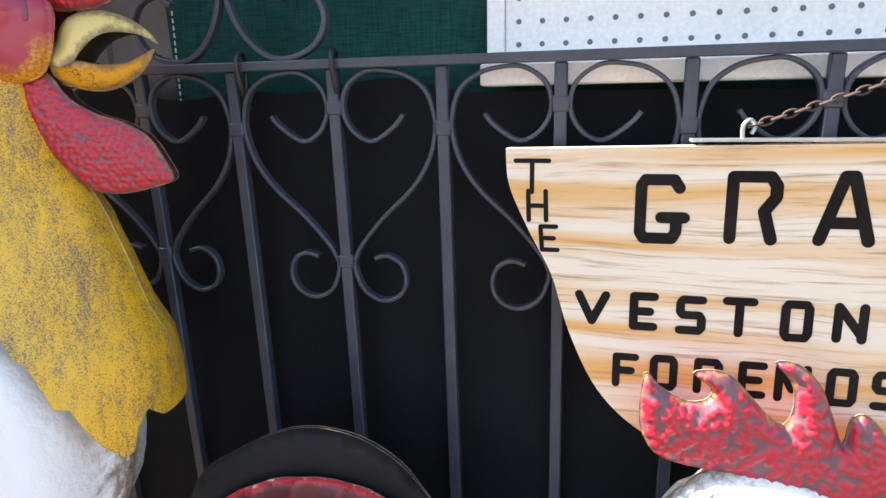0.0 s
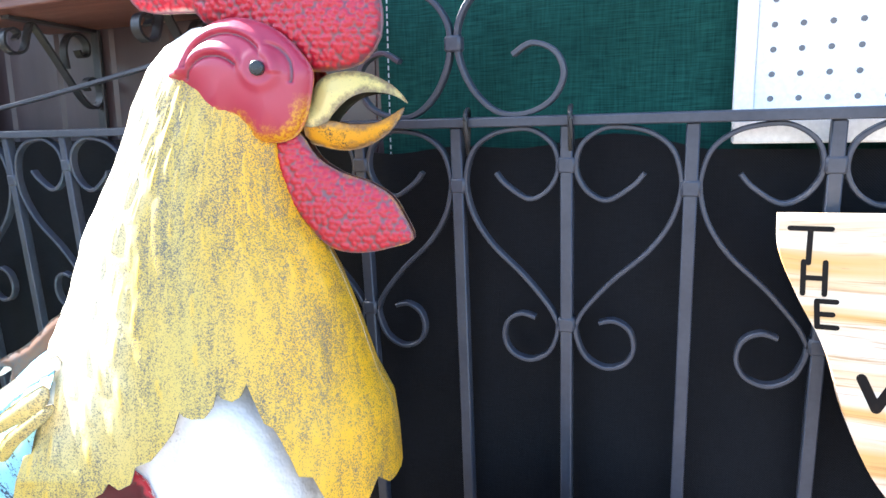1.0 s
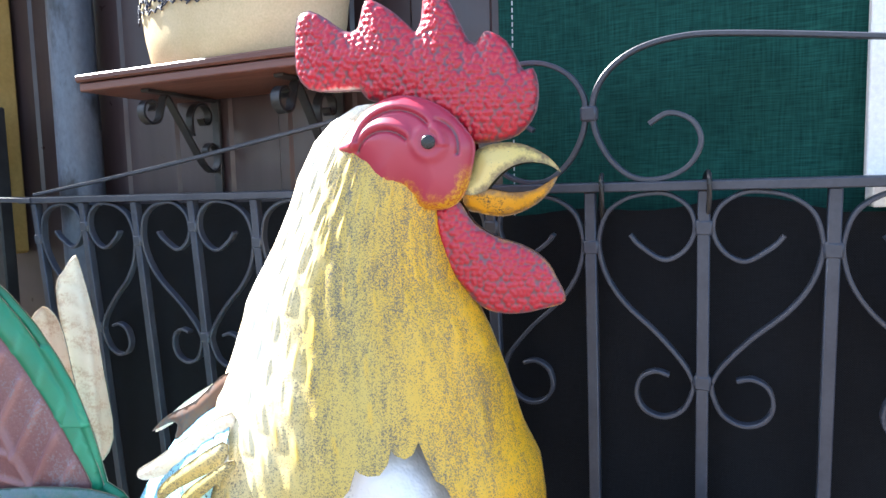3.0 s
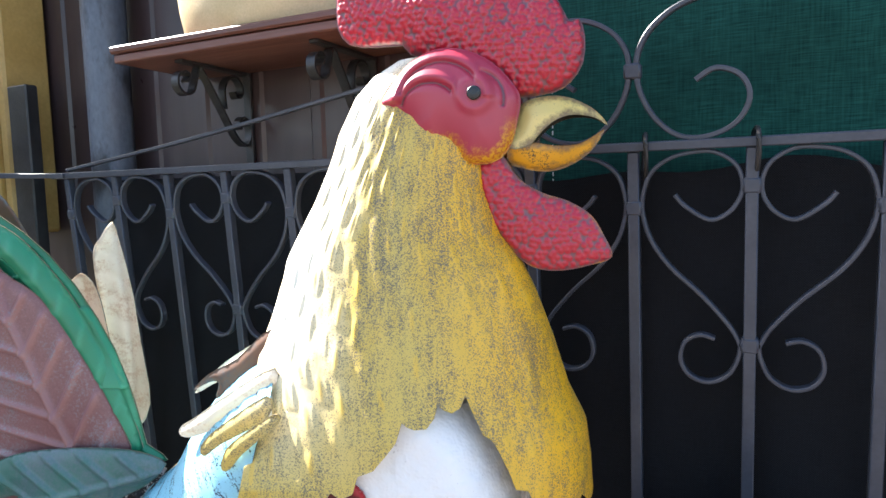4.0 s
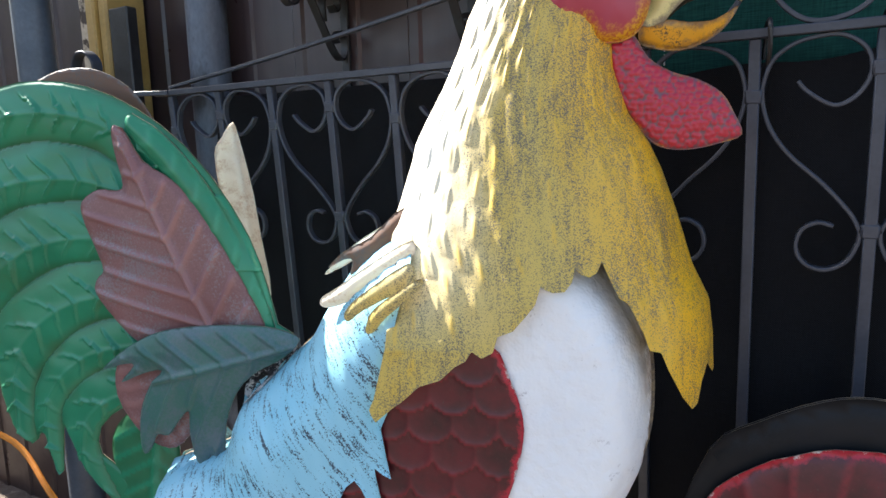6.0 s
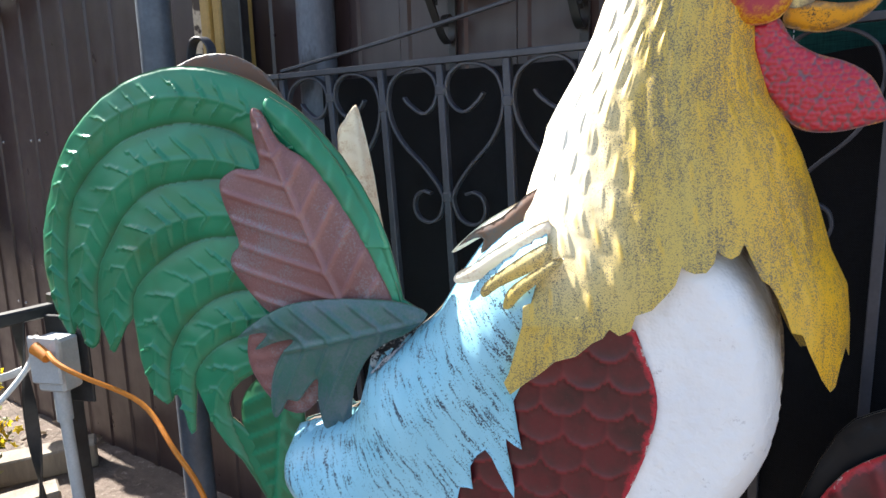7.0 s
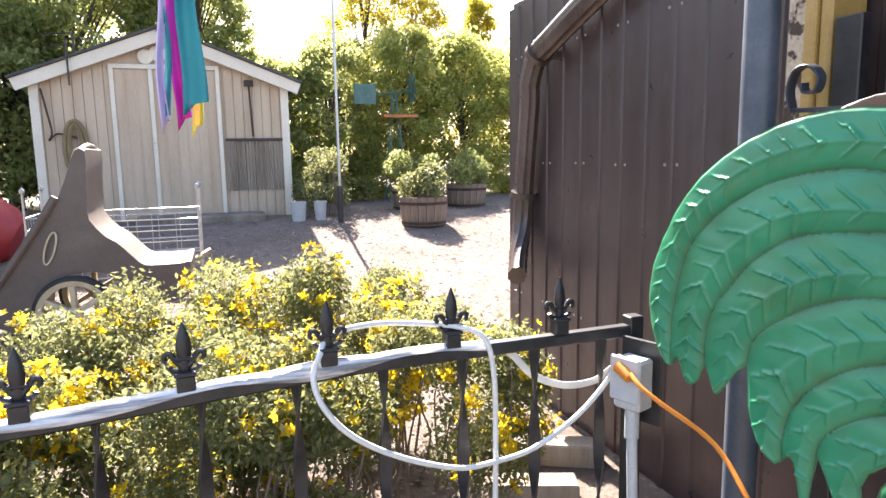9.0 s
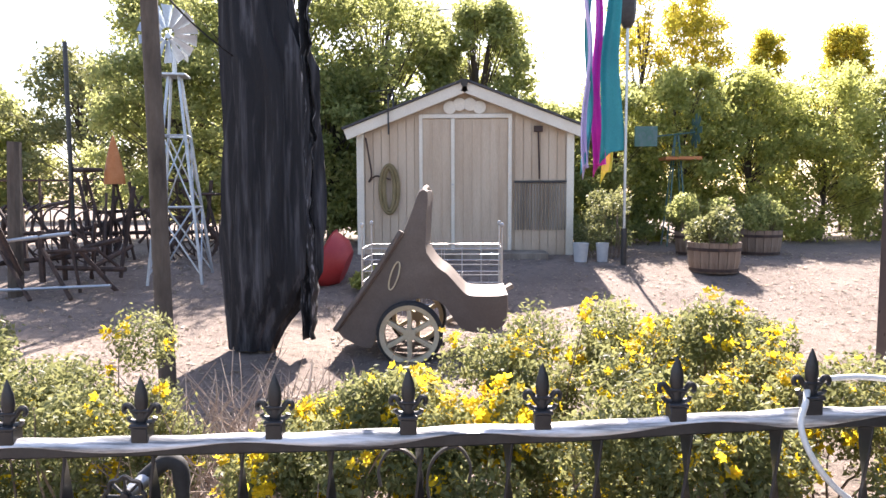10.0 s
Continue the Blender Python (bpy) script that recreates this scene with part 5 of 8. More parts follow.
def second_rooster():
    """A smaller rooster of the same make: hammered comb and pale head, dark and red tail hoops."""
    bm = bmesh.new()
    bm.verts.layers.float.new("pressing")
    bm.verts.layers.float.new("edge")
    mats = [M[k] for k in ("comb", "white", "black_paint", "red", "rim", "white", "beak_low")]
    rnd = random.Random(9)
    spots = [(rnd.uniform(0.12, 0.46), rnd.uniform(0.74, 0.94), rnd.uniform(0.0026, 0.0042)) for _ in range(1500)]

    def hammered(d, x, z):
        h = np.zeros(len(x))
        for a, b, r in spots:
            h = np.maximum(h, np.exp(-(((x - a) ** 2 + (z - b) ** 2) / (r * r))))
        return 0.0036 * h * np.clip(d / 0.006, 0, 1)

    comb = outline_of([(15.3, 84.0), (15.6, 89.6), (17.0, 88.4), (18.2, 87.6), (20, 86.8), (21.8, 87.2), (22.2, 88.4), (20.3, 89.9), (22.0, 90.4), (24, 89.9), (26.2, 87.6), (27.6, 86.0), (29.2, 85.0), (30.0, 87.0), (29.6, 89.6), (27.9, 91.6), (30, 91.6),
                       (32.2, 89.6), (33.6, 86.4), (34.8, 83.4), (35.2, 86), (36.4, 86.8), (38, 85.4), (39.4, 82.8), (41, 80), (41.4, 77.5), (38, 77.0), (33, 76.8), (28, 78.2), (24.6, 79.0), (20, 79.6), (17, 80.6)], 3)
    for side in (-1, 1):
        pressed(bm, comb, 0, dome(0.014, 0.03), hammered, 0.0026, side, 0.001, 4)
        head = outline_of([(18.4, 74), (20, 77), (22.6, 79.2), (26, 80), (31, 79.5), (36, 78), (39, 75), (40, 71), (38, 67), (33, 64), (26, 63), (20, 66)], 3)
        pressed(bm, head, 5, dome(0.045, 0.06), None, 0.012, side, 0.001, 4)
        neck = outline_of([(17, 73), (21, 78), (24.4, 79.6), (25.5, 76), (27, 70), (30, 64), (31, 56), (30, 46), (24, 38), (10, 34), (-4, 36), (-10, 44), (-4, 54), (6, 58), (13, 64)], 3)
        pressed(bm, neck, 1, dome(0.075, 0.10), None, 0.02, side, 0.001, 4)
        bk = outline_of([(39, 75), (43, 74.6), (47, 72), (43, 71), (39, 70)], 3)
        pressed(bm, bk, 6, dome(0.018, 0.02), None, 0.01, side, 0.001, 4)
    hoop = outline_of([(-44, 40), (-43, 56), (-38.4, 70.6), (-33, 75.2), (-26.5, 78.7), (-21.5, 79.8), (-16, 79.0), (-11.4, 76.4), (-8.4, 72.8), (-4, 66), (0, 56), (-10, 52), (-16, 60), (-24, 62), (-34, 54), (-38, 40)], 3)
    pressed(bm, hoop, 2, lambda d, x, z: 0.014 * np.sqrt(np.clip(d / 0.05, 0, 1)), lambda d, x, z: 0.004 * np.sin(60 * np.hypot(x + 0.2, z - 0.55)), 0.012, -1, 0.002, 4)
    pressed(bm, hoop, 2, lambda d, x, z: 0.004 + 0 * x, None, 0.03, 1, 0.002, 4)
    red = outline_of([(-43, 50), (-39, 64), (-33.5, 70), (-27, 73.4), (-21, 74.4), (-14.6, 73.6), (-9, 70), (-4, 62), (-6, 50), (-16, 44), (-30, 42)], 3)
    pressed(bm, red, 3, lambda d, x, z: 0.020 + 0.014 * np.sqrt(np.clip(d / 0.06, 0, 1)), lambda d, x, z: 0.004 * (np.abs(saw((np.arctan2(z - 0.45, x + 0.21)) * 5.0 + 6 * np.hypot(x + 0.21, z - 0.45)) - 0.5) * 2) ** 3, 0.007, -1, 0.002, 4)
    for x in (0.06, 0.14):
        rod(bm, (x, 0.03 if x > 0.1 else -0.03, 0.40), (x, 0.03 if x > 0.1 else -0.03, 0.012), 0.012, 8, 6)
    box(bm, (-0.04, -0.10, 0.0), (0.26, 0.10, 0.013), 0.002, mat=4)
    me = bpy.data.meshes.new("small_rooster_statue")
    bm.normal_update()
    bm.to_mesh(me)
    bm.free()
    for m in mats:
        me.materials.append(m)
    ob = tagged(new("rooster_statue", me), "smaller painted metal rooster with hammered crimson comb and dark tail", "statue")
    ob.matrix_basis = pose(0.22, -0.105, -0.17, 0, 0, 2)
    return ob


second_rooster()


# ---- along the house wall ----
def posts():
    bm = bmesh.new()
    rod(bm, (-1.517, -0.112, -0.172), (-1.517, -0.112, 1.98), 0.037, 24)
    solid("steel_post", bm, M["blue_post"], "round slate-blue steel post beside the gate hinge", "post", smooth=50)
    bm = bmesh.new()
    rod(bm, (-1.215, 0.085, -0.172), (-1.215, 0.085, 1.653), 0.043, 20)
    solid("steel_post", bm, M["mottled"], "round post with blotched grey and black paint", "post", smooth=50)
    bm = bmesh.new()
    box(bm, (-1.532, 0.018, 0.93), (-1.501, 0.131, 1.60), 0.004)
    box(bm, (-1.4985, 0.026, 0.93), (-1.468, 0.131, 1.60), 0.006)
    solid("trim_board", bm, M["yellow_post"], "mustard-yellow painted wooden trim board on the wall", "board")
    bm = bmesh.new()
    box(bm, (-1.610, 0.055, 0.95), (-1.5345, 0.131, 1.60), 0.003)
    solid("trim_board", bm, M["peel"], "weathered wall board with peeling cream paint", "board")
    bm = bmesh.new()
    box(bm, (-1.455, 0.022, -0.172), (-1.392, 0.050, 1.25), 0.003)
    solid("dark_board", bm, M["black_iron"], "short black board standing by the yellow post", "board")


posts()


def wall_shelf():
    shelf = thing("wall_shelf", "dark stained wooden shelf on scrolled iron brackets", "shelf", (-0.73, 0.13, 1.24))
    bm = bmesh.new()
    box(bm, (-0.27, -0.200, -0.004), (0.36, -0.003, 0.010), 0.002)
    box(bm, (-0.275, -0.205, 0.0115), (0.365, -0.003, 0.024), 0.003)
    part("board", bm, M["shelf_wood"], shelf)
    for x in (-0.15, 0.13):
        bm = bmesh.new()
        box(bm, (x - 0.009, -0.008, -0.20), (x + 0.009, -0.0005, -0.0045), 0.001)
        box(bm, (x - 0.009, -0.17, -0.010), (x + 0.009, -0.008, -0.0045), 0.001)
        flat = rect_profile(0.016, 0.004)
        for line in ([(-0.158, -0.040), (-0.152, -0.030), (-0.162, -0.024), (-0.176, -0.032), (-0.178, -0.050), (-0.164, -0.062), (-0.146, -0.056), (-0.138, -0.036), (-0.128, -0.012), (-0.112, -0.030), (-0.075, -0.085), (-0.045, -0.128), (-0.022, -0.142), (-0.008, -0.126), (-0.010, -0.100), (-0.026, -0.090), (-0.038, -0.102), (-0.032, -0.112)],
                     [(-0.046, -0.044), (-0.040, -0.054), (-0.028, -0.050), (-0.026, -0.032), (-0.040, -0.018), (-0.060, -0.022), (-0.072, -0.044), (-0.070, -0.078)]):
            sweep(bm, smooth_line([(x, a, b) for a, b in line], 4), [(b, a) for a, b in flat], Vector((1, 0, 0)))
        part("bracket", bm, M["black_iron"], shelf, "black iron bracket with scrolls")
    return shelf


wall_shelf()


def planter():
    """A cream oval planter with black scrollwork round its belly."""
    pot = thing("oval_planter", "cream oval planter with printed black scrollwork, on the shelf", "planter", (-0.715, 0.02, 1.2645))
    bm = bmesh.new()
    prof = [(0.86, 0.0), (0.90, 0.006), (0.95, 0.05), (0.99, 0.11), (1.0, 0.17), (1.0, 0.23), (1.03, 0.245), (1.03, 0.26), (0.96, 0.26), (0.94, 0.20), (0.86, 0.02)]
    lathe(bm, [(r * 0.205, z) for r, z in prof], 48, m=Matrix.Diagonal((1, 0.48, 1, 1)))
    part("pot", bm, M["sack"], pot, smooth=50)
    for k in range(9):
        a = radians(-150 + k * 15)
        cx, cy = 0.205 * math.cos(a), 0.0984 * math.sin(a)
        t = Vector((-math.sin(a), math.cos(a) * 0.48, 0)).normalized()
        o = Vector((cx, cy, 0.088 + 0.006 * (k % 2)))
        bm = bmesh.new()
        for s in (1, -1):
            pts = [o + t * (s * u) + Vector((0, 0, w)) for u, w in ((0.0, 0.012), (0.008, 0.016), (0.016, 0.008), (0.022, 0.012), (0.026, 0.004), (0.020, -0.002), (0.015, 0.003))]
            tube(bm, pts, 0.0018, 5, steps=3)
            tube(bm, [o + t * (s * u) + Vector((0, 0, w)) for u, w in ((0.0, -0.006), (0.010, 0.0), (0.022, -0.006))], 0.0015, 5, steps=3)
        part("scrollwork", bm, M["ink"], pot)


planter()


def downspout():
    bm = bmesh.new()
    pts = smooth_line([(-2.05, 0.075, 1.66), (-2.42, 0.065, 1.545), (-2.78, 0.06, 1.425), (-2.90, 0.06, 1.38), (-2.965, 0.06, 1.28), (-2.99, 0.07, 1.18), (-3.08, 0.085, 0.80), (-3.09, 0.08, 0.64), (-3.04, 0.04, 0.53), (-2.93, -0.02, 0.445)], 9)
    ribbed = []
    for k in range(28):
        a = 2 * math.pi * k / 28
        r = 0.050 + 0.0035 * math.cos(9 * a)
        ribbed.append((r * math.cos(a), r * 0.8 * math.sin(a)))
    sweep(bm, pts, ribbed, Vector((0, 1, 0.1)), scale=lambda t: 1 + (0.05 * math.sin(t * 260) if 0.28 < t < 0.52 or t > 0.76 else 0))
    ob = thing("downspout", "brown fluted metal downspout with crimped elbows on the wall", "downspout", (0, 0, 0))
    part("pipe", bm, M["spout"], ob, smooth=50)
    for p, d in ((Vector((-2.885, 0.06, 1.388)), Vector((-0.8, 0, -0.5))), (Vector((-3.083, 0.085, 0.79)), Vector((-0.2, 0, -1)))):
        b = bmesh.new()
        d.normalize()
        sweep(b, [p - d * 0.013, p + d * 0.013], disc_profile(0.058, 18), Vector((0, 1, 0)))
        part("band", b, M["spout"], ob)
    b = bmesh.new()
    box(b, (-2.86, 0.09, 1.36), (-2.82, 0.139, 1.39), 0.002)
    part("strap", b, M["spout"], ob)


downspout()


def outlet_box():
    ob = thing("outlet_box", "grey weatherproof electrical outlet box on a plastic conduit", "outlet", (-1.545, -0.395, -0.172), 20)
    bm = bmesh.new()
    box(bm, (-0.034, -0.026, 0.585), (0.034, 0.028, 0.700), 0.006)
    part("box", bm, M["grey_plastic"], ob)
    bm = bmesh.new()
    box(bm, (-0.038, -0.035, 0.606), (0.038, -0.0265, 0.708), 0.004)
    part("cover", bm, M["grey_plastic"], ob)
    bm = bmesh.new()
    rod(bm, (0.02, 0, 0), (0, 0, 0.535), 0.012, 14)
    part("conduit", bm, M["grey_plastic"], ob)
    bm = bmesh.new()
    rod(bm, (0, 0, 0.515), (0, 0, 0.5845), 0.016, 14)
    part("coupling", bm, M["grey_plastic"], ob)
    bm = bmesh.new()
    box(bm, (-0.052, 0.0285, 0.545), (0.052, 0.036, 0.735), 0.002)
    part("back_plate", bm, M["black_iron"], ob)
    bm = bmesh.new()
    tube(bm, [(-1.505, -0.43, 0.508), (-1.472, -0.43, 0.492), (-1.430, -0.41, 0.468), (-1.362, -0.33, 0.395), (-1.262, -0.33, 0.318), (-1.20, -0.32, 0.24), (-1.185, -0.30, 0.10), (-1.19, -0.28, -0.06), (-1.25, -0.25, -0.158), (-1.45, -0.10, -0.163)], 0.0052, 8)
    cord = tagged(new("extension_cord"), "orange rubber extension cord plugged into the outlet box", "cord")
    part("cable", bm, M["orange_cable"], cord)
    bm = bmesh.new()
    tube(bm, [(-1.546, -0.432, 0.512), (-1.528, -0.431, 0.505), (-1.508, -0.430, 0.496)], 0.013, 12, scale=lambda t: 1.15 - 0.35 * t)
    part("plug", bm, M["orange_cable"], cord)
    bm = bmesh.new()
    tube(bm, [(-2.05, -0.10, -0.160), (-1.95, -0.16, -0.158), (-1.85, -0.2, -0.162), (-1.78, -0.25, -0.163)], 0.006, 8)
    solid("cord_on_ground", bm, M["orange_cable"], "orange extension cord lying on the soil", "cord", smooth=50)


outlet_box()


# ---- railing with lily-shaped finials ----
RA, RB = Vector((-1.625, -0.40, 0.0)), Vector((-1.525, -2.95, 0.0))
RDIR = (RB - RA).normalized()


def on_rail(y, z, off=0.0):
    k = (RA.y - y) / (RA.y - RB.y)
    p = RA.lerp(RB, k)
    n = RDIR.cross(Vector((0, 0, 1)))
    sag = float(np.interp(-y, [1.0, 1.25, 1.5, 2.0, 2.5, 2.95], [0.0, 0.012, 0.027, 0.046, 0.058, 0.066]))
    return Vector((p.x, p.y, z - sag)) + n * off


def railing():
    rail = thing("garden_railing", "black iron railing with lily finials and twisted pickets", "railing", (0, 0, -0.172))
    up = Matrix.Translation((0, 0, 0.172))

    def add(name, bm, m=None):
        bmesh.ops.transform(bm, matrix=up, verts=bm.verts)
        return part(name, bm, M["black_iron"], rail)

    bm = bmesh.new()
    sweep(bm, [on_rail(-0.33 - 0.131 * i, 0.566) for i in range(21)], rect_profile(0.030, 0.027, 0.004), Vector((0, 0, 1)))
    add("top_rail", bm)
    bm = bmesh.new()
    sweep(bm, [on_rail(-0.33 - 0.131 * i, -0.06) for i in range(21)], rect_profile(0.022, 0.022, 0.003), Vector((0, 0, 1)))
    add("bottom_rail", bm)
    for y in (-0.34, -2.94):
        bm = bmesh.new()
        p = on_rail(y, 0)
        box(bm, (p.x - 0.018, p.y - 0.018, -0.172), (p.x + 0.018, p.y + 0.018, 0.60), 0.003)
        add("post", bm)
    # finial: socket, collar, two curled side petals and a pointed middle petal
    bm = bmesh.new()
    box(bm, (-0.016, -0.016, 0.0), (0.016, 0.016, 0.030), 0.002)
    box(bm, (-0.020, -0.019, 0.030), (0.020, 0.019, 0.037), 0.002)
    lathe(bm, [(0.010, 0.037), (0.012, 0.046), (0.010, 0.056), (0.0120, 0.066), (0.0138, 0.080), (0.0115, 0.098), (0.0055, 0.116), (0.001, 0.127)], 12, m=Matrix.Diagonal((0.62, 1, 1, 1)))
    for s in (1, -1):
        tube(bm, [(0, s * 0.004, 0.044), (0, s * 0.014, 0.056), (0, s * 0.024, 0.070), (0, s * 0.032, 0.069), (0, s * 0.034, 0.060), (0, s * 0.029, 0.056)], 0.0056, 8, steps=4, scale=lambda t: 1.1 - 0.3 * t)
        tube(bm, [(0, s * 0.010, 0.037), (0, s * 0.022, 0.040), (0, s * 0.026, 0.047)], 0.005, 6, steps=3)
    box(bm, (-0.008, -0.018, 0.057), (0.008, 0.018, 0.063), 0.002)
    finial = mesh_of("finial", bm, M["black_iron"], 40)
    turn = math.degrees(math.atan2(RDIR.y, RDIR.x)) + 90
    for k in range(10):
        p = on_rail(-0.538 - 0.258 * k, 0.5795 + 0.172)
        ob = new("finial", finial)
        ob.parent = rail
        ob.matrix_basis = pose(*p, 0, 0, turn)
    # pickets: twisted square bars
    bm = bmesh.new()
    n = 60
    sweep(bm, [Vector((0, 0, 0.123 + (0.725 - 0.123) * i / n)) for i in range(n + 1)], rect_profile(0.027, 0.006, 0.001), Vector((0, 1, 0)), twist=0.115)
    picket = mesh_of("picket", bm, M["black_iron"], 40)
    for k in range(15):
        p = on_rail(-0.428 - 0.1725 * k, 0)
        ob = new("picket", picket)
        ob.parent = rail
        ob.matrix_basis = pose(*p, 0, 0, turn)
    for s in (1, -1):
        bm = bmesh.new()
        pts = [(s * a, b) for a, b in ((0.086, 0.470), (0.090, 0.505), (0.070, 0.540), (0.040, 0.540), (0.012, 0.510), (0.005, 0.465), (0.018, 0.42), (0.05, 0.38), (0.10, 0.34))]
        sweep(bm, smooth_line([on_rail(-1.798 + a, b, 0.012) for a, b in pts], 5), rect_profile(0.005, 0.011), RDIR.cross(Vector((0, 0, 1))))
        add("scroll", bm)
    return rail


railing()


def rail_wrap():
    """Clear plastic tape wound loosely along the rail's top, sagging over its front edge."""
    bm = bmesh.new()
    rows = []
    n = 150
    for i in range(n + 1):
        y = -0.72 - 2.2 * i / n
        w = 0.006 * math.sin(i * 0.21) + 0.007 * noise.noise(Vector((y * 5, 1, 2)))
        base = [(0.0186, 0.004 + w * 1.3), (0.0184, 0.011 + w * 0.4), (0.004, 0.0185 + abs(w) * 0.9), (-0.010, 0.0180 + abs(w) * 0.5), (-0.019, 0.010), (-0.020, -0.004 - w)]
        rows.append([bm.verts.new(on_rail(y, 0.566 + b, -a)) for a, b in base])
    for a, b in zip(rows, rows[1:]):
        for j in range(5):
            bm.faces.new((a[j], a[j + 1], b[j + 1], b[j]))
    ob = solid("plastic_wrap", bm, M["tape"], "crinkled pale plastic tape wrapped along the railing's top bar", "tape", smooth=60)
    s = ob.modifiers.new("thick", "SOLIDIFY")
    s.thickness = 0.0012


rail_wrap()


def white_cables():
    bm = bmesh.new()
    f = lambda y, z, o=0.05: on_rail(y, z, -o)
    pts = [(-1.548, -0.428, 0.535), f(-0.44, 0.465, 0.04), f(-0.523, 0.402), f(-0.631, 0.347), f(-0.73, 0.334), f(-0.81, 0.338), f(-0.932, 0.386), f(-1.023, 0.446), f(-1.075, 0.513), f(-1.090, 0.567, 0.035), f(-1.075, 0.605, 0.02),
           f(-1.045, 0.635, -0.01), f(-0.959, 0.642, -0.02), f(-0.862, 0.634, -0.015), f(-0.779, 0.622, 0.01), f(-0.736, 0.599, 0.035), f(-0.718, 0.520, 0.04), f(-0.715, 0.376, 0.04), f(-0.717, 0.20, 0.04), f(-0.72, 0.0, 0.04), f(-0.76, -0.155, 0.05), f(-0.95, -0.162, 0.10)]
    tube(bm, pts, 0.0058, 10)
    solid("white_cable", bm, M["white_cable"], "white cable looped over the railing to the outlet box", "cable", smooth=60)
    bm = bmesh.new()
    sweep(bm, smooth_line([f(-0.70, 0.575, -0.03), f(-0.636, 0.535, -0.05), f(-0.573, 0.470, -0.06), f(-0.490, 0.432, -0.06), f(-0.41, 0.434, -0.05), f(-0.37, 0.470, -0.03), (-1.60, -0.37, 0.50)], 6), rect_profile(0.017, 0.004, 0.001), Vector((1, 0, 0)))
    solid("white_strap", bm, M["white_cable"], "flat white plastic strap hanging behind the railing", "strap", smooth=50)


white_cables()


def garden_tap():
    tap = thing("garden_tap", "old grey garden tap with a round iron handle on a standpipe", "tap", (-1.68, -2.36, -0.212))
    bm = bmesh.new()
    rod(bm, (0, 0.03, 0.02), (0, 0.03, 0.60), 0.015, 12)
    tube(bm, [(0, 0.03, 0.59), (0, 0.024, 0.632), (0, -0.005, 0.640), (0.01, -0.05, 0.605)], 0.018, 12)
    part("standpipe", bm, M["rubber"], tap)
    bm = bmesh.new()
    rod(bm, (0.01, -0.04, 0.61), (0.055, -0.06, 0.592), 0.016, 12)
    part("valve", bm, M["zinc"], tap)
    bm = bmesh.new()
    ring = [Vector((0.060, -0.063 + 0.040 * math.cos(t) * (1 + 0.08 * math.cos(8 * t)), 0.590 + 0.040 * math.sin(t) * (1 + 0.08 * math.cos(8 * t)))) for t in [2 * math.pi * k / 48 for k in range(49)]]
    sweep(bm, ring, disc_profile(0.005, 6), Vector((1, 0, 0)))
    for k in range(4):
        a = math.pi * k / 4
        rod(bm, (0.060, -0.063 + 0.038 * math.cos(a), 0.590 + 0.038 * math.sin(a)), (0.060, -0.063 - 0.038 * math.cos(a), 0.590 - 0.038 * math.sin(a)), 0.0035, 6)
    rod(bm, (0.055, -0.063, 0.590), (0.068, -0.063, 0.590), 0.010, 10)
    part("handle", bm, M["black_iron"], tap, "black spoked wheel handle")


garden_tap()


def beams():
    for i, (at, rz, L) in enumerate((((-2.42, -0.10, -0.172), 62, 0.34), ((-2.22, -0.30, -0.172), 70, 0.30))):
        bm = bmesh.new()
        box(bm, (-L / 2, -0.05, 0), (L / 2, 0.05, 0.085 - 0.02 * i), 0.006)
        solid("timber_offcut", bm, M["old_wood"], "weathered pale timber offcut lying by the wall", "timber", "timber by the wall", at=pose(*at, 0, 0, rz))


beams()


# ---- leaves and plants ----
def leaf_cloud(name, mat, centres, n, size, parent, seed, label="", kind="stuff", droop=0.4, aspect=0.5, loose=0.12):
    """Many small folded leaves about the given blobs (x, y, z, radius x, y, z), thicker towards the outside."""
    rnd = np.random.RandomState(seed)
    c = np.array(centres, float)
    w = np.cbrt(c[:, 3] * c[:, 4] * c[:, 5]) ** 2
    pick = rnd.choice(len(c), n, p=w / w.sum())
    d = rnd.normal(size=(n, 3))
    d /= np.linalg.norm(d, axis=1)[:, None]
    rad = rnd.uniform(0.25, 1.0, n) ** 0.5 * (1 + loose * rnd.normal(size=n))
    p = c[pick, :3] + d * rad[:, None] * c[pick, 3:]
    a = rnd.normal(size=(n, 3)) + d * 0.6
    a[:, 2] -= droop * rnd.uniform(0, 1, n)
    a /= np.linalg.norm(a, axis=1)[:, None]
    b = np.cross(a, rnd.normal(size=(n, 3)))
    b /= np.linalg.norm(b, axis=1)[:, None]
    nn = np.cross(a, b)
    s = size * rnd.uniform(0.6, 1.35, n)[:, None]
    v = np.stack([p - a * s, p + b * s * aspect + nn * s * 0.12, p + a * s, p - b * s * aspect + nn * s * 0.12], 1).reshape(-1, 3)
    f = np.arange(4 * n).reshape(-1, 4)
    tri = np.concatenate([f[:, [0, 1, 2]], f[:, [0, 2, 3]]])
    me = bpy.data.meshes.new(name)
    me.from_pydata(v.tolist(), [], tri.tolist())
    me.materials.append(mat)
    ob = new(name, me)
    ob.parent = parent
    if kind:
        ob["kind"] = kind
    if label:
        ob["label"] = label
    return ob


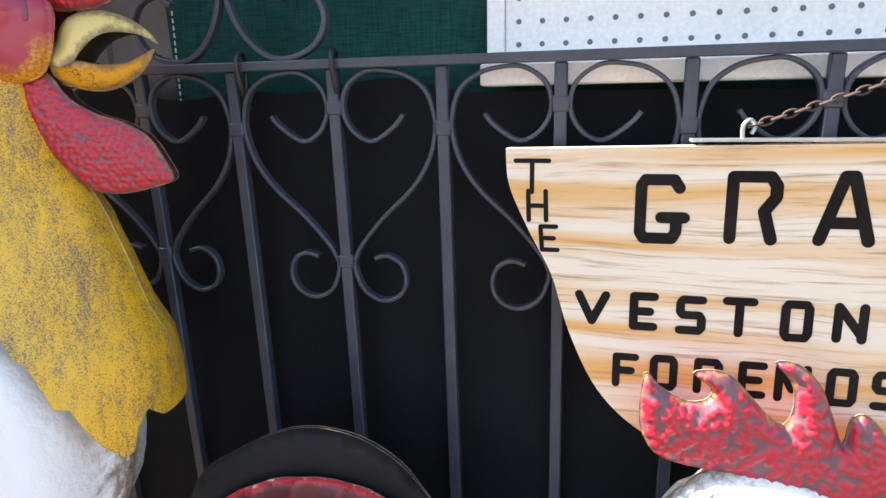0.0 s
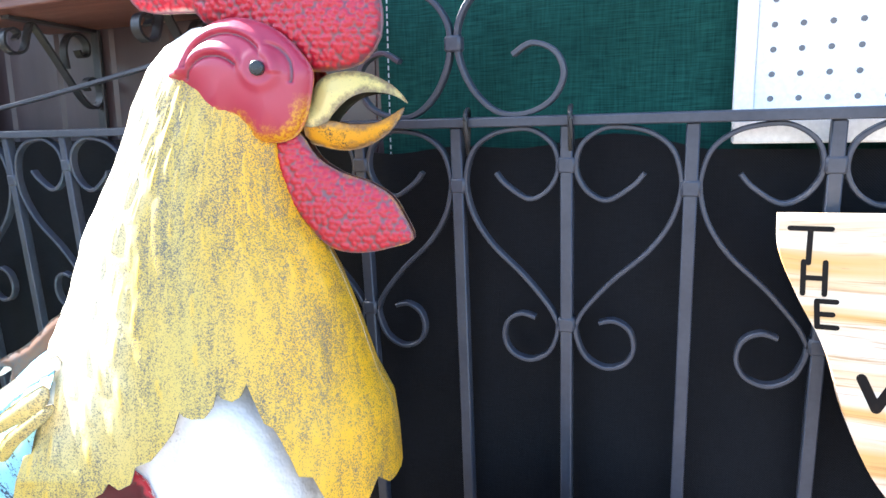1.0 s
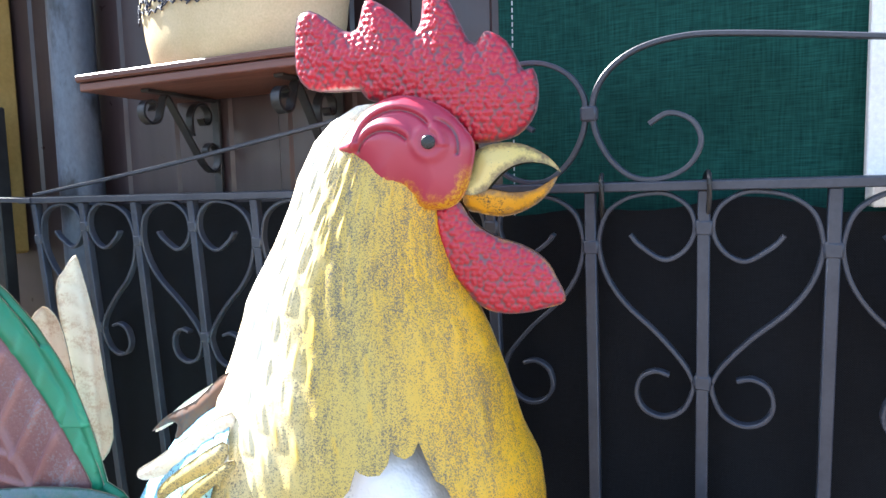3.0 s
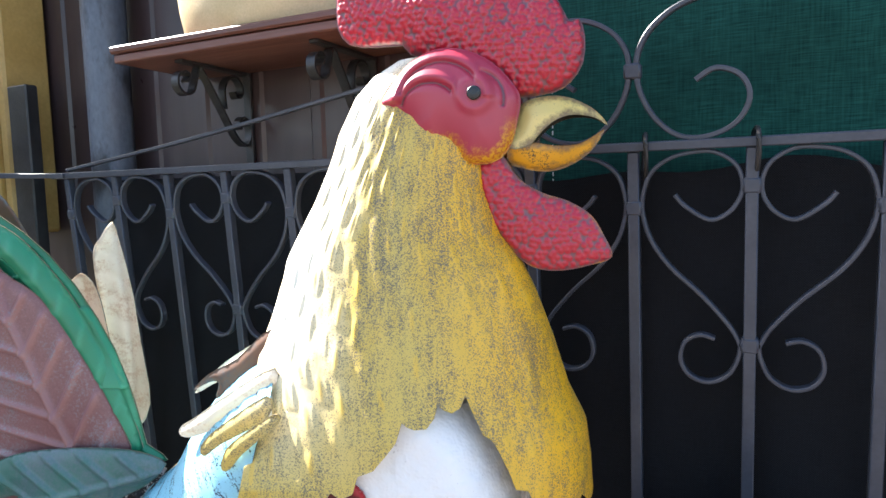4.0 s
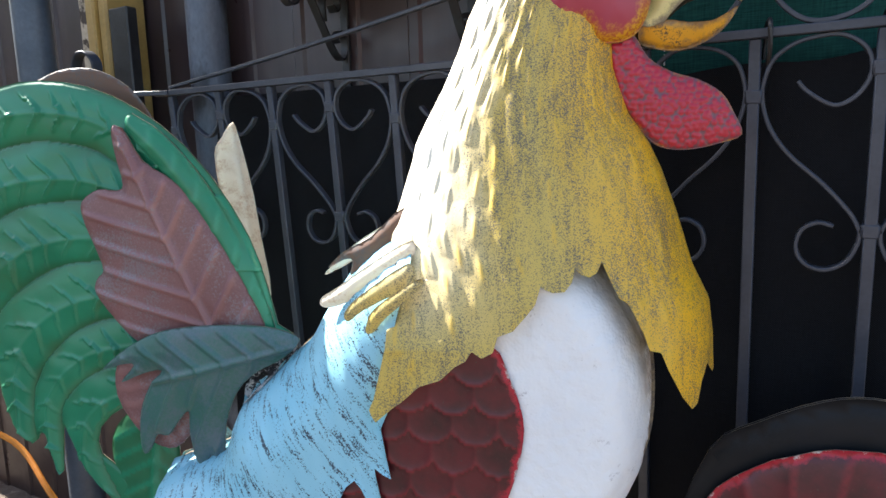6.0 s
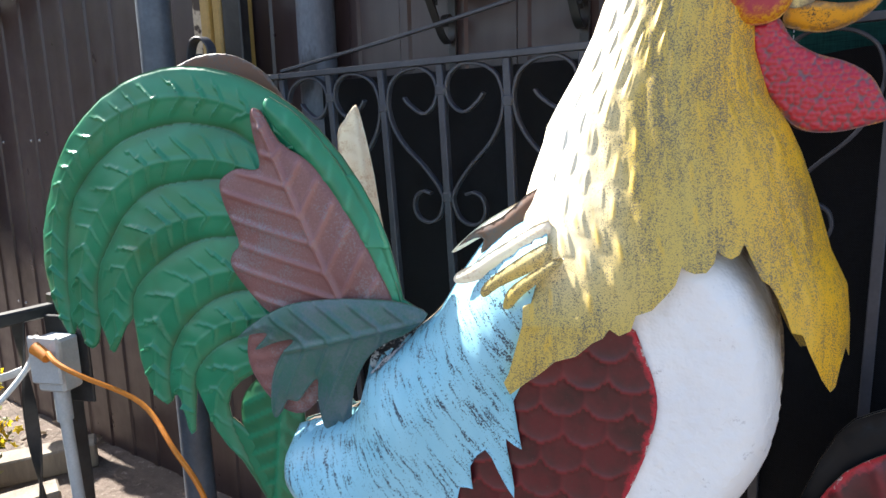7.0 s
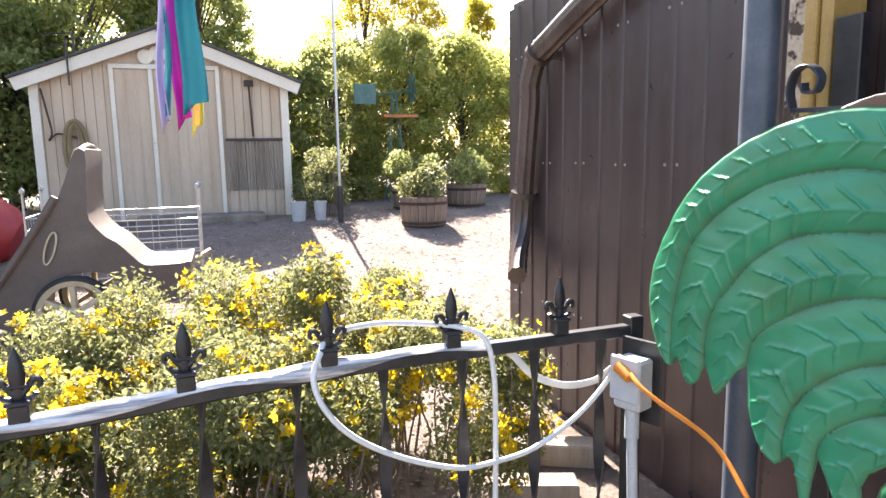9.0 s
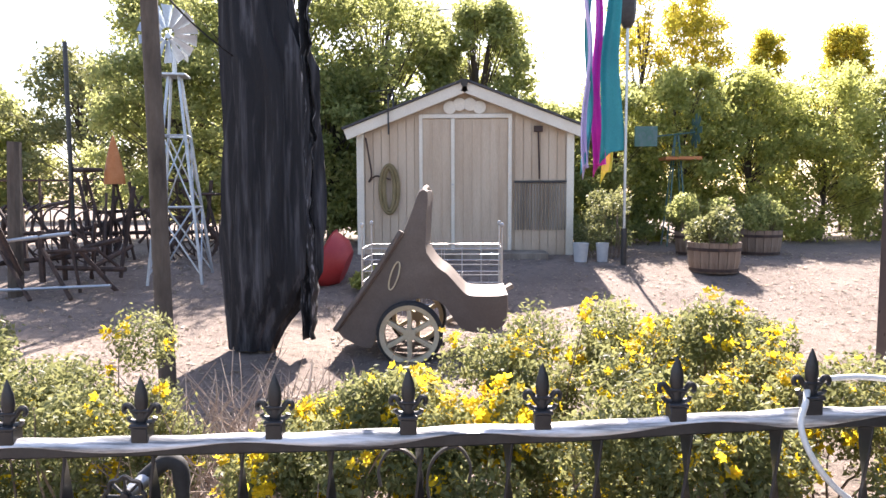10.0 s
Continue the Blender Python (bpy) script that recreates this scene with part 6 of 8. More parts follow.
def stems(bm, base, tops, r, wobble, rnd, mat=0, n=5):
    for t in tops:
        b = Vector(base) + Vector((rnd.uniform(-1, 1) * r * 4, rnd.uniform(-1, 1) * r * 4, 0))
        t = Vector(t)
        mid = [b.lerp(t, k) + Vector([rnd.uniform(-1, 1) * wobble for _ in range(3)]) for k in (0.33, 0.66)]
        tube(bm, [b, *mid, t], r, n, mat, 3, lambda k: 1 - 0.75 * k)


def shrub(name, label, at, blobs, n_leaf, size, seed, flowers=0, leaf="leaf", category="shrub", twigs=40, group=""):
    g = thing(name, label, category, at, group=group)
    rnd = random.Random(seed)
    bm = bmesh.new()
    tops = []
    for _ in range(twigs):
        c = rnd.choice(blobs)
        tops.append((c[0] + rnd.uniform(-0.9, 0.9) * c[3], c[1] + rnd.uniform(-0.9, 0.9) * c[4], c[2] + rnd.uniform(-0.4, 0.95) * c[5]))
    for t in tops:
        stems(bm, (t[0] * 0.55, t[1] * 0.75, 0), [t], 0.006, 0.05, rnd)
    part("branch", bm, M["twig"], g)["kind"] = "stuff"
    leaf_cloud("foliage", M[leaf], blobs, n_leaf, size, g, seed)
    if flowers:
        pr = np.random.RandomState(seed + 1)
        c = np.array(blobs, float)
        verts, faces = [], []
        while len(verts) < flowers * 11:
            k = pr.randint(len(c))
            d = pr.normal(size=3)
            d /= np.linalg.norm(d)
            if d[2] < -0.35:
                continue
            core = Vector(c[k, :3] + d * c[k, 3:] * pr.uniform(0.92, 1.06))
            for _ in range(pr.randint(3, 18)):
                p = core + Vector(pr.normal(size=3) * 0.017)
                n = (Vector(d) + Vector(pr.normal(size=3)) * 0.5 + Vector((0, 0, 0.3))).normalized()
                u = n.orthogonal().normalized()
                w = n.cross(u)
                r = 0.0135 * pr.uniform(0.7, 1.3)
                i0 = len(verts)
                verts.append(p[:])
                for q in range(10):
                    a = 2 * math.pi * q / 10
                    rr = r * (1.0 if q % 2 else 0.62)
                    verts.append((p + (u * math.cos(a) + w * math.sin(a)) * rr + n * (0.004 if q % 2 else 0.0))[:])
                faces += [(i0, i0 + 1 + q, i0 + 1 + (q + 1) % 10) for q in range(10)]
        me = bpy.data.meshes.new("flower")
        me.from_pydata(verts, [], faces)
        me.materials.append(M["petal"])
        ob = new("flower", me)
        ob.parent = g
        ob["kind"], ob["label"] = "stuff", "small bright yellow flowers"
    return g


GZ = -0.172
HEDGE = ((-2.15, -0.62, 0.24, 0.30, 0.34, 0.33), (-2.35, -0.98, 0.32, 0.34, 0.34, 0.37), (-2.35, -1.36, 0.35, 0.36, 0.36, 0.37), (-2.25, -1.70, 0.28, 0.32, 0.30, 0.33), (-2.05, -1.95, 0.24, 0.26, 0.30, 0.30),
         (-2.70, -1.15, 0.30, 0.36, 0.40, 0.34), (-2.75, -0.70, 0.26, 0.32, 0.32, 0.32), (-1.95, -1.18, 0.24, 0.20, 0.36, 0.34), (-1.92, -1.60, 0.22, 0.18, 0.34, 0.32), (-2.1, -2.22, 0.20, 0.22, 0.2, 0.24))
for i, group in enumerate((HEDGE[0:2] + HEDGE[6:7], HEDGE[2:4] + HEDGE[5:6], HEDGE[4:5] + HEDGE[9:10], HEDGE[7:9])):
    cx, cy = sum(b[0] for b in group) / len(group), sum(b[1] for b in group) / len(group)
    blobs = []
    rb = random.Random(40 + i)
    for b in group:
        for _ in range(24):
            d = Vector([rb.gauss(0, 1) for _ in range(3)]).normalized()
            blobs.append((b[0] - cx + d.x * b[3] * 0.72, b[1] - cy + d.y * b[4] * 0.72, max(0.06, b[2] + 0.0 + d.z * b[5] * 0.72 - GZ * 0), b[3] * 0.30, b[4] * 0.30, b[5] * 0.28))
    shrub("flowering_shrub", "dense small-leaved shrub covered with yellow flowers behind the railing", (cx, cy, GZ), [(a, b, c - GZ, d, e, f) for a, b, c, d, e, f in blobs], 42000 if i < 2 else 26000, 0.0098, 60 + i, 1500 if i < 2 else 800, group="yellow flowering shrubs")
rb = random.Random(77)
blobs = []
for _ in range(44):
    blobs.append((rb.uniform(-0.35, 0.35), rb.uniform(-0.48, 0.38), rb.uniform(0.12, 0.66), 0.12, 0.12, 0.12))
shrub("flowering_shrub", "pale green shrub with a few yellow flowers by the tap", (-2.35, -3.15, GZ), blobs, 46000, 0.0105, 81, 900, group="yellow flowering shrubs")
rb = random.Random(78)
blobs = [(rb.uniform(-0.2, 0.2), rb.uniform(-0.5, 0.45), rb.uniform(0.05, 0.28), 0.12, 0.12, 0.10) for _ in range(14)]
shrub("flowering_shrub", "low shrub with yellow flowers growing under the railing", (-1.95, -2.35, GZ), blobs, 18000, 0.0098, 83, 600, group="yellow flowering shrubs")


def dry_brush():
    bm = bmesh.new()
    rnd = random.Random(21)
    for _ in range(420):
        b = Vector((rnd.uniform(-0.45, 0.35), rnd.uniform(-0.5, 0.45), 0.0))
        t = b + Vector((rnd.uniform(-0.3, 0.3), rnd.uniform(-0.35, 0.35), rnd.uniform(0.15, 0.52)))
        m = b.lerp(t, 0.5) + Vector((rnd.uniform(-0.07, 0.07), rnd.uniform(-0.07, 0.07), 0.03))
        tube(bm, [b, m, t], 0.0042, 4, 0, 3, lambda k: 1 - 0.7 * k)
    solid("dry_brush", bm, M["straw"], "tangle of dry leafless twigs behind the railing", "brush", kind="stuff", at=pose(-2.75, -2.55, GZ))


dry_brush()


def tree(name, label, at, height, spread, seed, leaf="leaf_dark", n=9000, size=0.05, trunk=0.10, base=0.25, category="tree", group="", clumps=30, clump=0.31, loose=0.35):
    g = thing(name, label, category, (at[0], at[1], ground_height(at[0], at[1]) - 0.01), group=group)
    rnd = random.Random(seed)
    bm = bmesh.new()
    top = Vector((rnd.uniform(-0.2, 0.2), rnd.uniform(-0.2, 0.2), height * 0.8))
    tube(bm, [(0, 0, 0), (0.05, 0.03, height * 0.25), (-0.03, 0.05, height * 0.5), top], trunk, 9, 0, 4, lambda k: 1 - 0.8 * k)
    part("trunk", bm, M["bark"], g)
    blobs, ends = [], []
    bm = bmesh.new()
    for k in range(clumps):
        a, u = rnd.uniform(0, 2 * math.pi), rnd.random()
        z = height * (base + (1 - base) * u)
        r = spread * (0.35 + 0.75 * math.sin(math.pi * min(1, 0.18 + 0.78 * u))) * rnd.uniform(0.35, 1.0)
        e = (r * math.cos(a), r * math.sin(a), z)
        ends.append(e)
        s = spread * clump * rnd.uniform(0.7, 1.3)
        blobs.append((*e, s, s, s * rnd.uniform(0.7, 1.0)))
        tube(bm, [(0, 0, max(0.1, z * 0.55)), (e[0] * 0.5, e[1] * 0.5, z * 0.8), e], trunk * 0.2, 5, 0, 3, lambda q: 1 - 0.8 * q)
    part("limb", bm, M["bark"], g)["kind"] = "stuff"
    leaf_cloud("crown", M[leaf], blobs, n, size, g, seed, kind="stuff", loose=loose)
    return g


rt = random.Random(12)
for i, (x, y, h, s, lf) in enumerate(((-11.6, 0.6, 2.6, 0.9, "leaf_dark"), (-11.9, 1.9, 2.9, 1.0, "leaf_mid"), (-12.2, 3.2, 2.9, 1.1, "leaf_mid"), (-12.4, 4.6, 3.0, 1.1, "leaf_mid"), (-12.6, 6.1, 2.9, 1.2, "leaf_dark"),
                                      (-13.0, 7.8, 3.2, 1.3, "leaf_mid"), (-13.0, 9.6, 3.4, 1.4, "leaf_dark"), (-11.4, -0.3, 2.3, 0.7, "leaf_dark"), (-13.8, 1.2, 3.0, 1.0, "leaf_dark"))):
    tree("hedge_tree", "leafy sunlit tree in the tall hedge behind the shed", (x, y), h, s, 100 + i, lf, 17000, 0.042, 0.05, 0.04, group="hedge trees", clumps=110, clump=0.21)
for i, (x, y, h, s) in enumerate(((-14.5, 1.9, 5.6, 1.05), (-14.9, 3.1, 5.2, 0.9), (-15.5, 5.0, 4.5, 0.6), (-15.0, 6.4, 4.4, 0.7))):
    tree("poplar_tree", "slender poplar with yellowing autumn leaves", (x, y), h, s, 130 + i, "leaf_gold", 22000, 0.036, 0.05, 0.22, group="autumn poplars", clumps=90, clump=0.24, loose=0.6)
for i, (x, y, h, s, lf) in enumerate(((-12.6, -3.4, 4.7, 1.7, "leaf_dark"), (-12.8, -5.3, 5.6, 2.0, "leaf_dark"), (-13.2, -1.6, 4.4, 1.3, "leaf_dark"), (-13.0, -7.4, 4.6, 1.6, "leaf_dark"), (-12.0, -4.2, 3.0, 1.2, "leaf_dark"), (-24, -16.0, 6.0, 2.4, "leaf"), (-24, -19.5, 4.6, 2.0, "leaf_dark"), (-25, -12.5, 5.0, 2.0, "leaf"), (-26, -23, 5.0, 2.4, "leaf_dark"))):
    tree("shade_tree", "tall broad green shade tree behind the yard", (x, y), h, s, 150 + i, lf, 34000 if x > -20 else 12000, 0.048 if x > -20 else 0.10, 0.12, 0.12, group="shade trees", clumps=130, clump=0.19)


def leaf_litter():
    """Fallen leaves and small stones strewn over the yard."""
    rnd = np.random.RandomState(3)
    verts, faces = [], []
    for _ in range(9000):
        x, y = -2.4 - 7.2 * rnd.uniform(0, 1) ** 1.3, rnd.uniform(-7.0, 3.5)
        z = ground_height(x, y) + 0.004
        a, s = rnd.uniform(0, 6.3), rnd.uniform(0.010, 0.030)
        c, d = math.cos(a) * s, math.sin(a) * s
        t = rnd.uniform(0.2, 0.9) * s
        i = len(verts)
        verts += [(x - c, y - d, z), (x + d * 0.5, y - c * 0.5, z + t * 0.7), (x + c, y + d, z + t), (x - d * 0.5, y + c * 0.5, z + t * 0.2)]
        faces += [(i, i + 1, i + 2), (i, i + 2, i + 3)]
    me = bpy.data.meshes.new("leaf_litter")
    me.from_pydata(verts, [], faces)
    me.materials.append(M["litter"])
    tagged(new("leaf_litter", me), "dry fallen leaves strewn over the gravel yard", "leaves", kind="stuff")


leaf_litter()


# ---- shed ----
def shed():
    X, Y0, Y1, Z0, ZE, ZA, D = -9.3, -3.27, -0.31, 0.20, 1.93, 2.50, 2.6
    YM = (Y0 + Y1) / 2
    s = thing("garden_shed", "beige garden shed with cream trim, double door and gabled roof", "shed", (X, YM, Z0))
    hw = (Y1 - Y0) / 2
    # walls: gable front and back with two sides, board by board in front
    bm = bmesh.new()
    for x in (-D, -0.06):
        f = [bm.verts.new((x, a, b)) for a, b in ((-hw, 0), (hw, 0), (hw, ZE - Z0), (0, ZA - Z0), (-hw, ZE - Z0))]
        g = [bm.verts.new((x + 0.05, a, b)) for a, b in ((-hw, 0), (hw, 0), (hw, ZE - Z0), (0, ZA - Z0), (-hw, ZE - Z0))]
        bm.faces.new(f[::-1]), bm.faces.new(g)
        for i in range(5):
            bm.faces.new((f[i], f[(i + 1) % 5], g[(i + 1) % 5], g[i]))
    for y in (-hw, hw - 0.05):
        box(bm, (-D + 0.05, y, 0), (-0.06, y + 0.05, ZE - Z0))
    part("wall", bm, M["shed_wall"], s, smooth=None)
    n = 26
    for i in range(n):
        a, b = -hw + 2 * hw * i / n + 0.004, -hw + 2 * hw * (i + 1) / n - 0.004
        if -0.62 < (a + b) / 2 < 0.63:
            continue
        top = lambda y: (ZE - Z0) + (ZA - ZE) * (1 - abs(y) / hw) - 0.01
        bm = bmesh.new()
        v = [bm.verts.new((x, y, z)) for x in (-0.008, 0.008) for y, z in ((a, 0.0), (b, 0.0), (b, top(b)), (a, top(a)))]
        for q in ((0, 3, 2, 1), (4, 5, 6, 7), (0, 1, 5, 4), (1, 2, 6, 5), (2, 3, 7, 6), (3, 0, 4, 7)):
            bm.faces.new([v[k] for k in q])
        part("siding_board", bm, M["shed_wall"], s, smooth=None)
    # roof: two slabs with a pale fascia
    slope = math.atan2(ZA - ZE, hw)
    for sgn in (1, -1):
        bm = bmesh.new()
        L = (hw + 0.17) / math.cos(slope)
        box(bm, (-D - 0.15, 0, 0.0), (0.17, L, 0.03), 0.004)
        m = Matrix.Translation((0, 0, ZA - Z0 + 0.055)) @ Matrix.Rotation(-slope, 4, "X")
        if sgn < 0:
            m = Matrix.Diagonal((1, -1, 1, 1)) @ m
        bmesh.ops.transform(bm, matrix=m, verts=bm.verts)
        if sgn < 0:
            bmesh.ops.reverse_faces(bm, faces=bm.faces)
        part("roof", bm, M["roof"], s)
        bm = bmesh.new()
        box(bm, (0.10, 0.0, -0.145), (0.135, L - 0.01, -0.002), 0.004)
        bmesh.ops.transform(bm, matrix=m, verts=bm.verts)
        if sgn < 0:
            bmesh.ops.reverse_faces(bm, faces=bm.faces)
        part("fascia", bm, M["shed_trim"], s, "cream painted fascia board")
    for a, b in ((-hw, -hw + 0.10), (hw - 0.10, hw)):
        bm = bmesh.new()
        box(bm, (0.010, a, -0.02), (0.03, b, ZE - Z0 - 0.02), 0.004)
        part("corner_trim", bm, M["shed_trim"], s)
    # double door
    d0, d1, dm, dt = -2.41 - YM, -1.15 - YM, -1.955 - YM, 1.93
    for a, b in ((d0 + 0.045, dm - 0.02), (dm + 0.02, d1 - 0.045)):
        bm = bmesh.new()
        box(bm, (-0.008, a, 0.03), (0.012, b, dt - 0.06), 0.003)
        door = part("door", bm, M["shed_wall"], s, "plain beige board door")
        k = int((b - a) / 0.11)
        for j in range(1, k):
            bb = bmesh.new()
            y = a + (b - a) * j / k
            box(bb, (0.0125, y - 0.006, 0.05), (0.018, y + 0.006, dt - 0.08), 0.001)
            part("batten", bb, M["shed_wall"], door)
    for a, b, z0, z1 in ((d0, d0 + 0.05, 0, dt), (d1 - 0.05, d1, 0, dt), (d0 + 0.0505, d1 - 0.0505, dt - 0.055, dt), (dm - 0.02, dm + 0.03, 0.02, dt - 0.058)):
        bm = bmesh.new()
        box(bm, (0.019, a, z0), (0.036, b, z1), 0.003)
        part("door_trim", bm, M["shed_trim"], s)
    bm = bmesh.new()
    rod(bm, (0.035, dm + 0.004, 0.98), (0.06, dm + 0.004, 0.98), 0.012, 8)
    part("latch", bm, M["zinc"], s)
    for y in (-0.20, -0.07, 0.07, 0.20):
        bm = bmesh.new()
        lathe(bm, [(0.085, 0), (0.088, 0.008), (0.05, 0.014)], 18, m=Matrix.Translation((0.020, y, 2.06 - (0.04 if abs(y) > 0.1 else 0.0))) @ Matrix.Rotation(radians(90), 4, "Y"))
        part("wall_plate", bm, M["shed_trim"], s, "small pale round plate over the door")
    bm = bmesh.new()
    rod(bm, (0.13, 0, 2.33), (0.20, 0, 2.32), 0.05, 12)
    part("gable_lamp", bm, M["black_iron"], s, "small black lamp under the ridge")
    # slatted grille below a dark bar beside the door
    g0, g1 = d1 + 0.03, hw - 0.10
    bm = bmesh.new()
    box(bm, (0.02, g0, 1.00), (0.05, g1, 1.03), 0.003)
    part("dark_bar", bm, M["black_iron"], s)
    for j in range(18):
        y = g0 + 0.02 + (g1 - g0 - 0.04) * j / 17
        bm = bmesh.new()
        box(bm, (0.022, y - 0.010, 0.36), (0.034, y + 0.010, 0.999), 0.002)
        part("slat", bm, M["old_wood"], s)
    bm = bmesh.new()
    box(bm, (-D, -hw - 0.02, -0.30), (0.0, hw + 0.02, -0.002), 0.004)
    part("plinth", bm, M["old_wood"], s)
    # tools on the front
    for y, z0, z1, w in ((-0.80, 1.25, 1.90, 0.06),):
        t = thing("garden_hoe", "dark long-handled hoe hanging on the shed front", "tool", (X + 0.07, y, z0))
        bm = bmesh.new()
        rod(bm, (0, 0.02, 0), (0, 0, z1 - z0), 0.012, 8)
        part("shaft", bm, M["rusty"], t)
        bm = bmesh.new()
        box(bm, (-0.012, -w, z1 - z0 - 0.02), (0.02, w, z1 - z0 + 0.06), 0.006)
        part("blade", bm, M["rusty"], t)
    coil = thing("hose_coil", "faded yellow hose coil hanging on the shed front", "hose", (X + 0.06, -2.82, 1.10))
    for k in range(7):
        bm = bmesh.new()
        sweep(bm, [Vector((0.01 * (k % 3), (0.055 + 0.014 * k) * math.cos(t + 0.1 * k), 0.02 + (0.27 + 0.012 * k) * math.sin(t + 0.1 * k))) for t in [2 * math.pi * q / 30 for q in range(31)]], disc_profile(0.012, 6), Vector((1, 0, 0)))
        part("loop", bm, M["ochre_hose"], coil)
    hook = thing("wall_hook", "dark iron hook arm and rope on the shed front", "hook", (X + 0.04, -3.0, 1.3))
    bm = bmesh.new()
    tube(bm, [(0.01, -0.14, 0.52), (0.03, -0.10, 0.30), (0.03, -0.06, 0.02), (0.02, -0.10, -0.08), (0.02, 0.0, 0.0), (0.02, 0.2, -0.05)], 0.012, 6)
    part("arm", bm, M["rusty"], hook)
    mast = thing("roof_mast", "thin dark mast standing on the shed eave", "mast", (X + 0.18, -2.81, 1.85))
    bm = bmesh.new()
    rod(bm, (0, 0, 0), (0, 0, 0.52), 0.011, 8)
    rod(bm, (0, -0.16, 0.44), (0, 0.06, 0.46), 0.006, 6)
    part("rod", bm, M["black_iron"], mast)
    step = bmesh.new()
    box(step, (X + 0.02, -2.2, ground_height(X + 0.3, -1.5) - 0.05), (X + 0.55, -0.7, ground_height(X + 0.3, -1.5) + 0.07), 0.01)
    solid("wooden_step", step, M["old_wood"], "weathered plank step in front of the shed door", "step")


shed()


# ---- garden cart ----
def garden_cart():
    cart = thing("garden_cart", "brown moulded plastic two-wheeled garden cart resting on its nose", "cart", (-5.3, -2.1, GZ))
    lift = -GZ
    side = [(-0.585, 0.04), (-0.46, 0.20), (-0.28, 0.46), (-0.13, 0.70), (-0.085, 0.77), (-0.020, 0.93), (0.025, 1.05), (0.085, 1.05), (0.080, 0.90), (0.070, 0.72), (0.075, 0.61), (0.16, 0.50), (0.22, 0.46), (0.31, 0.36), (0.36, 0.31), (0.42, 0.295), (0.60, 0.295), (0.65, 0.305), (0.66, 0.28), (0.655, 0.14), (0.61, 0.06), (0.48, 0.03), (0.35, 0.04), (0.27, 0.13), (0.20, 0.23), (0.10, 0.27), (-0.06, 0.265), (-0.20, 0.20), (-0.29, 0.06), (-0.33, -0.09), (-0.46, -0.06)]
    bm = bmesh.new()
    prof = outline_of([(a * 100, b * 100) for a, b in side], 2)
    f = [bm.verts.new((0.31, a, b + lift)) for a, b in prof]
    m1 = [bm.verts.new((0.33, a * 0.985 + 0.002, b * 0.985 + lift + 0.004)) for a, b in prof]
    k = [bm.verts.new((-0.31, a, b + lift)) for a, b in prof]
    n = len(prof)
    bm.faces.new(m1), bm.faces.new(k[::-1])
    for i in range(n):
        j = (i + 1) % n
        bm.faces.new((f[i], f[j], m1[j], m1[i])), bm.faces.new((k[i], k[j], f[j], f[i]))
    bmesh.ops.recalc_face_normals(bm, faces=bm.faces)
    part("tub", bm, M["cart"], cart, smooth=50)
    bm = bmesh.new()
    tube(bm, [(0.335, -0.59, 0.04 + lift), (0.345, -0.30, 0.45 + lift), (0.345, -0.10, 0.76 + lift)], 0.022, 8)
    part("rim", bm, M["cart"], cart)
    bm = bmesh.new()
    tube(bm, [(0.30, 0.055, 1.04 + lift), (0.10, 0.06, 1.07 + lift), (-0.10, 0.06, 1.07 + lift), (-0.30, 0.055, 1.04 + lift)], 0.020, 10)
    part("handle", bm, M["cart"], cart)
    bm = bmesh.new()
    ring = [Vector((0.342, -0.155 + 0.028 * math.cos(t) - 0.065 * math.sin(t) * -0.45, 0.44 + lift + 0.10 * math.sin(t))) for t in [2 * math.pi * q / 24 for q in range(25)]]
    sweep(bm, ring, disc_profile(0.006, 5), Vector((1, 0, 0)))
    part("badge", bm, M["cart_wheel"], cart, "pale oval outline badge on the side")
    for sx in (0.37, -0.37):
        wheel = new("wheel")
        wheel.parent = cart
        wheel.matrix_basis = pose(sx, -0.045, -0.03 + lift + 0.055, 0, 90, 0)
        bm = bmesh.new()
        lathe(bm, [(0.214, -0.045), (0.232, -0.040), (0.240, -0.02), (0.240, 0.02), (0.232, 0.040), (0.214, 0.045)], 40, ring=True)
        part("tyre", bm, M["rubber"], wheel)
        bm = bmesh.new()
        lathe(bm, [(0.180, -0.035), (0.213, -0.045), (0.213, 0.045), (0.180, 0.035)], 36, ring=True)
        for q in range(6):
            a = 2 * math.pi * q / 6
            m = Matrix.Rotation(a, 4, "Z")
            box(bm, (0.03, -0.016, -0.03), (0.185, 0.016, 0.03), 0.004, m)
        lathe(bm, [(0.045, -0.04), (0.045, 0.04)], 16)
        part("rim", bm, M["cart_wheel"], wheel, "cream six-spoked plastic rim")


garden_cart()


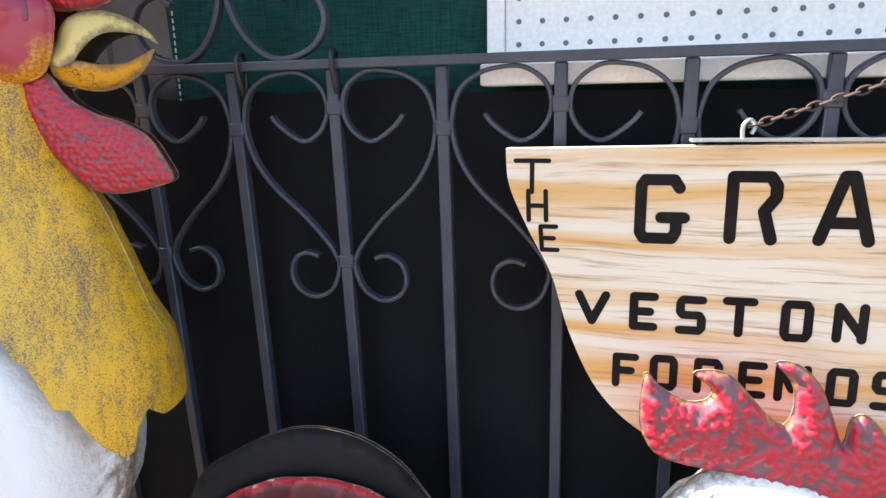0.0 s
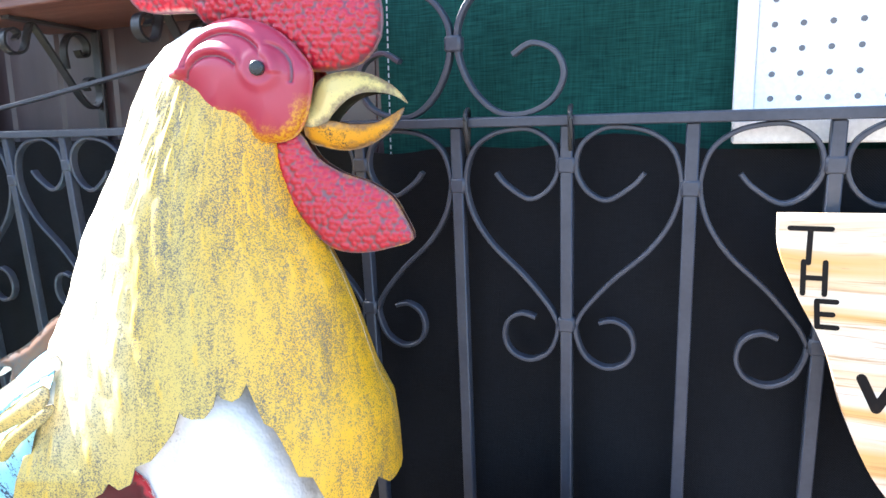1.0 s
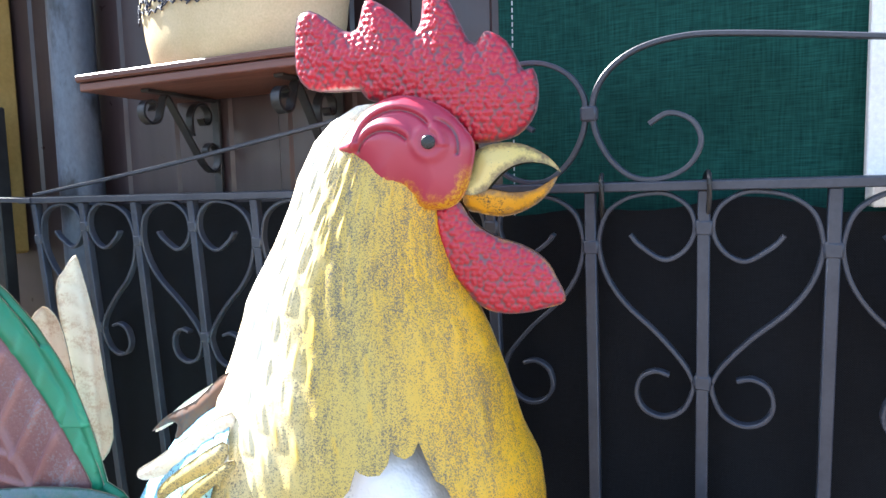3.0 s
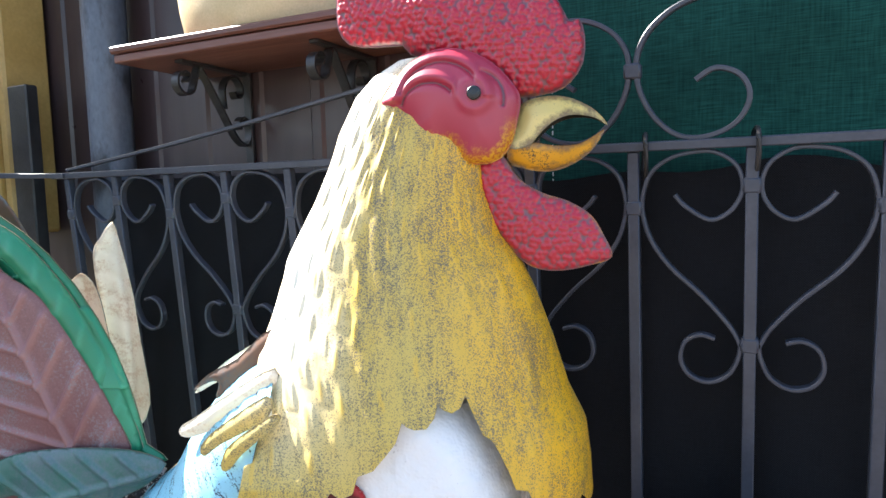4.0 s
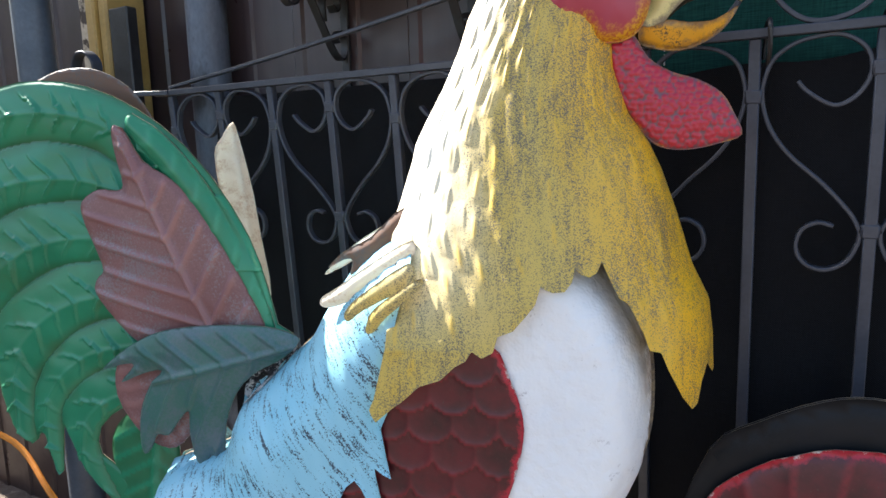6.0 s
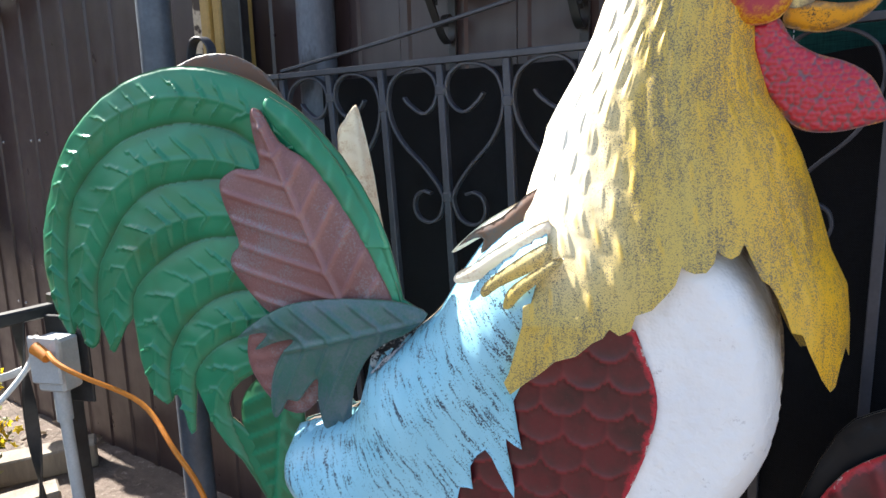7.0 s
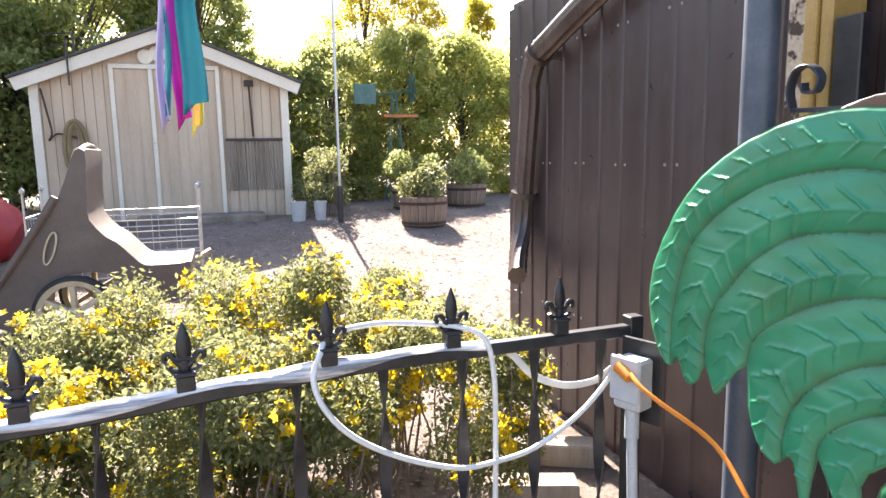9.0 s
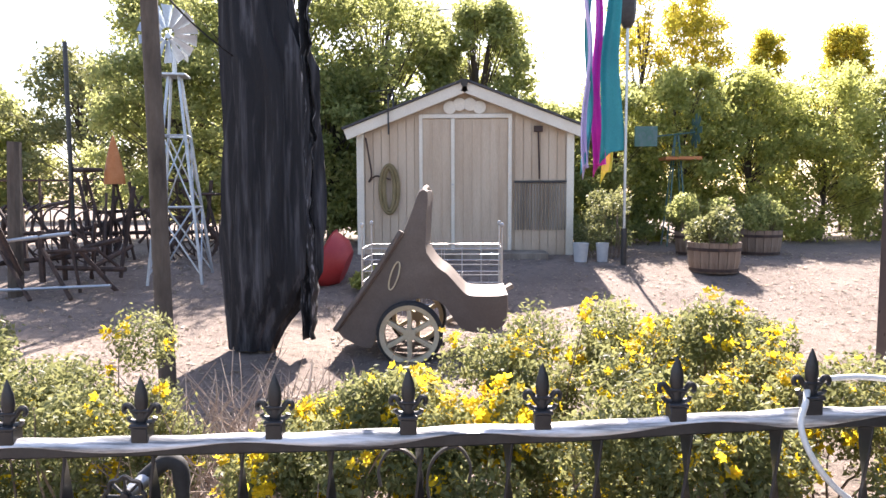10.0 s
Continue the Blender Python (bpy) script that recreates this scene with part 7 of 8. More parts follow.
def wire_pen():
    pen = thing("wire_pen", "low pale wire panel pen in the yard", "pen", (-6.6, -2.1, ground_height(-6.6, -2.1)))
    corners = [(-0.35, -0.62), (0.25, -0.62), (0.25, 0.68), (-0.35, 0.68)]
    for i in range(4):
        (ax, ay), (bx, by) = corners[i], corners[(i + 1) % 4]
        for k in range(6):
            z = 0.10 + 0.105 * k
            bm = bmesh.new()
            rod(bm, (ax, ay, z), (bx, by, z), 0.006, 5)
            part("wire", bm, M["zinc"], pen)
        for k in range(1, 7):
            t = k / 7
            bm = bmesh.new()
            rod(bm, (ax + (bx - ax) * t, ay + (by - ay) * t, 0.0), (ax + (bx - ax) * t, ay + (by - ay) * t, 0.64), 0.003, 5)
            part("wire", bm, M["zinc"], pen)
    for x, y in corners:
        bm = bmesh.new()
        rod(bm, (x, y, -0.02), (x, y, 0.82), 0.009, 6)
        lathe(bm, [(0.008, 0.815), (0.02, 0.83), (0.02, 0.85), (0.008, 0.865)], 8, m=Matrix.Translation((x, y, 0)))
        part("stake", bm, M["zinc"], pen)
    plank = bmesh.new()
    box(plank, (-0.06, -0.34, 0), (0.06, 0.34, 0.035), 0.004)
    solid("plank", plank, M["old_wood"], "pale weathered plank leaning on the pen", "plank", at=pose(-6.2, -1.62, ground_height(-6.2, -1.6) + 0.17, 28, 0, 8))
    red = thing("red_tub", "dark red plastic barrow tub tipped on the ground", "tub", (-7.6, -3.1, ground_height(-7.6, -3.1)))
    bm = bmesh.new()
    prof = [(0.02, 0.0), (0.20, 0.01), (0.30, 0.10), (0.34, 0.26), (0.36, 0.27), (0.34, 0.28), (0.28, 0.11), (0.19, 0.03), (0.02, 0.02)]
    lathe(bm, prof, 24, m=Matrix.Translation((0, 0, 0.16)) @ Matrix.Rotation(radians(68), 4, "X"))
    part("tub", bm, M["red_plastic"], red)


wire_pen()


def barrel(at, r, h, seed):
    b = thing("half_barrel", "weathered oak half barrel planter with iron hoops", "planter", (*at, ground_height(*at) - 0.01), group="half barrel planters")
    n = 18
    prof = [(0.88, 0.0), (0.95, h * 0.35), (1.0, h)]
    bm = bmesh.new()
    v = []
    a0, a1 = -math.pi / n + 0.012, math.pi / n - 0.012
    for rr, z in prof:
        v.append([bm.verts.new((r * rr * k * math.cos(a), r * rr * k * math.sin(a), z)) for k, a in ((1, a0), (1, a1), (0.9, a1), (0.9, a0))])
    for p, q in zip(v, v[1:]):
        for j in range(4):
            bm.faces.new((p[j], p[(j + 1) % 4], q[(j + 1) % 4], q[j]))
    bm.faces.new(v[0][::-1]), bm.faces.new(v[-1])
    stave = mesh_of("stave", bm, M["barrel_wood"])
    for i in range(n):
        ob = new("stave", stave)
        ob.parent = b
        ob.matrix_basis = pose(0, 0, 0, 0, 0, 360 * i / n)
    for z in (0.10, 0.78):
        k = float(np.interp(z * h, [p[1] for p in prof], [p[0] for p in prof])) * r
        bm = bmesh.new()
        lathe(bm, [(k - 0.004, z * h - 0.018), (k + 0.006, z * h - 0.018), (k + 0.008, z * h + 0.018), (k - 0.002, z * h + 0.018)], 36, ring=True)
        part("hoop", bm, M["rusty"], b)
    bm = bmesh.new()
    lathe(bm, [(r * 0.86, h * 0.80), (r * 0.86, h * 0.84), (0.02, h * 0.88)], 24)
    part("soil", bm, M["rusty"], b, "dark potting soil")
    rnd = random.Random(seed)
    blobs = [(rnd.uniform(-0.28, 0.28), rnd.uniform(-0.28, 0.28), 0.10 + rnd.uniform(0, 0.34), 0.16, 0.16, 0.13) for _ in range(9)]
    shrub("potted_shrub", "leafy green shrub growing in the half barrel", (*at, ground_height(*at) + h * 0.84), blobs, 2600, 0.028, seed, leaf="leaf" if seed % 2 else "leaf_dark", twigs=18, group="potted shrubs")


barrel((-8.1, 1.15), 0.30, 0.35, 201)
barrel((-9.4, 2.22), 0.30, 0.34, 202)
barrel((-9.3, 1.35), 0.28, 0.32, 204)


def yard_lamp():
    lamp = thing("pole_lamp", "black lantern on a thin grey pole in the yard", "lamp", (-8.4, 0.17, ground_height(-8.4, 0.17) - 0.01))
    bm = bmesh.new()
    rod(bm, (0, 0, 0), (0, 0, 2.95), 0.018, 8)
    part("pole", bm, M["zinc"], lamp)
    bm = bmesh.new()
    rod(bm, (0, 0, 0), (0, 0, 0.46), 0.035, 10)
    part("sleeve", bm, M["black_iron"], lamp)
    bm = bmesh.new()
    lathe(bm, [(0.05, 2.86), (0.07, 2.90), (0.085, 2.93), (0.10, 3.18), (0.06, 3.22), (0.02, 3.24)], 10)
    part("lantern", bm, M["black_iron"], lamp)
    for y, r in ((-0.12, 0.10), (0.15, 0.08)):
        pot = bmesh.new()
        lathe(pot, [(r * 0.8, 0), (r, 0.22), (r * 1.05, 0.24), (r * 0.9, 0.235), (r * 0.7, 0.05)], 16)
        solid("flower_pot", pot, M["grey_plastic"], "small grey flower pot beside the shed", "pot", "grey pots", at=pose(-8.6, y - 0.2, ground_height(-8.6, y) - 0.005))
    rnd = random.Random(5)
    blobs = [(rnd.uniform(-0.3, 0.3), rnd.uniform(-0.25, 0.25), 0.2 + rnd.uniform(0, 0.6), 0.17, 0.17, 0.15) for _ in range(10)]
    shrub("silver_shrub", "silvery green bush beside the shed corner", (-9.0, 0.05, ground_height(-9, 0) - 0.01), blobs, 4000, 0.022, 210, leaf="leaf", twigs=20)


yard_lamp()


def small_windmill():
    w = thing("windmill_ornament", "teal and orange toy windmill standing in the hedge", "ornament", (-10.9, 1.55, ground_height(-10.9, 1.55)))
    for a, b in ((-0.16, -0.16), (0.16, -0.16), (0.16, 0.16), (-0.16, 0.16)):
        bm = bmesh.new()
        rod(bm, (a, b, 0), (a * 0.15, b * 0.15, 1.75), 0.012, 6)
        part("leg", bm, M["green_dark"], w)
    bm = bmesh.new()
    box(bm, (-0.20, -0.22, 1.36), (0.20, 0.34, 1.41), 0.005)
    part("deck", bm, M["orange"], w)
    bm = bmesh.new()
    box(bm, (-0.012, -0.66, 1.58), (0.012, -0.30, 1.90), 0.004)
    part("tail_vane", bm, M["green_dark"], w)
    bm = bmesh.new()
    rod(bm, (0, -0.32, 1.74), (0, 0.30, 1.80), 0.012, 6)
    part("shaft", bm, M["green_dark"], w)
    for k in range(8):
        a = 2 * math.pi * k / 8
        bm = bmesh.new()
        box(bm, (-0.004, -0.05, 0.06), (0.004, 0.05, 0.27), 0.003, Matrix.Translation((0, 0.30, 1.82)) @ Matrix.Rotation(radians(90), 4, "Z") @ Matrix.Rotation(a, 4, "X"))
        part("blade", bm, M["green_dark"], w)


small_windmill()


def windsock():
    """Long ribbon streamers hung from an overhead wire."""
    wire = bmesh.new()
    tube(wire, [(-2.0, 0.5, 1.95), (-2.35, -1.3, 1.93), (-4.2, -3.58, 2.4)], 0.003, 5, steps=10)
    solid("overhead_wire", wire, M["black_iron"], "thin dark wire strung above the shrubs", "wire")
    sock = thing("windsock", "hanging streamers of teal, magenta, lilac and yellow cloth", "windsock", (-2.38, -1.31, 1.92))
    for name, mat, y0, w, bottom, dx, seed in (("ribbon", "lilac_cloth", -0.050, 0.022, -0.86, 0.03, 1), ("ribbon", "pink_cloth", -0.012, 0.040, -0.85, 0.0, 2), ("ribbon", "teal_cloth", 0.026, 0.070, -0.81, 0.02, 3), ("ribbon", "yellow_cloth", 0.030, 0.030, -0.87, -0.045, 4), ("ribbon", "teal_cloth", -0.040, 0.020, -0.845, 0.012, 5)):
        bm = bmesh.new()
        rows = []
        for i in range(31):
            z = bottom * i / 30
            sway = 0.006 * math.sin(i * 0.4 + seed) + 0.010 * noise.noise(Vector((seed, z * 3, 0)))
            spread = w * (0.35 + 0.65 * (i / 30))
            row = []
            for j in range(7):
                u = j / 6 - 0.5
                zz = z - (0.03 * abs(u) if i == 30 else 0) + (0.04 * (0.5 + u) if i == 30 else 0)
                row.append(bm.verts.new((dx + 0.012 * math.sin(u * 5 + seed + i * 0.1), y0 + sway + u * spread, zz)))
            rows.append(row)
        for a, b in zip(rows, rows[1:]):
            for j in range(6):
                bm.faces.new((a[j], a[j + 1], b[j + 1], b[j]))
        ob = part(name, bm, M[mat], sock, mat.replace("_cloth", "").replace("pink", "magenta") + " cloth streamer", smooth=60)
        s = ob.modifiers.new("thick", "SOLIDIFY")
        s.thickness = 0.001
    bm = bmesh.new()
    rod(bm, (0, -0.06, 0.004), (0, 0.06, 0.004), 0.005, 6)
    part("spreader", bm, M["black_iron"], sock)


windsock()


# ---- tall things in the yard ----
def shade_roll():
    """Black shade netting gathered round a post, hanging in long folds to the ground."""
    roll = thing("shade_netting", "black shade netting gathered in long folds round a post", "netting", (-5.2, -3.2, GZ))
    bm = bmesh.new()
    rows = []
    for i in range(41):
        k = i / 40
        z = 3.0 * k + 0.02
        rx = float(np.interp(k, [0, 0.06, 0.12, 0.2, 0.3, 0.7, 0.83, 1], [0.17, 0.21, 0.28, 0.34, 0.35, 0.33, 0.26, 0.22]))
        cy = float(np.interp(k, [0, 0.06, 0.12, 0.2, 0.6, 0.7, 0.83, 1], [-0.18, -0.14, -0.07, -0.01, 0.01, 0.01, -0.07, -0.12]))
        row = []
        for j in range(96):
            a = 2 * math.pi * j / 96
            fold = 1 + 0.05 * math.sin(23 * a + 5 * noise.noise(Vector((k * 4, 2, 0)))) + 0.10 * math.sin(9 * a + 2 * noise.noise(Vector((k * 3, 0, 0)))) + 0.10 * noise.noise(Vector((math.cos(a) * 2.5, math.sin(a) * 2.5, k * 2.5)))
            row.append(bm.verts.new((0.6 * rx * fold * math.cos(a), cy + rx * fold * math.sin(a), z)))
        rows.append(row)
    for a, b in zip(rows, rows[1:]):
        for j in range(96):
            bm.faces.new((a[j], a[(j + 1) % 96], b[(j + 1) % 96], b[j]))
    bm.faces.new(rows[0][::-1]), bm.faces.new(rows[-1])
    part("netting", bm, M["black_cloth"], roll, smooth=60)
    bm = bmesh.new()
    rows = []
    for i in range(71):
        z = 0.12 + 2.9 * i / 70
        reach = 0.10 + 0.05 * noise.noise(Vector((0, 3, z * 1.4))) + 0.05 * noise.noise(Vector((0, 7, z * 9)))
        rows.append([bm.verts.new((0.10 + 0.05 * math.sin(j * 1.1 + 2 * z) + 0.03 * noise.noise(Vector((j * 0.6, z * 4, 0))), 0.24 + reach * j / 9, z)) for j in range(10)])
    for a, b in zip(rows, rows[1:]):
        for j in range(9):
            bm.faces.new((a[j], a[j + 1], b[j + 1], b[j]))
    fringe = part("loose_edge", bm, M["frayed"], roll, "ragged silvery edge of the netting", smooth=60)
    hem = fringe.modifiers.new("thick", "SOLIDIFY")
    hem.thickness = 0.003
    bm = bmesh.new()
    rod(bm, (0, -0.05, -0.02), (0, -0.05, 3.1), 0.05, 10)
    part("post", bm, M["bark"], roll)
    post = bmesh.new()
    tube(post, [(-4.2, -3.57, GZ - 0.01), (-4.2, -3.585, 0.6), (-4.2, -3.59, 1.4), (-4.2, -3.605, 2.45)], 0.052, 12, scale=lambda t: 1 - 0.06 * t)
    solid("wooden_pole", post, M["bark"], "dark rough wooden pole standing in the gravel", "pole", smooth=50)


shade_roll()


def yard_windmill():
    x, y = -7.65, -5.03
    w = thing("yard_windmill", "galvanised ornamental farm windmill on a braced lattice tower", "windmill", (x, y, ground_height(x, y)), 10)
    H, b, t = 2.30, 0.29, 0.055
    c = [(-1, -1), (1, -1), (1, 1), (-1, 1)]
    for sx, sy in c:
        bm = bmesh.new()
        rod(bm, (sx * b, sy * b, -0.02), (sx * t, sy * t, H), 0.017, 6)
        part("leg", bm, M["windmill"], w)
    levels = [0.08, 0.84, 1.64]
    for z0, z1 in zip(levels, levels[1:]):
        r0, r1 = b + (t - b) * z0 / H, b + (t - b) * z1 / H
        for i in range(4):
            (ax, ay), (bx, by) = c[i], c[(i + 1) % 4]
            bm = bmesh.new()
            rod(bm, (ax * r0, ay * r0, z0), (bx * r1, by * r1, z1), 0.010, 5)
            rod(bm, (bx * r0, by * r0, z0), (ax * r1, ay * r1, z1), 0.010, 5)
            part("brace", bm, M["windmill"], w)
            bm = bmesh.new()
            rod(bm, (ax * r1, ay * r1, z1), (bx * r1, by * r1, z1), 0.012, 5)
            part("girt", bm, M["windmill"], w)
    bm = bmesh.new()
    box(bm, (-0.14, -0.14, H), (0.14, 0.14, H + 0.025), 0.004)
    part("platform", bm, M["windmill"], w)
    bm = bmesh.new()
    rod(bm, (0, 0, H + 0.03), (0, 0, H + 0.40), 0.025, 8)
    rod(bm, (-0.10, 0, H + 0.40), (0.22, 0, H + 0.40), 0.03, 8)
    part("head", bm, M["windmill"], w)
    for k in range(14):
        a = 2 * math.pi * k / 14
        bm = bmesh.new()
        m = Matrix.Translation((0.22, 0, H + 0.42)) @ Matrix.Rotation(a, 4, "X") @ Matrix.Rotation(radians(28), 4, "Z")
        v = [bm.verts.new(m @ Vector(p)) for p in ((0, -0.02, 0.07), (0, 0.02, 0.07), (0.0, 0.062, 0.31), (0.0, -0.062, 0.31), (0.006, -0.02, 0.07), (0.006, 0.02, 0.07), (0.006, 0.062, 0.31), (0.006, -0.062, 0.31))]
        for q in ((0, 1, 2, 3), (7, 6, 5, 4), (0, 4, 5, 1), (1, 5, 6, 2), (2, 6, 7, 3), (3, 7, 4, 0)):
            bm.faces.new([v[i] for i in q])
        part("blade", bm, M["windmill"], w)
    bm = bmesh.new()
    box(bm, (-0.62, -0.006, H + 0.28), (-0.28, 0.006, H + 0.52), 0.004)
    rod(bm, (-0.30, 0, H + 0.40), (-0.08, 0, H + 0.40), 0.012, 6)
    part("tail", bm, M["windmill"], w)


yard_windmill()


def aerials():
    """A boom aerial on a mast behind the shed, a short vane on the gable, and a rope from the pole to the netting."""
    a = thing("aerial", "pale boom aerial on a thin mast among the trees", "aerial", (-12.6, -4.69, ground_height(-12.6, -4.69)))
    z = ground_height(-12.6, -4.69)
    for name, p, q, r in (("mast", (0, 0, 0), (0, 0, 4.32 - z), 0.025), ("boom", (0, -0.05, 4.26 - z), (0, 2.66, 4.47 - z), 0.018), ("boom", (0, -0.05, 4.24 - z), (0, 1.26, 4.16 - z), 0.016)):
        bm = bmesh.new()
        rod(bm, p, q, r, 8)
        part(name, bm, M["zinc"], a)
    v = thing("weather_vane", "short black rod with a crossbar on the shed gable", "vane", (-9.36, -2.77, 1.98))
    for name, p, q, r in (("rod", (0, 0, 0), (0, 0, 0.50), 0.012), ("crossbar", (0, -0.32, 0.475), (0, 0.03, 0.505), 0.008)):
        bm = bmesh.new()
        rod(bm, p, q, r, 6)
        part(name, bm, M["black_iron"], v)
    bm = bmesh.new()
    tube(bm, [(-4.2, -3.58, 2.28), (-4.6, -3.50, 2.12), (-5.12, -3.40, 2.00)], 0.006, 6)
    solid("rope", bm, M["black_iron"], "dark rope tied from the pole to the netting", "rope")
    shrub("leafy_plant", "bright green leafy plant beside the red tub", (-7.25, -2.84, ground_height(-7.25, -2.84)), [(0, 0, 0.10, 0.16, 0.16, 0.09), (0.02, 0.06, 0.20, 0.10, 0.10, 0.08)], 700, 0.035, 91, leaf="leaf_mid", category="plant", twigs=10)


aerials()


def old_machinery():
    """Rusty implements standing close together: a tangle of beams, levers, tines and a few spoked wheels."""
    rnd = random.Random(31)
    for i, (x, y, s) in enumerate(((-7.4, -6.5, 1.0), (-8.9, -5.2, 0.9), (-7.9, -7.4, 1.0), (-8.6, -6.9, 1.25), (-7.3, -5.9, 0.75), (-9.0, -6.0, 1.1), (-8.3, -8.2, 1.1))):
        m = thing("farm_implement", "rusty old farm implement with beams, levers and tines", "implement", (x, y, ground_height(x, y)), 70 + 25 * i, group="rusty implements")
        for a in ((-0.5 * s, 0.5 * s) if i in (1, 3) else (0.5 * s,) if i == 5 else ()):
            R = 0.27 * s
            bm = bmesh.new()
            sweep(bm, [Vector((R * math.cos(t), 0, R * math.sin(t))) for t in [2 * math.pi * k / 28 for k in range(29)]], rect_profile(0.012, 0.045), Vector((0, 1, 0)))
            wheel = part("wheel", bm, M["rusty"], m)
            wheel.location = (0, a, R)
            for k in range(8):
                t = 2 * math.pi * k / 8
                bm = bmesh.new()
                rod(bm, (0, 0, 0), (R * math.cos(t), 0, R * math.sin(t)), 0.009, 5)
                part("spoke", bm, M["rusty"], wheel)
        bars = [((0, -0.6 * s, 0.30 * s), (0, 0.6 * s, 0.30 * s), 0.030), ((0, 0, 0.30 * s), (1.1 * s, 0.1, 0.55 * s), 0.028), ((-0.3, -0.5 * s, 0.62 * s), (-0.2, 0.6 * s, 0.55 * s), 0.026)]
        for k in range(7):
            foot = (rnd.uniform(-0.5, 0.5) * s, rnd.uniform(-0.6, 0.6) * s, rnd.uniform(0.0, 0.25))
            bars.append((foot, (foot[0] + rnd.uniform(-0.5, 0.5) * s, foot[1] + rnd.uniform(-0.5, 0.5) * s, rnd.uniform(0.5, 1.05) * s), rnd.uniform(0.014, 0.034)))
        for a, b, r in bars:
            bm = bmesh.new()
            rod(bm, a, b, r, 6)
            part("beam", bm, M["rusty"], m)
        for k in range(5 if i % 2 else 0):
            bm = bmesh.new()
            y0 = (-0.5 + k / 4) * s
            tube(bm, [(-0.25, y0, 0.60 * s), (-0.45, y0, 0.48 * s), (-0.42, y0, 0.18 * s), (-0.30, y0, 0.02)], 0.012, 5, steps=4)
            part("tine", bm, M["rusty"], m)
        if i % 2:
            bm = bmesh.new()
            box(bm, (-0.05, -0.42 * s, 0.92 * s), (0.20, -0.10 * s, 0.96 * s), 0.015)
            part("seat", bm, M["rusty"], m)
            bm = bmesh.new()
            rod(bm, (0.2, -0.3 * s, 0.33 * s), (0.05, -0.25 * s, 0.925 * s), 0.016, 6)
            part("seat_post", bm, M["rusty"], m)
    frame_thing = thing("harrow_frame", "old harrow frame with a pale pipe rail and slanting dark legs", "implement", (-7.0, -6.3, ground_height(-7.0, -6.3)))
    for name, p, q, r, mat in (("rail", (0, -0.49, 0.58), (0.05, 0.42, 0.68), 0.022, "zinc"), ("leg", (0.0, -0.42, 0.58), (0.15, 0.02, -0.01), 0.022, "rusty"), ("leg", (0.0, 0.02, 0.62), (0.12, 0.44, 0.0), 0.022, "rusty"),
                               ("leg", (0.03, 0.36, 0.66), (-0.25, 0.75, 0.0), 0.024, "rusty"), ("crossbar", (0.14, -0.62, 0.08), (0.10, 0.86, 0.14), 0.018, "zinc")):
        bm = bmesh.new()
        rod(bm, p, q, r, 7)
        part(name, bm, M[mat], frame_thing)
    post = bmesh.new()
    rod(post, (-7.05, -6.57, ground_height(-7.05, -6.57) - 0.02), (-7.05, -6.50, 1.60), 0.080, 10, r2=0.070)
    solid("wooden_post", post, M["bark"], "thick dark weathered post beside the old implements", "post")
    figure = thing("painted_post_ornament", "faded orange cone-shaped ornament on a rusty stand", "ornament", (-8.6, -6.3, ground_height(-8.6, -6.3)))
    bm = bmesh.new()
    for a in range(3):
        t = 2 * math.pi * a / 3
        rod(bm, (0.2 * math.cos(t), 0.2 * math.sin(t), 0), (0, 0, 1.1), 0.018, 6)
    part("stand", bm, M["rusty"], figure)
    bm = bmesh.new()
    lathe(bm, [(0.13, 1.00), (0.12, 1.15), (0.08, 1.35), (0.03, 1.55), (0.01, 1.62)], 14)
    part("cone", bm, M["orange"], figure)
    pole = bmesh.new()
    rod(pole, (-8.4, -6.75, ground_height(-8.4, -6.75)), (-8.4, -6.75, 2.95), 0.028, 8)
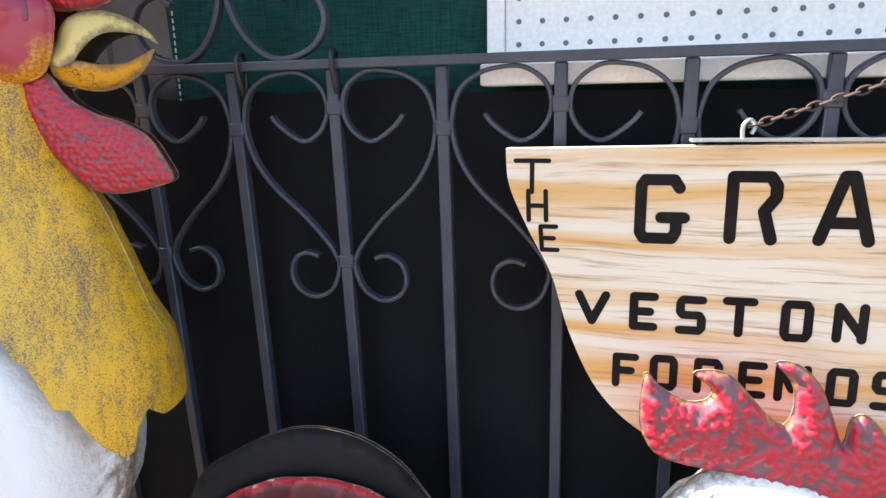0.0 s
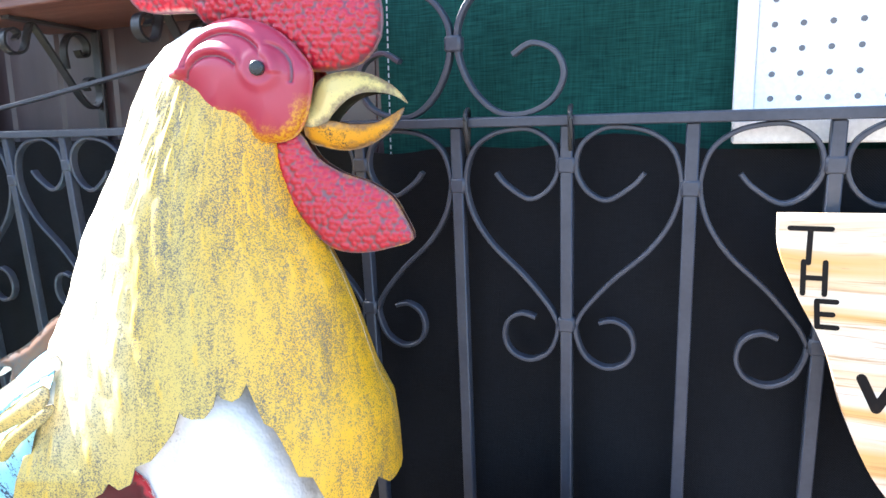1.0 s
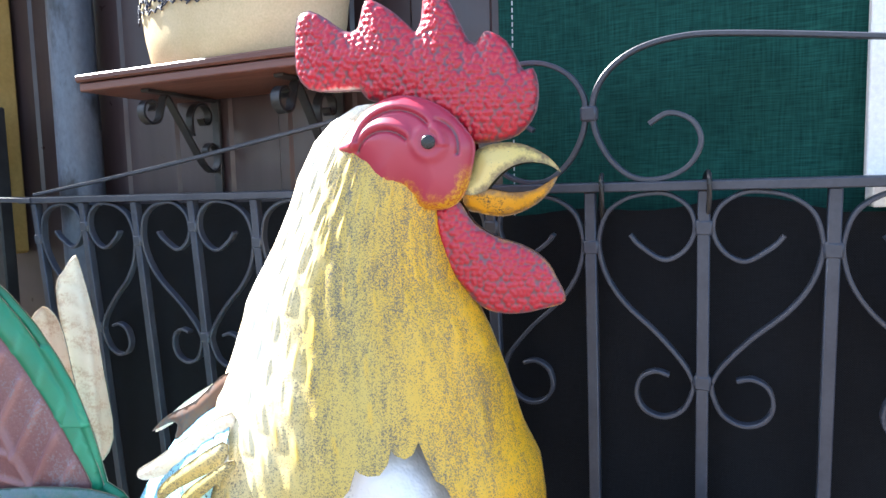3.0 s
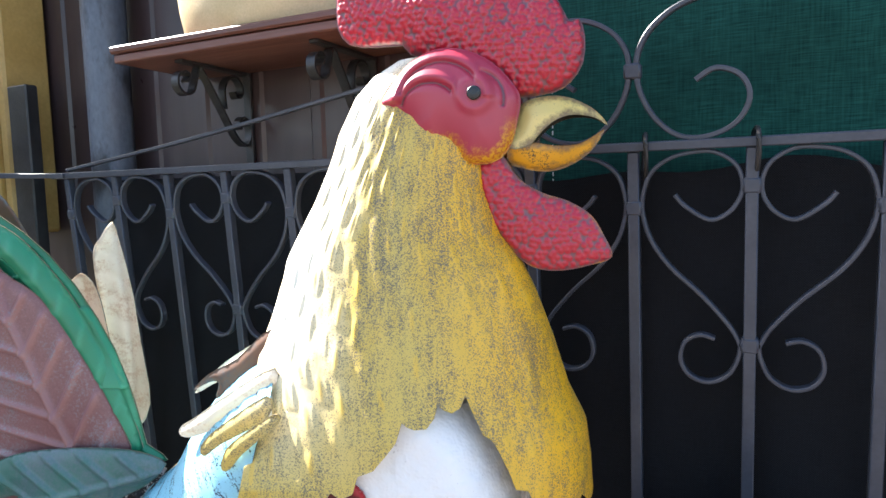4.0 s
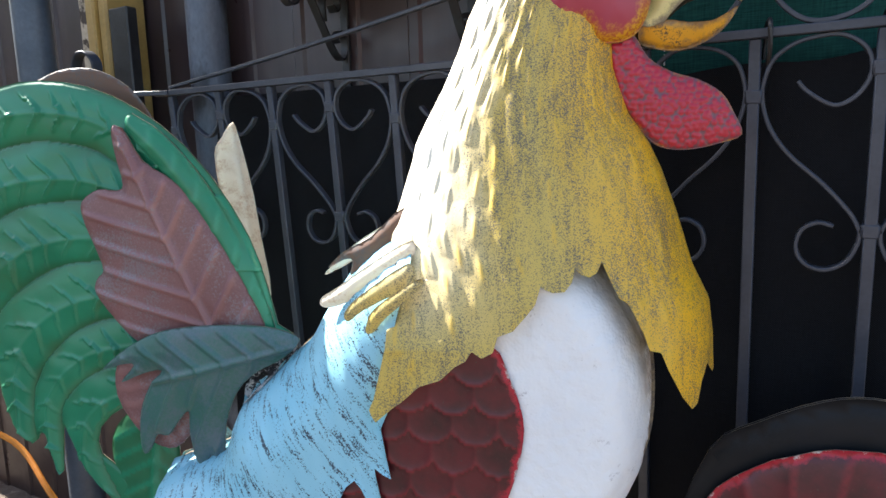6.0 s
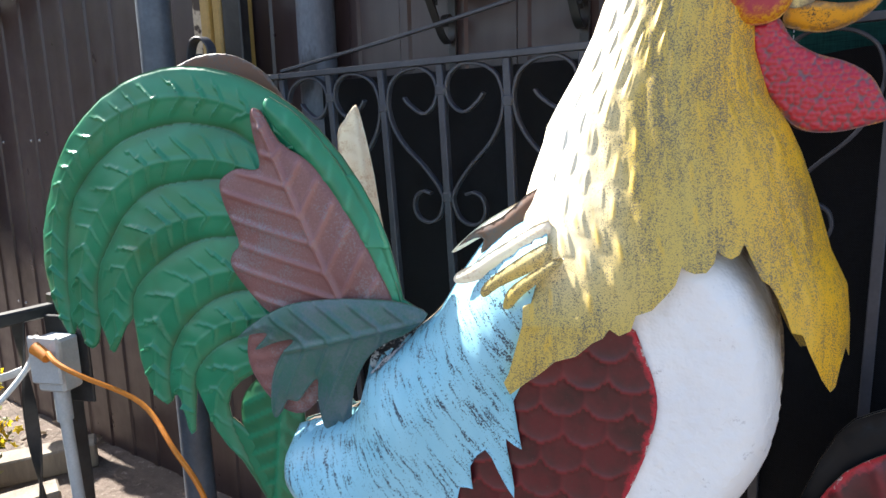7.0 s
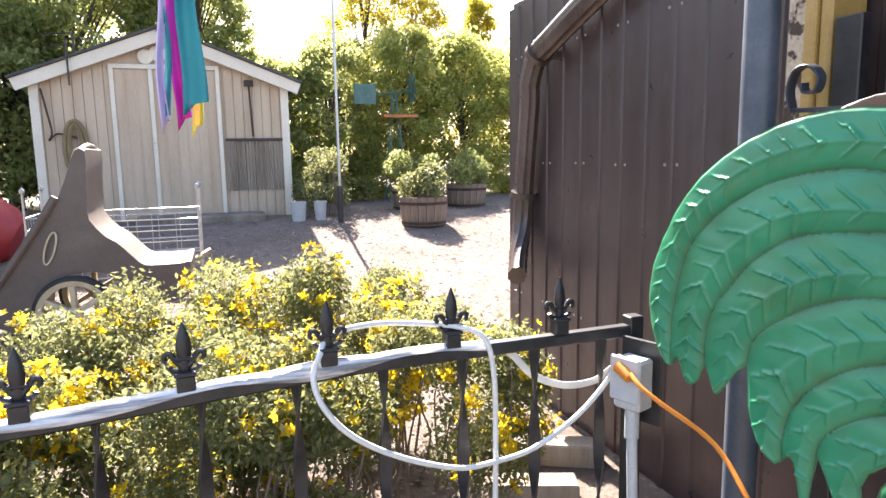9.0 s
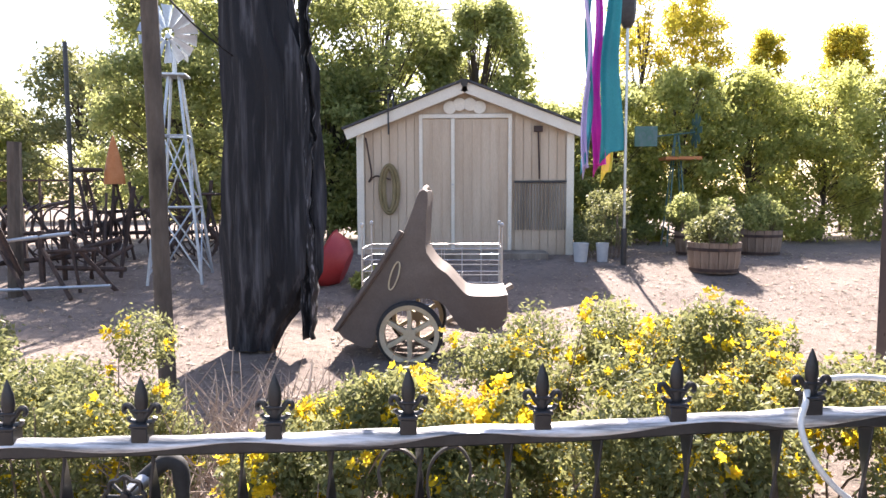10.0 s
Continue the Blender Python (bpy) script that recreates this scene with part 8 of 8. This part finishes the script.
    solid("iron_pole", pole, M["black_iron"], "thin dark iron pole behind the implements", "pole")
    fence = thing("pipe_fence", "low grey pipe fence along the far edge of the yard", "fence", (-14, -12, ground_height(-14, -12)))
    for k in range(7):
        bm = bmesh.new()
        rod(bm, (-1.2 * k * 0.1, -4 + 1.6 * k, 0), (-1.2 * k * 0.1, -4 + 1.6 * k, 1.25), 0.03, 6)
        part("post", bm, M["rusty"], fence)
    for z in (0.6, 1.2):
        bm = bmesh.new()
        rod(bm, (0, -4.2, z), (-0.75, 5.8, z), 0.025, 6)
        part("rail", bm, M["rusty"], fence)


old_machinery()


def far_car():
    car = thing("parked_car", "small white car parked far off beyond the trees", "car", (-24.0, -11.3, ground_height(-24, -11)), 20)
    bm = bmesh.new()
    prof = [(-2.0, 0.35), (-2.05, 0.75), (-1.3, 0.85), (-0.7, 1.35), (0.7, 1.38), (1.4, 0.92), (2.05, 0.85), (2.1, 0.35)]
    for y in (-0.8, 0.8):
        for p in prof:
            bm.verts.new((p[0], y * (0.86 if p[1] > 1 else 1), p[1]))
    bm.verts.ensure_lookup_table()
    n = len(prof)
    bm.faces.new(bm.verts[:n]), bm.faces.new(bm.verts[n:][::-1])
    for i in range(n):
        j = (i + 1) % n
        bm.faces.new((bm.verts[i], bm.verts[j], bm.verts[n + j], bm.verts[n + i]))
    bmesh.ops.recalc_face_normals(bm, faces=bm.faces)
    bmesh.ops.bevel(bm, geom=list(bm.edges), offset=0.06, segments=2, affect="EDGES")
    part("body", bm, M["white_paint"], car)
    bm = bmesh.new()
    box(bm, (-0.75, -0.76, 0.95), (0.85, 0.76, 1.30), 0.05)
    part("window", bm, M["eye"], car, "dark glass band")
    for x in (-1.25, 1.3):
        for y in (-0.78, 0.78):
            bm = bmesh.new()
            lathe(bm, [(0.31, -0.1), (0.33, 0.0), (0.31, 0.1)], 20, m=Matrix.Translation((x, y, 0.32)) @ Matrix.Rotation(radians(90), 4, "X"))
            part("wheel", bm, M["rubber"], car)


far_car()
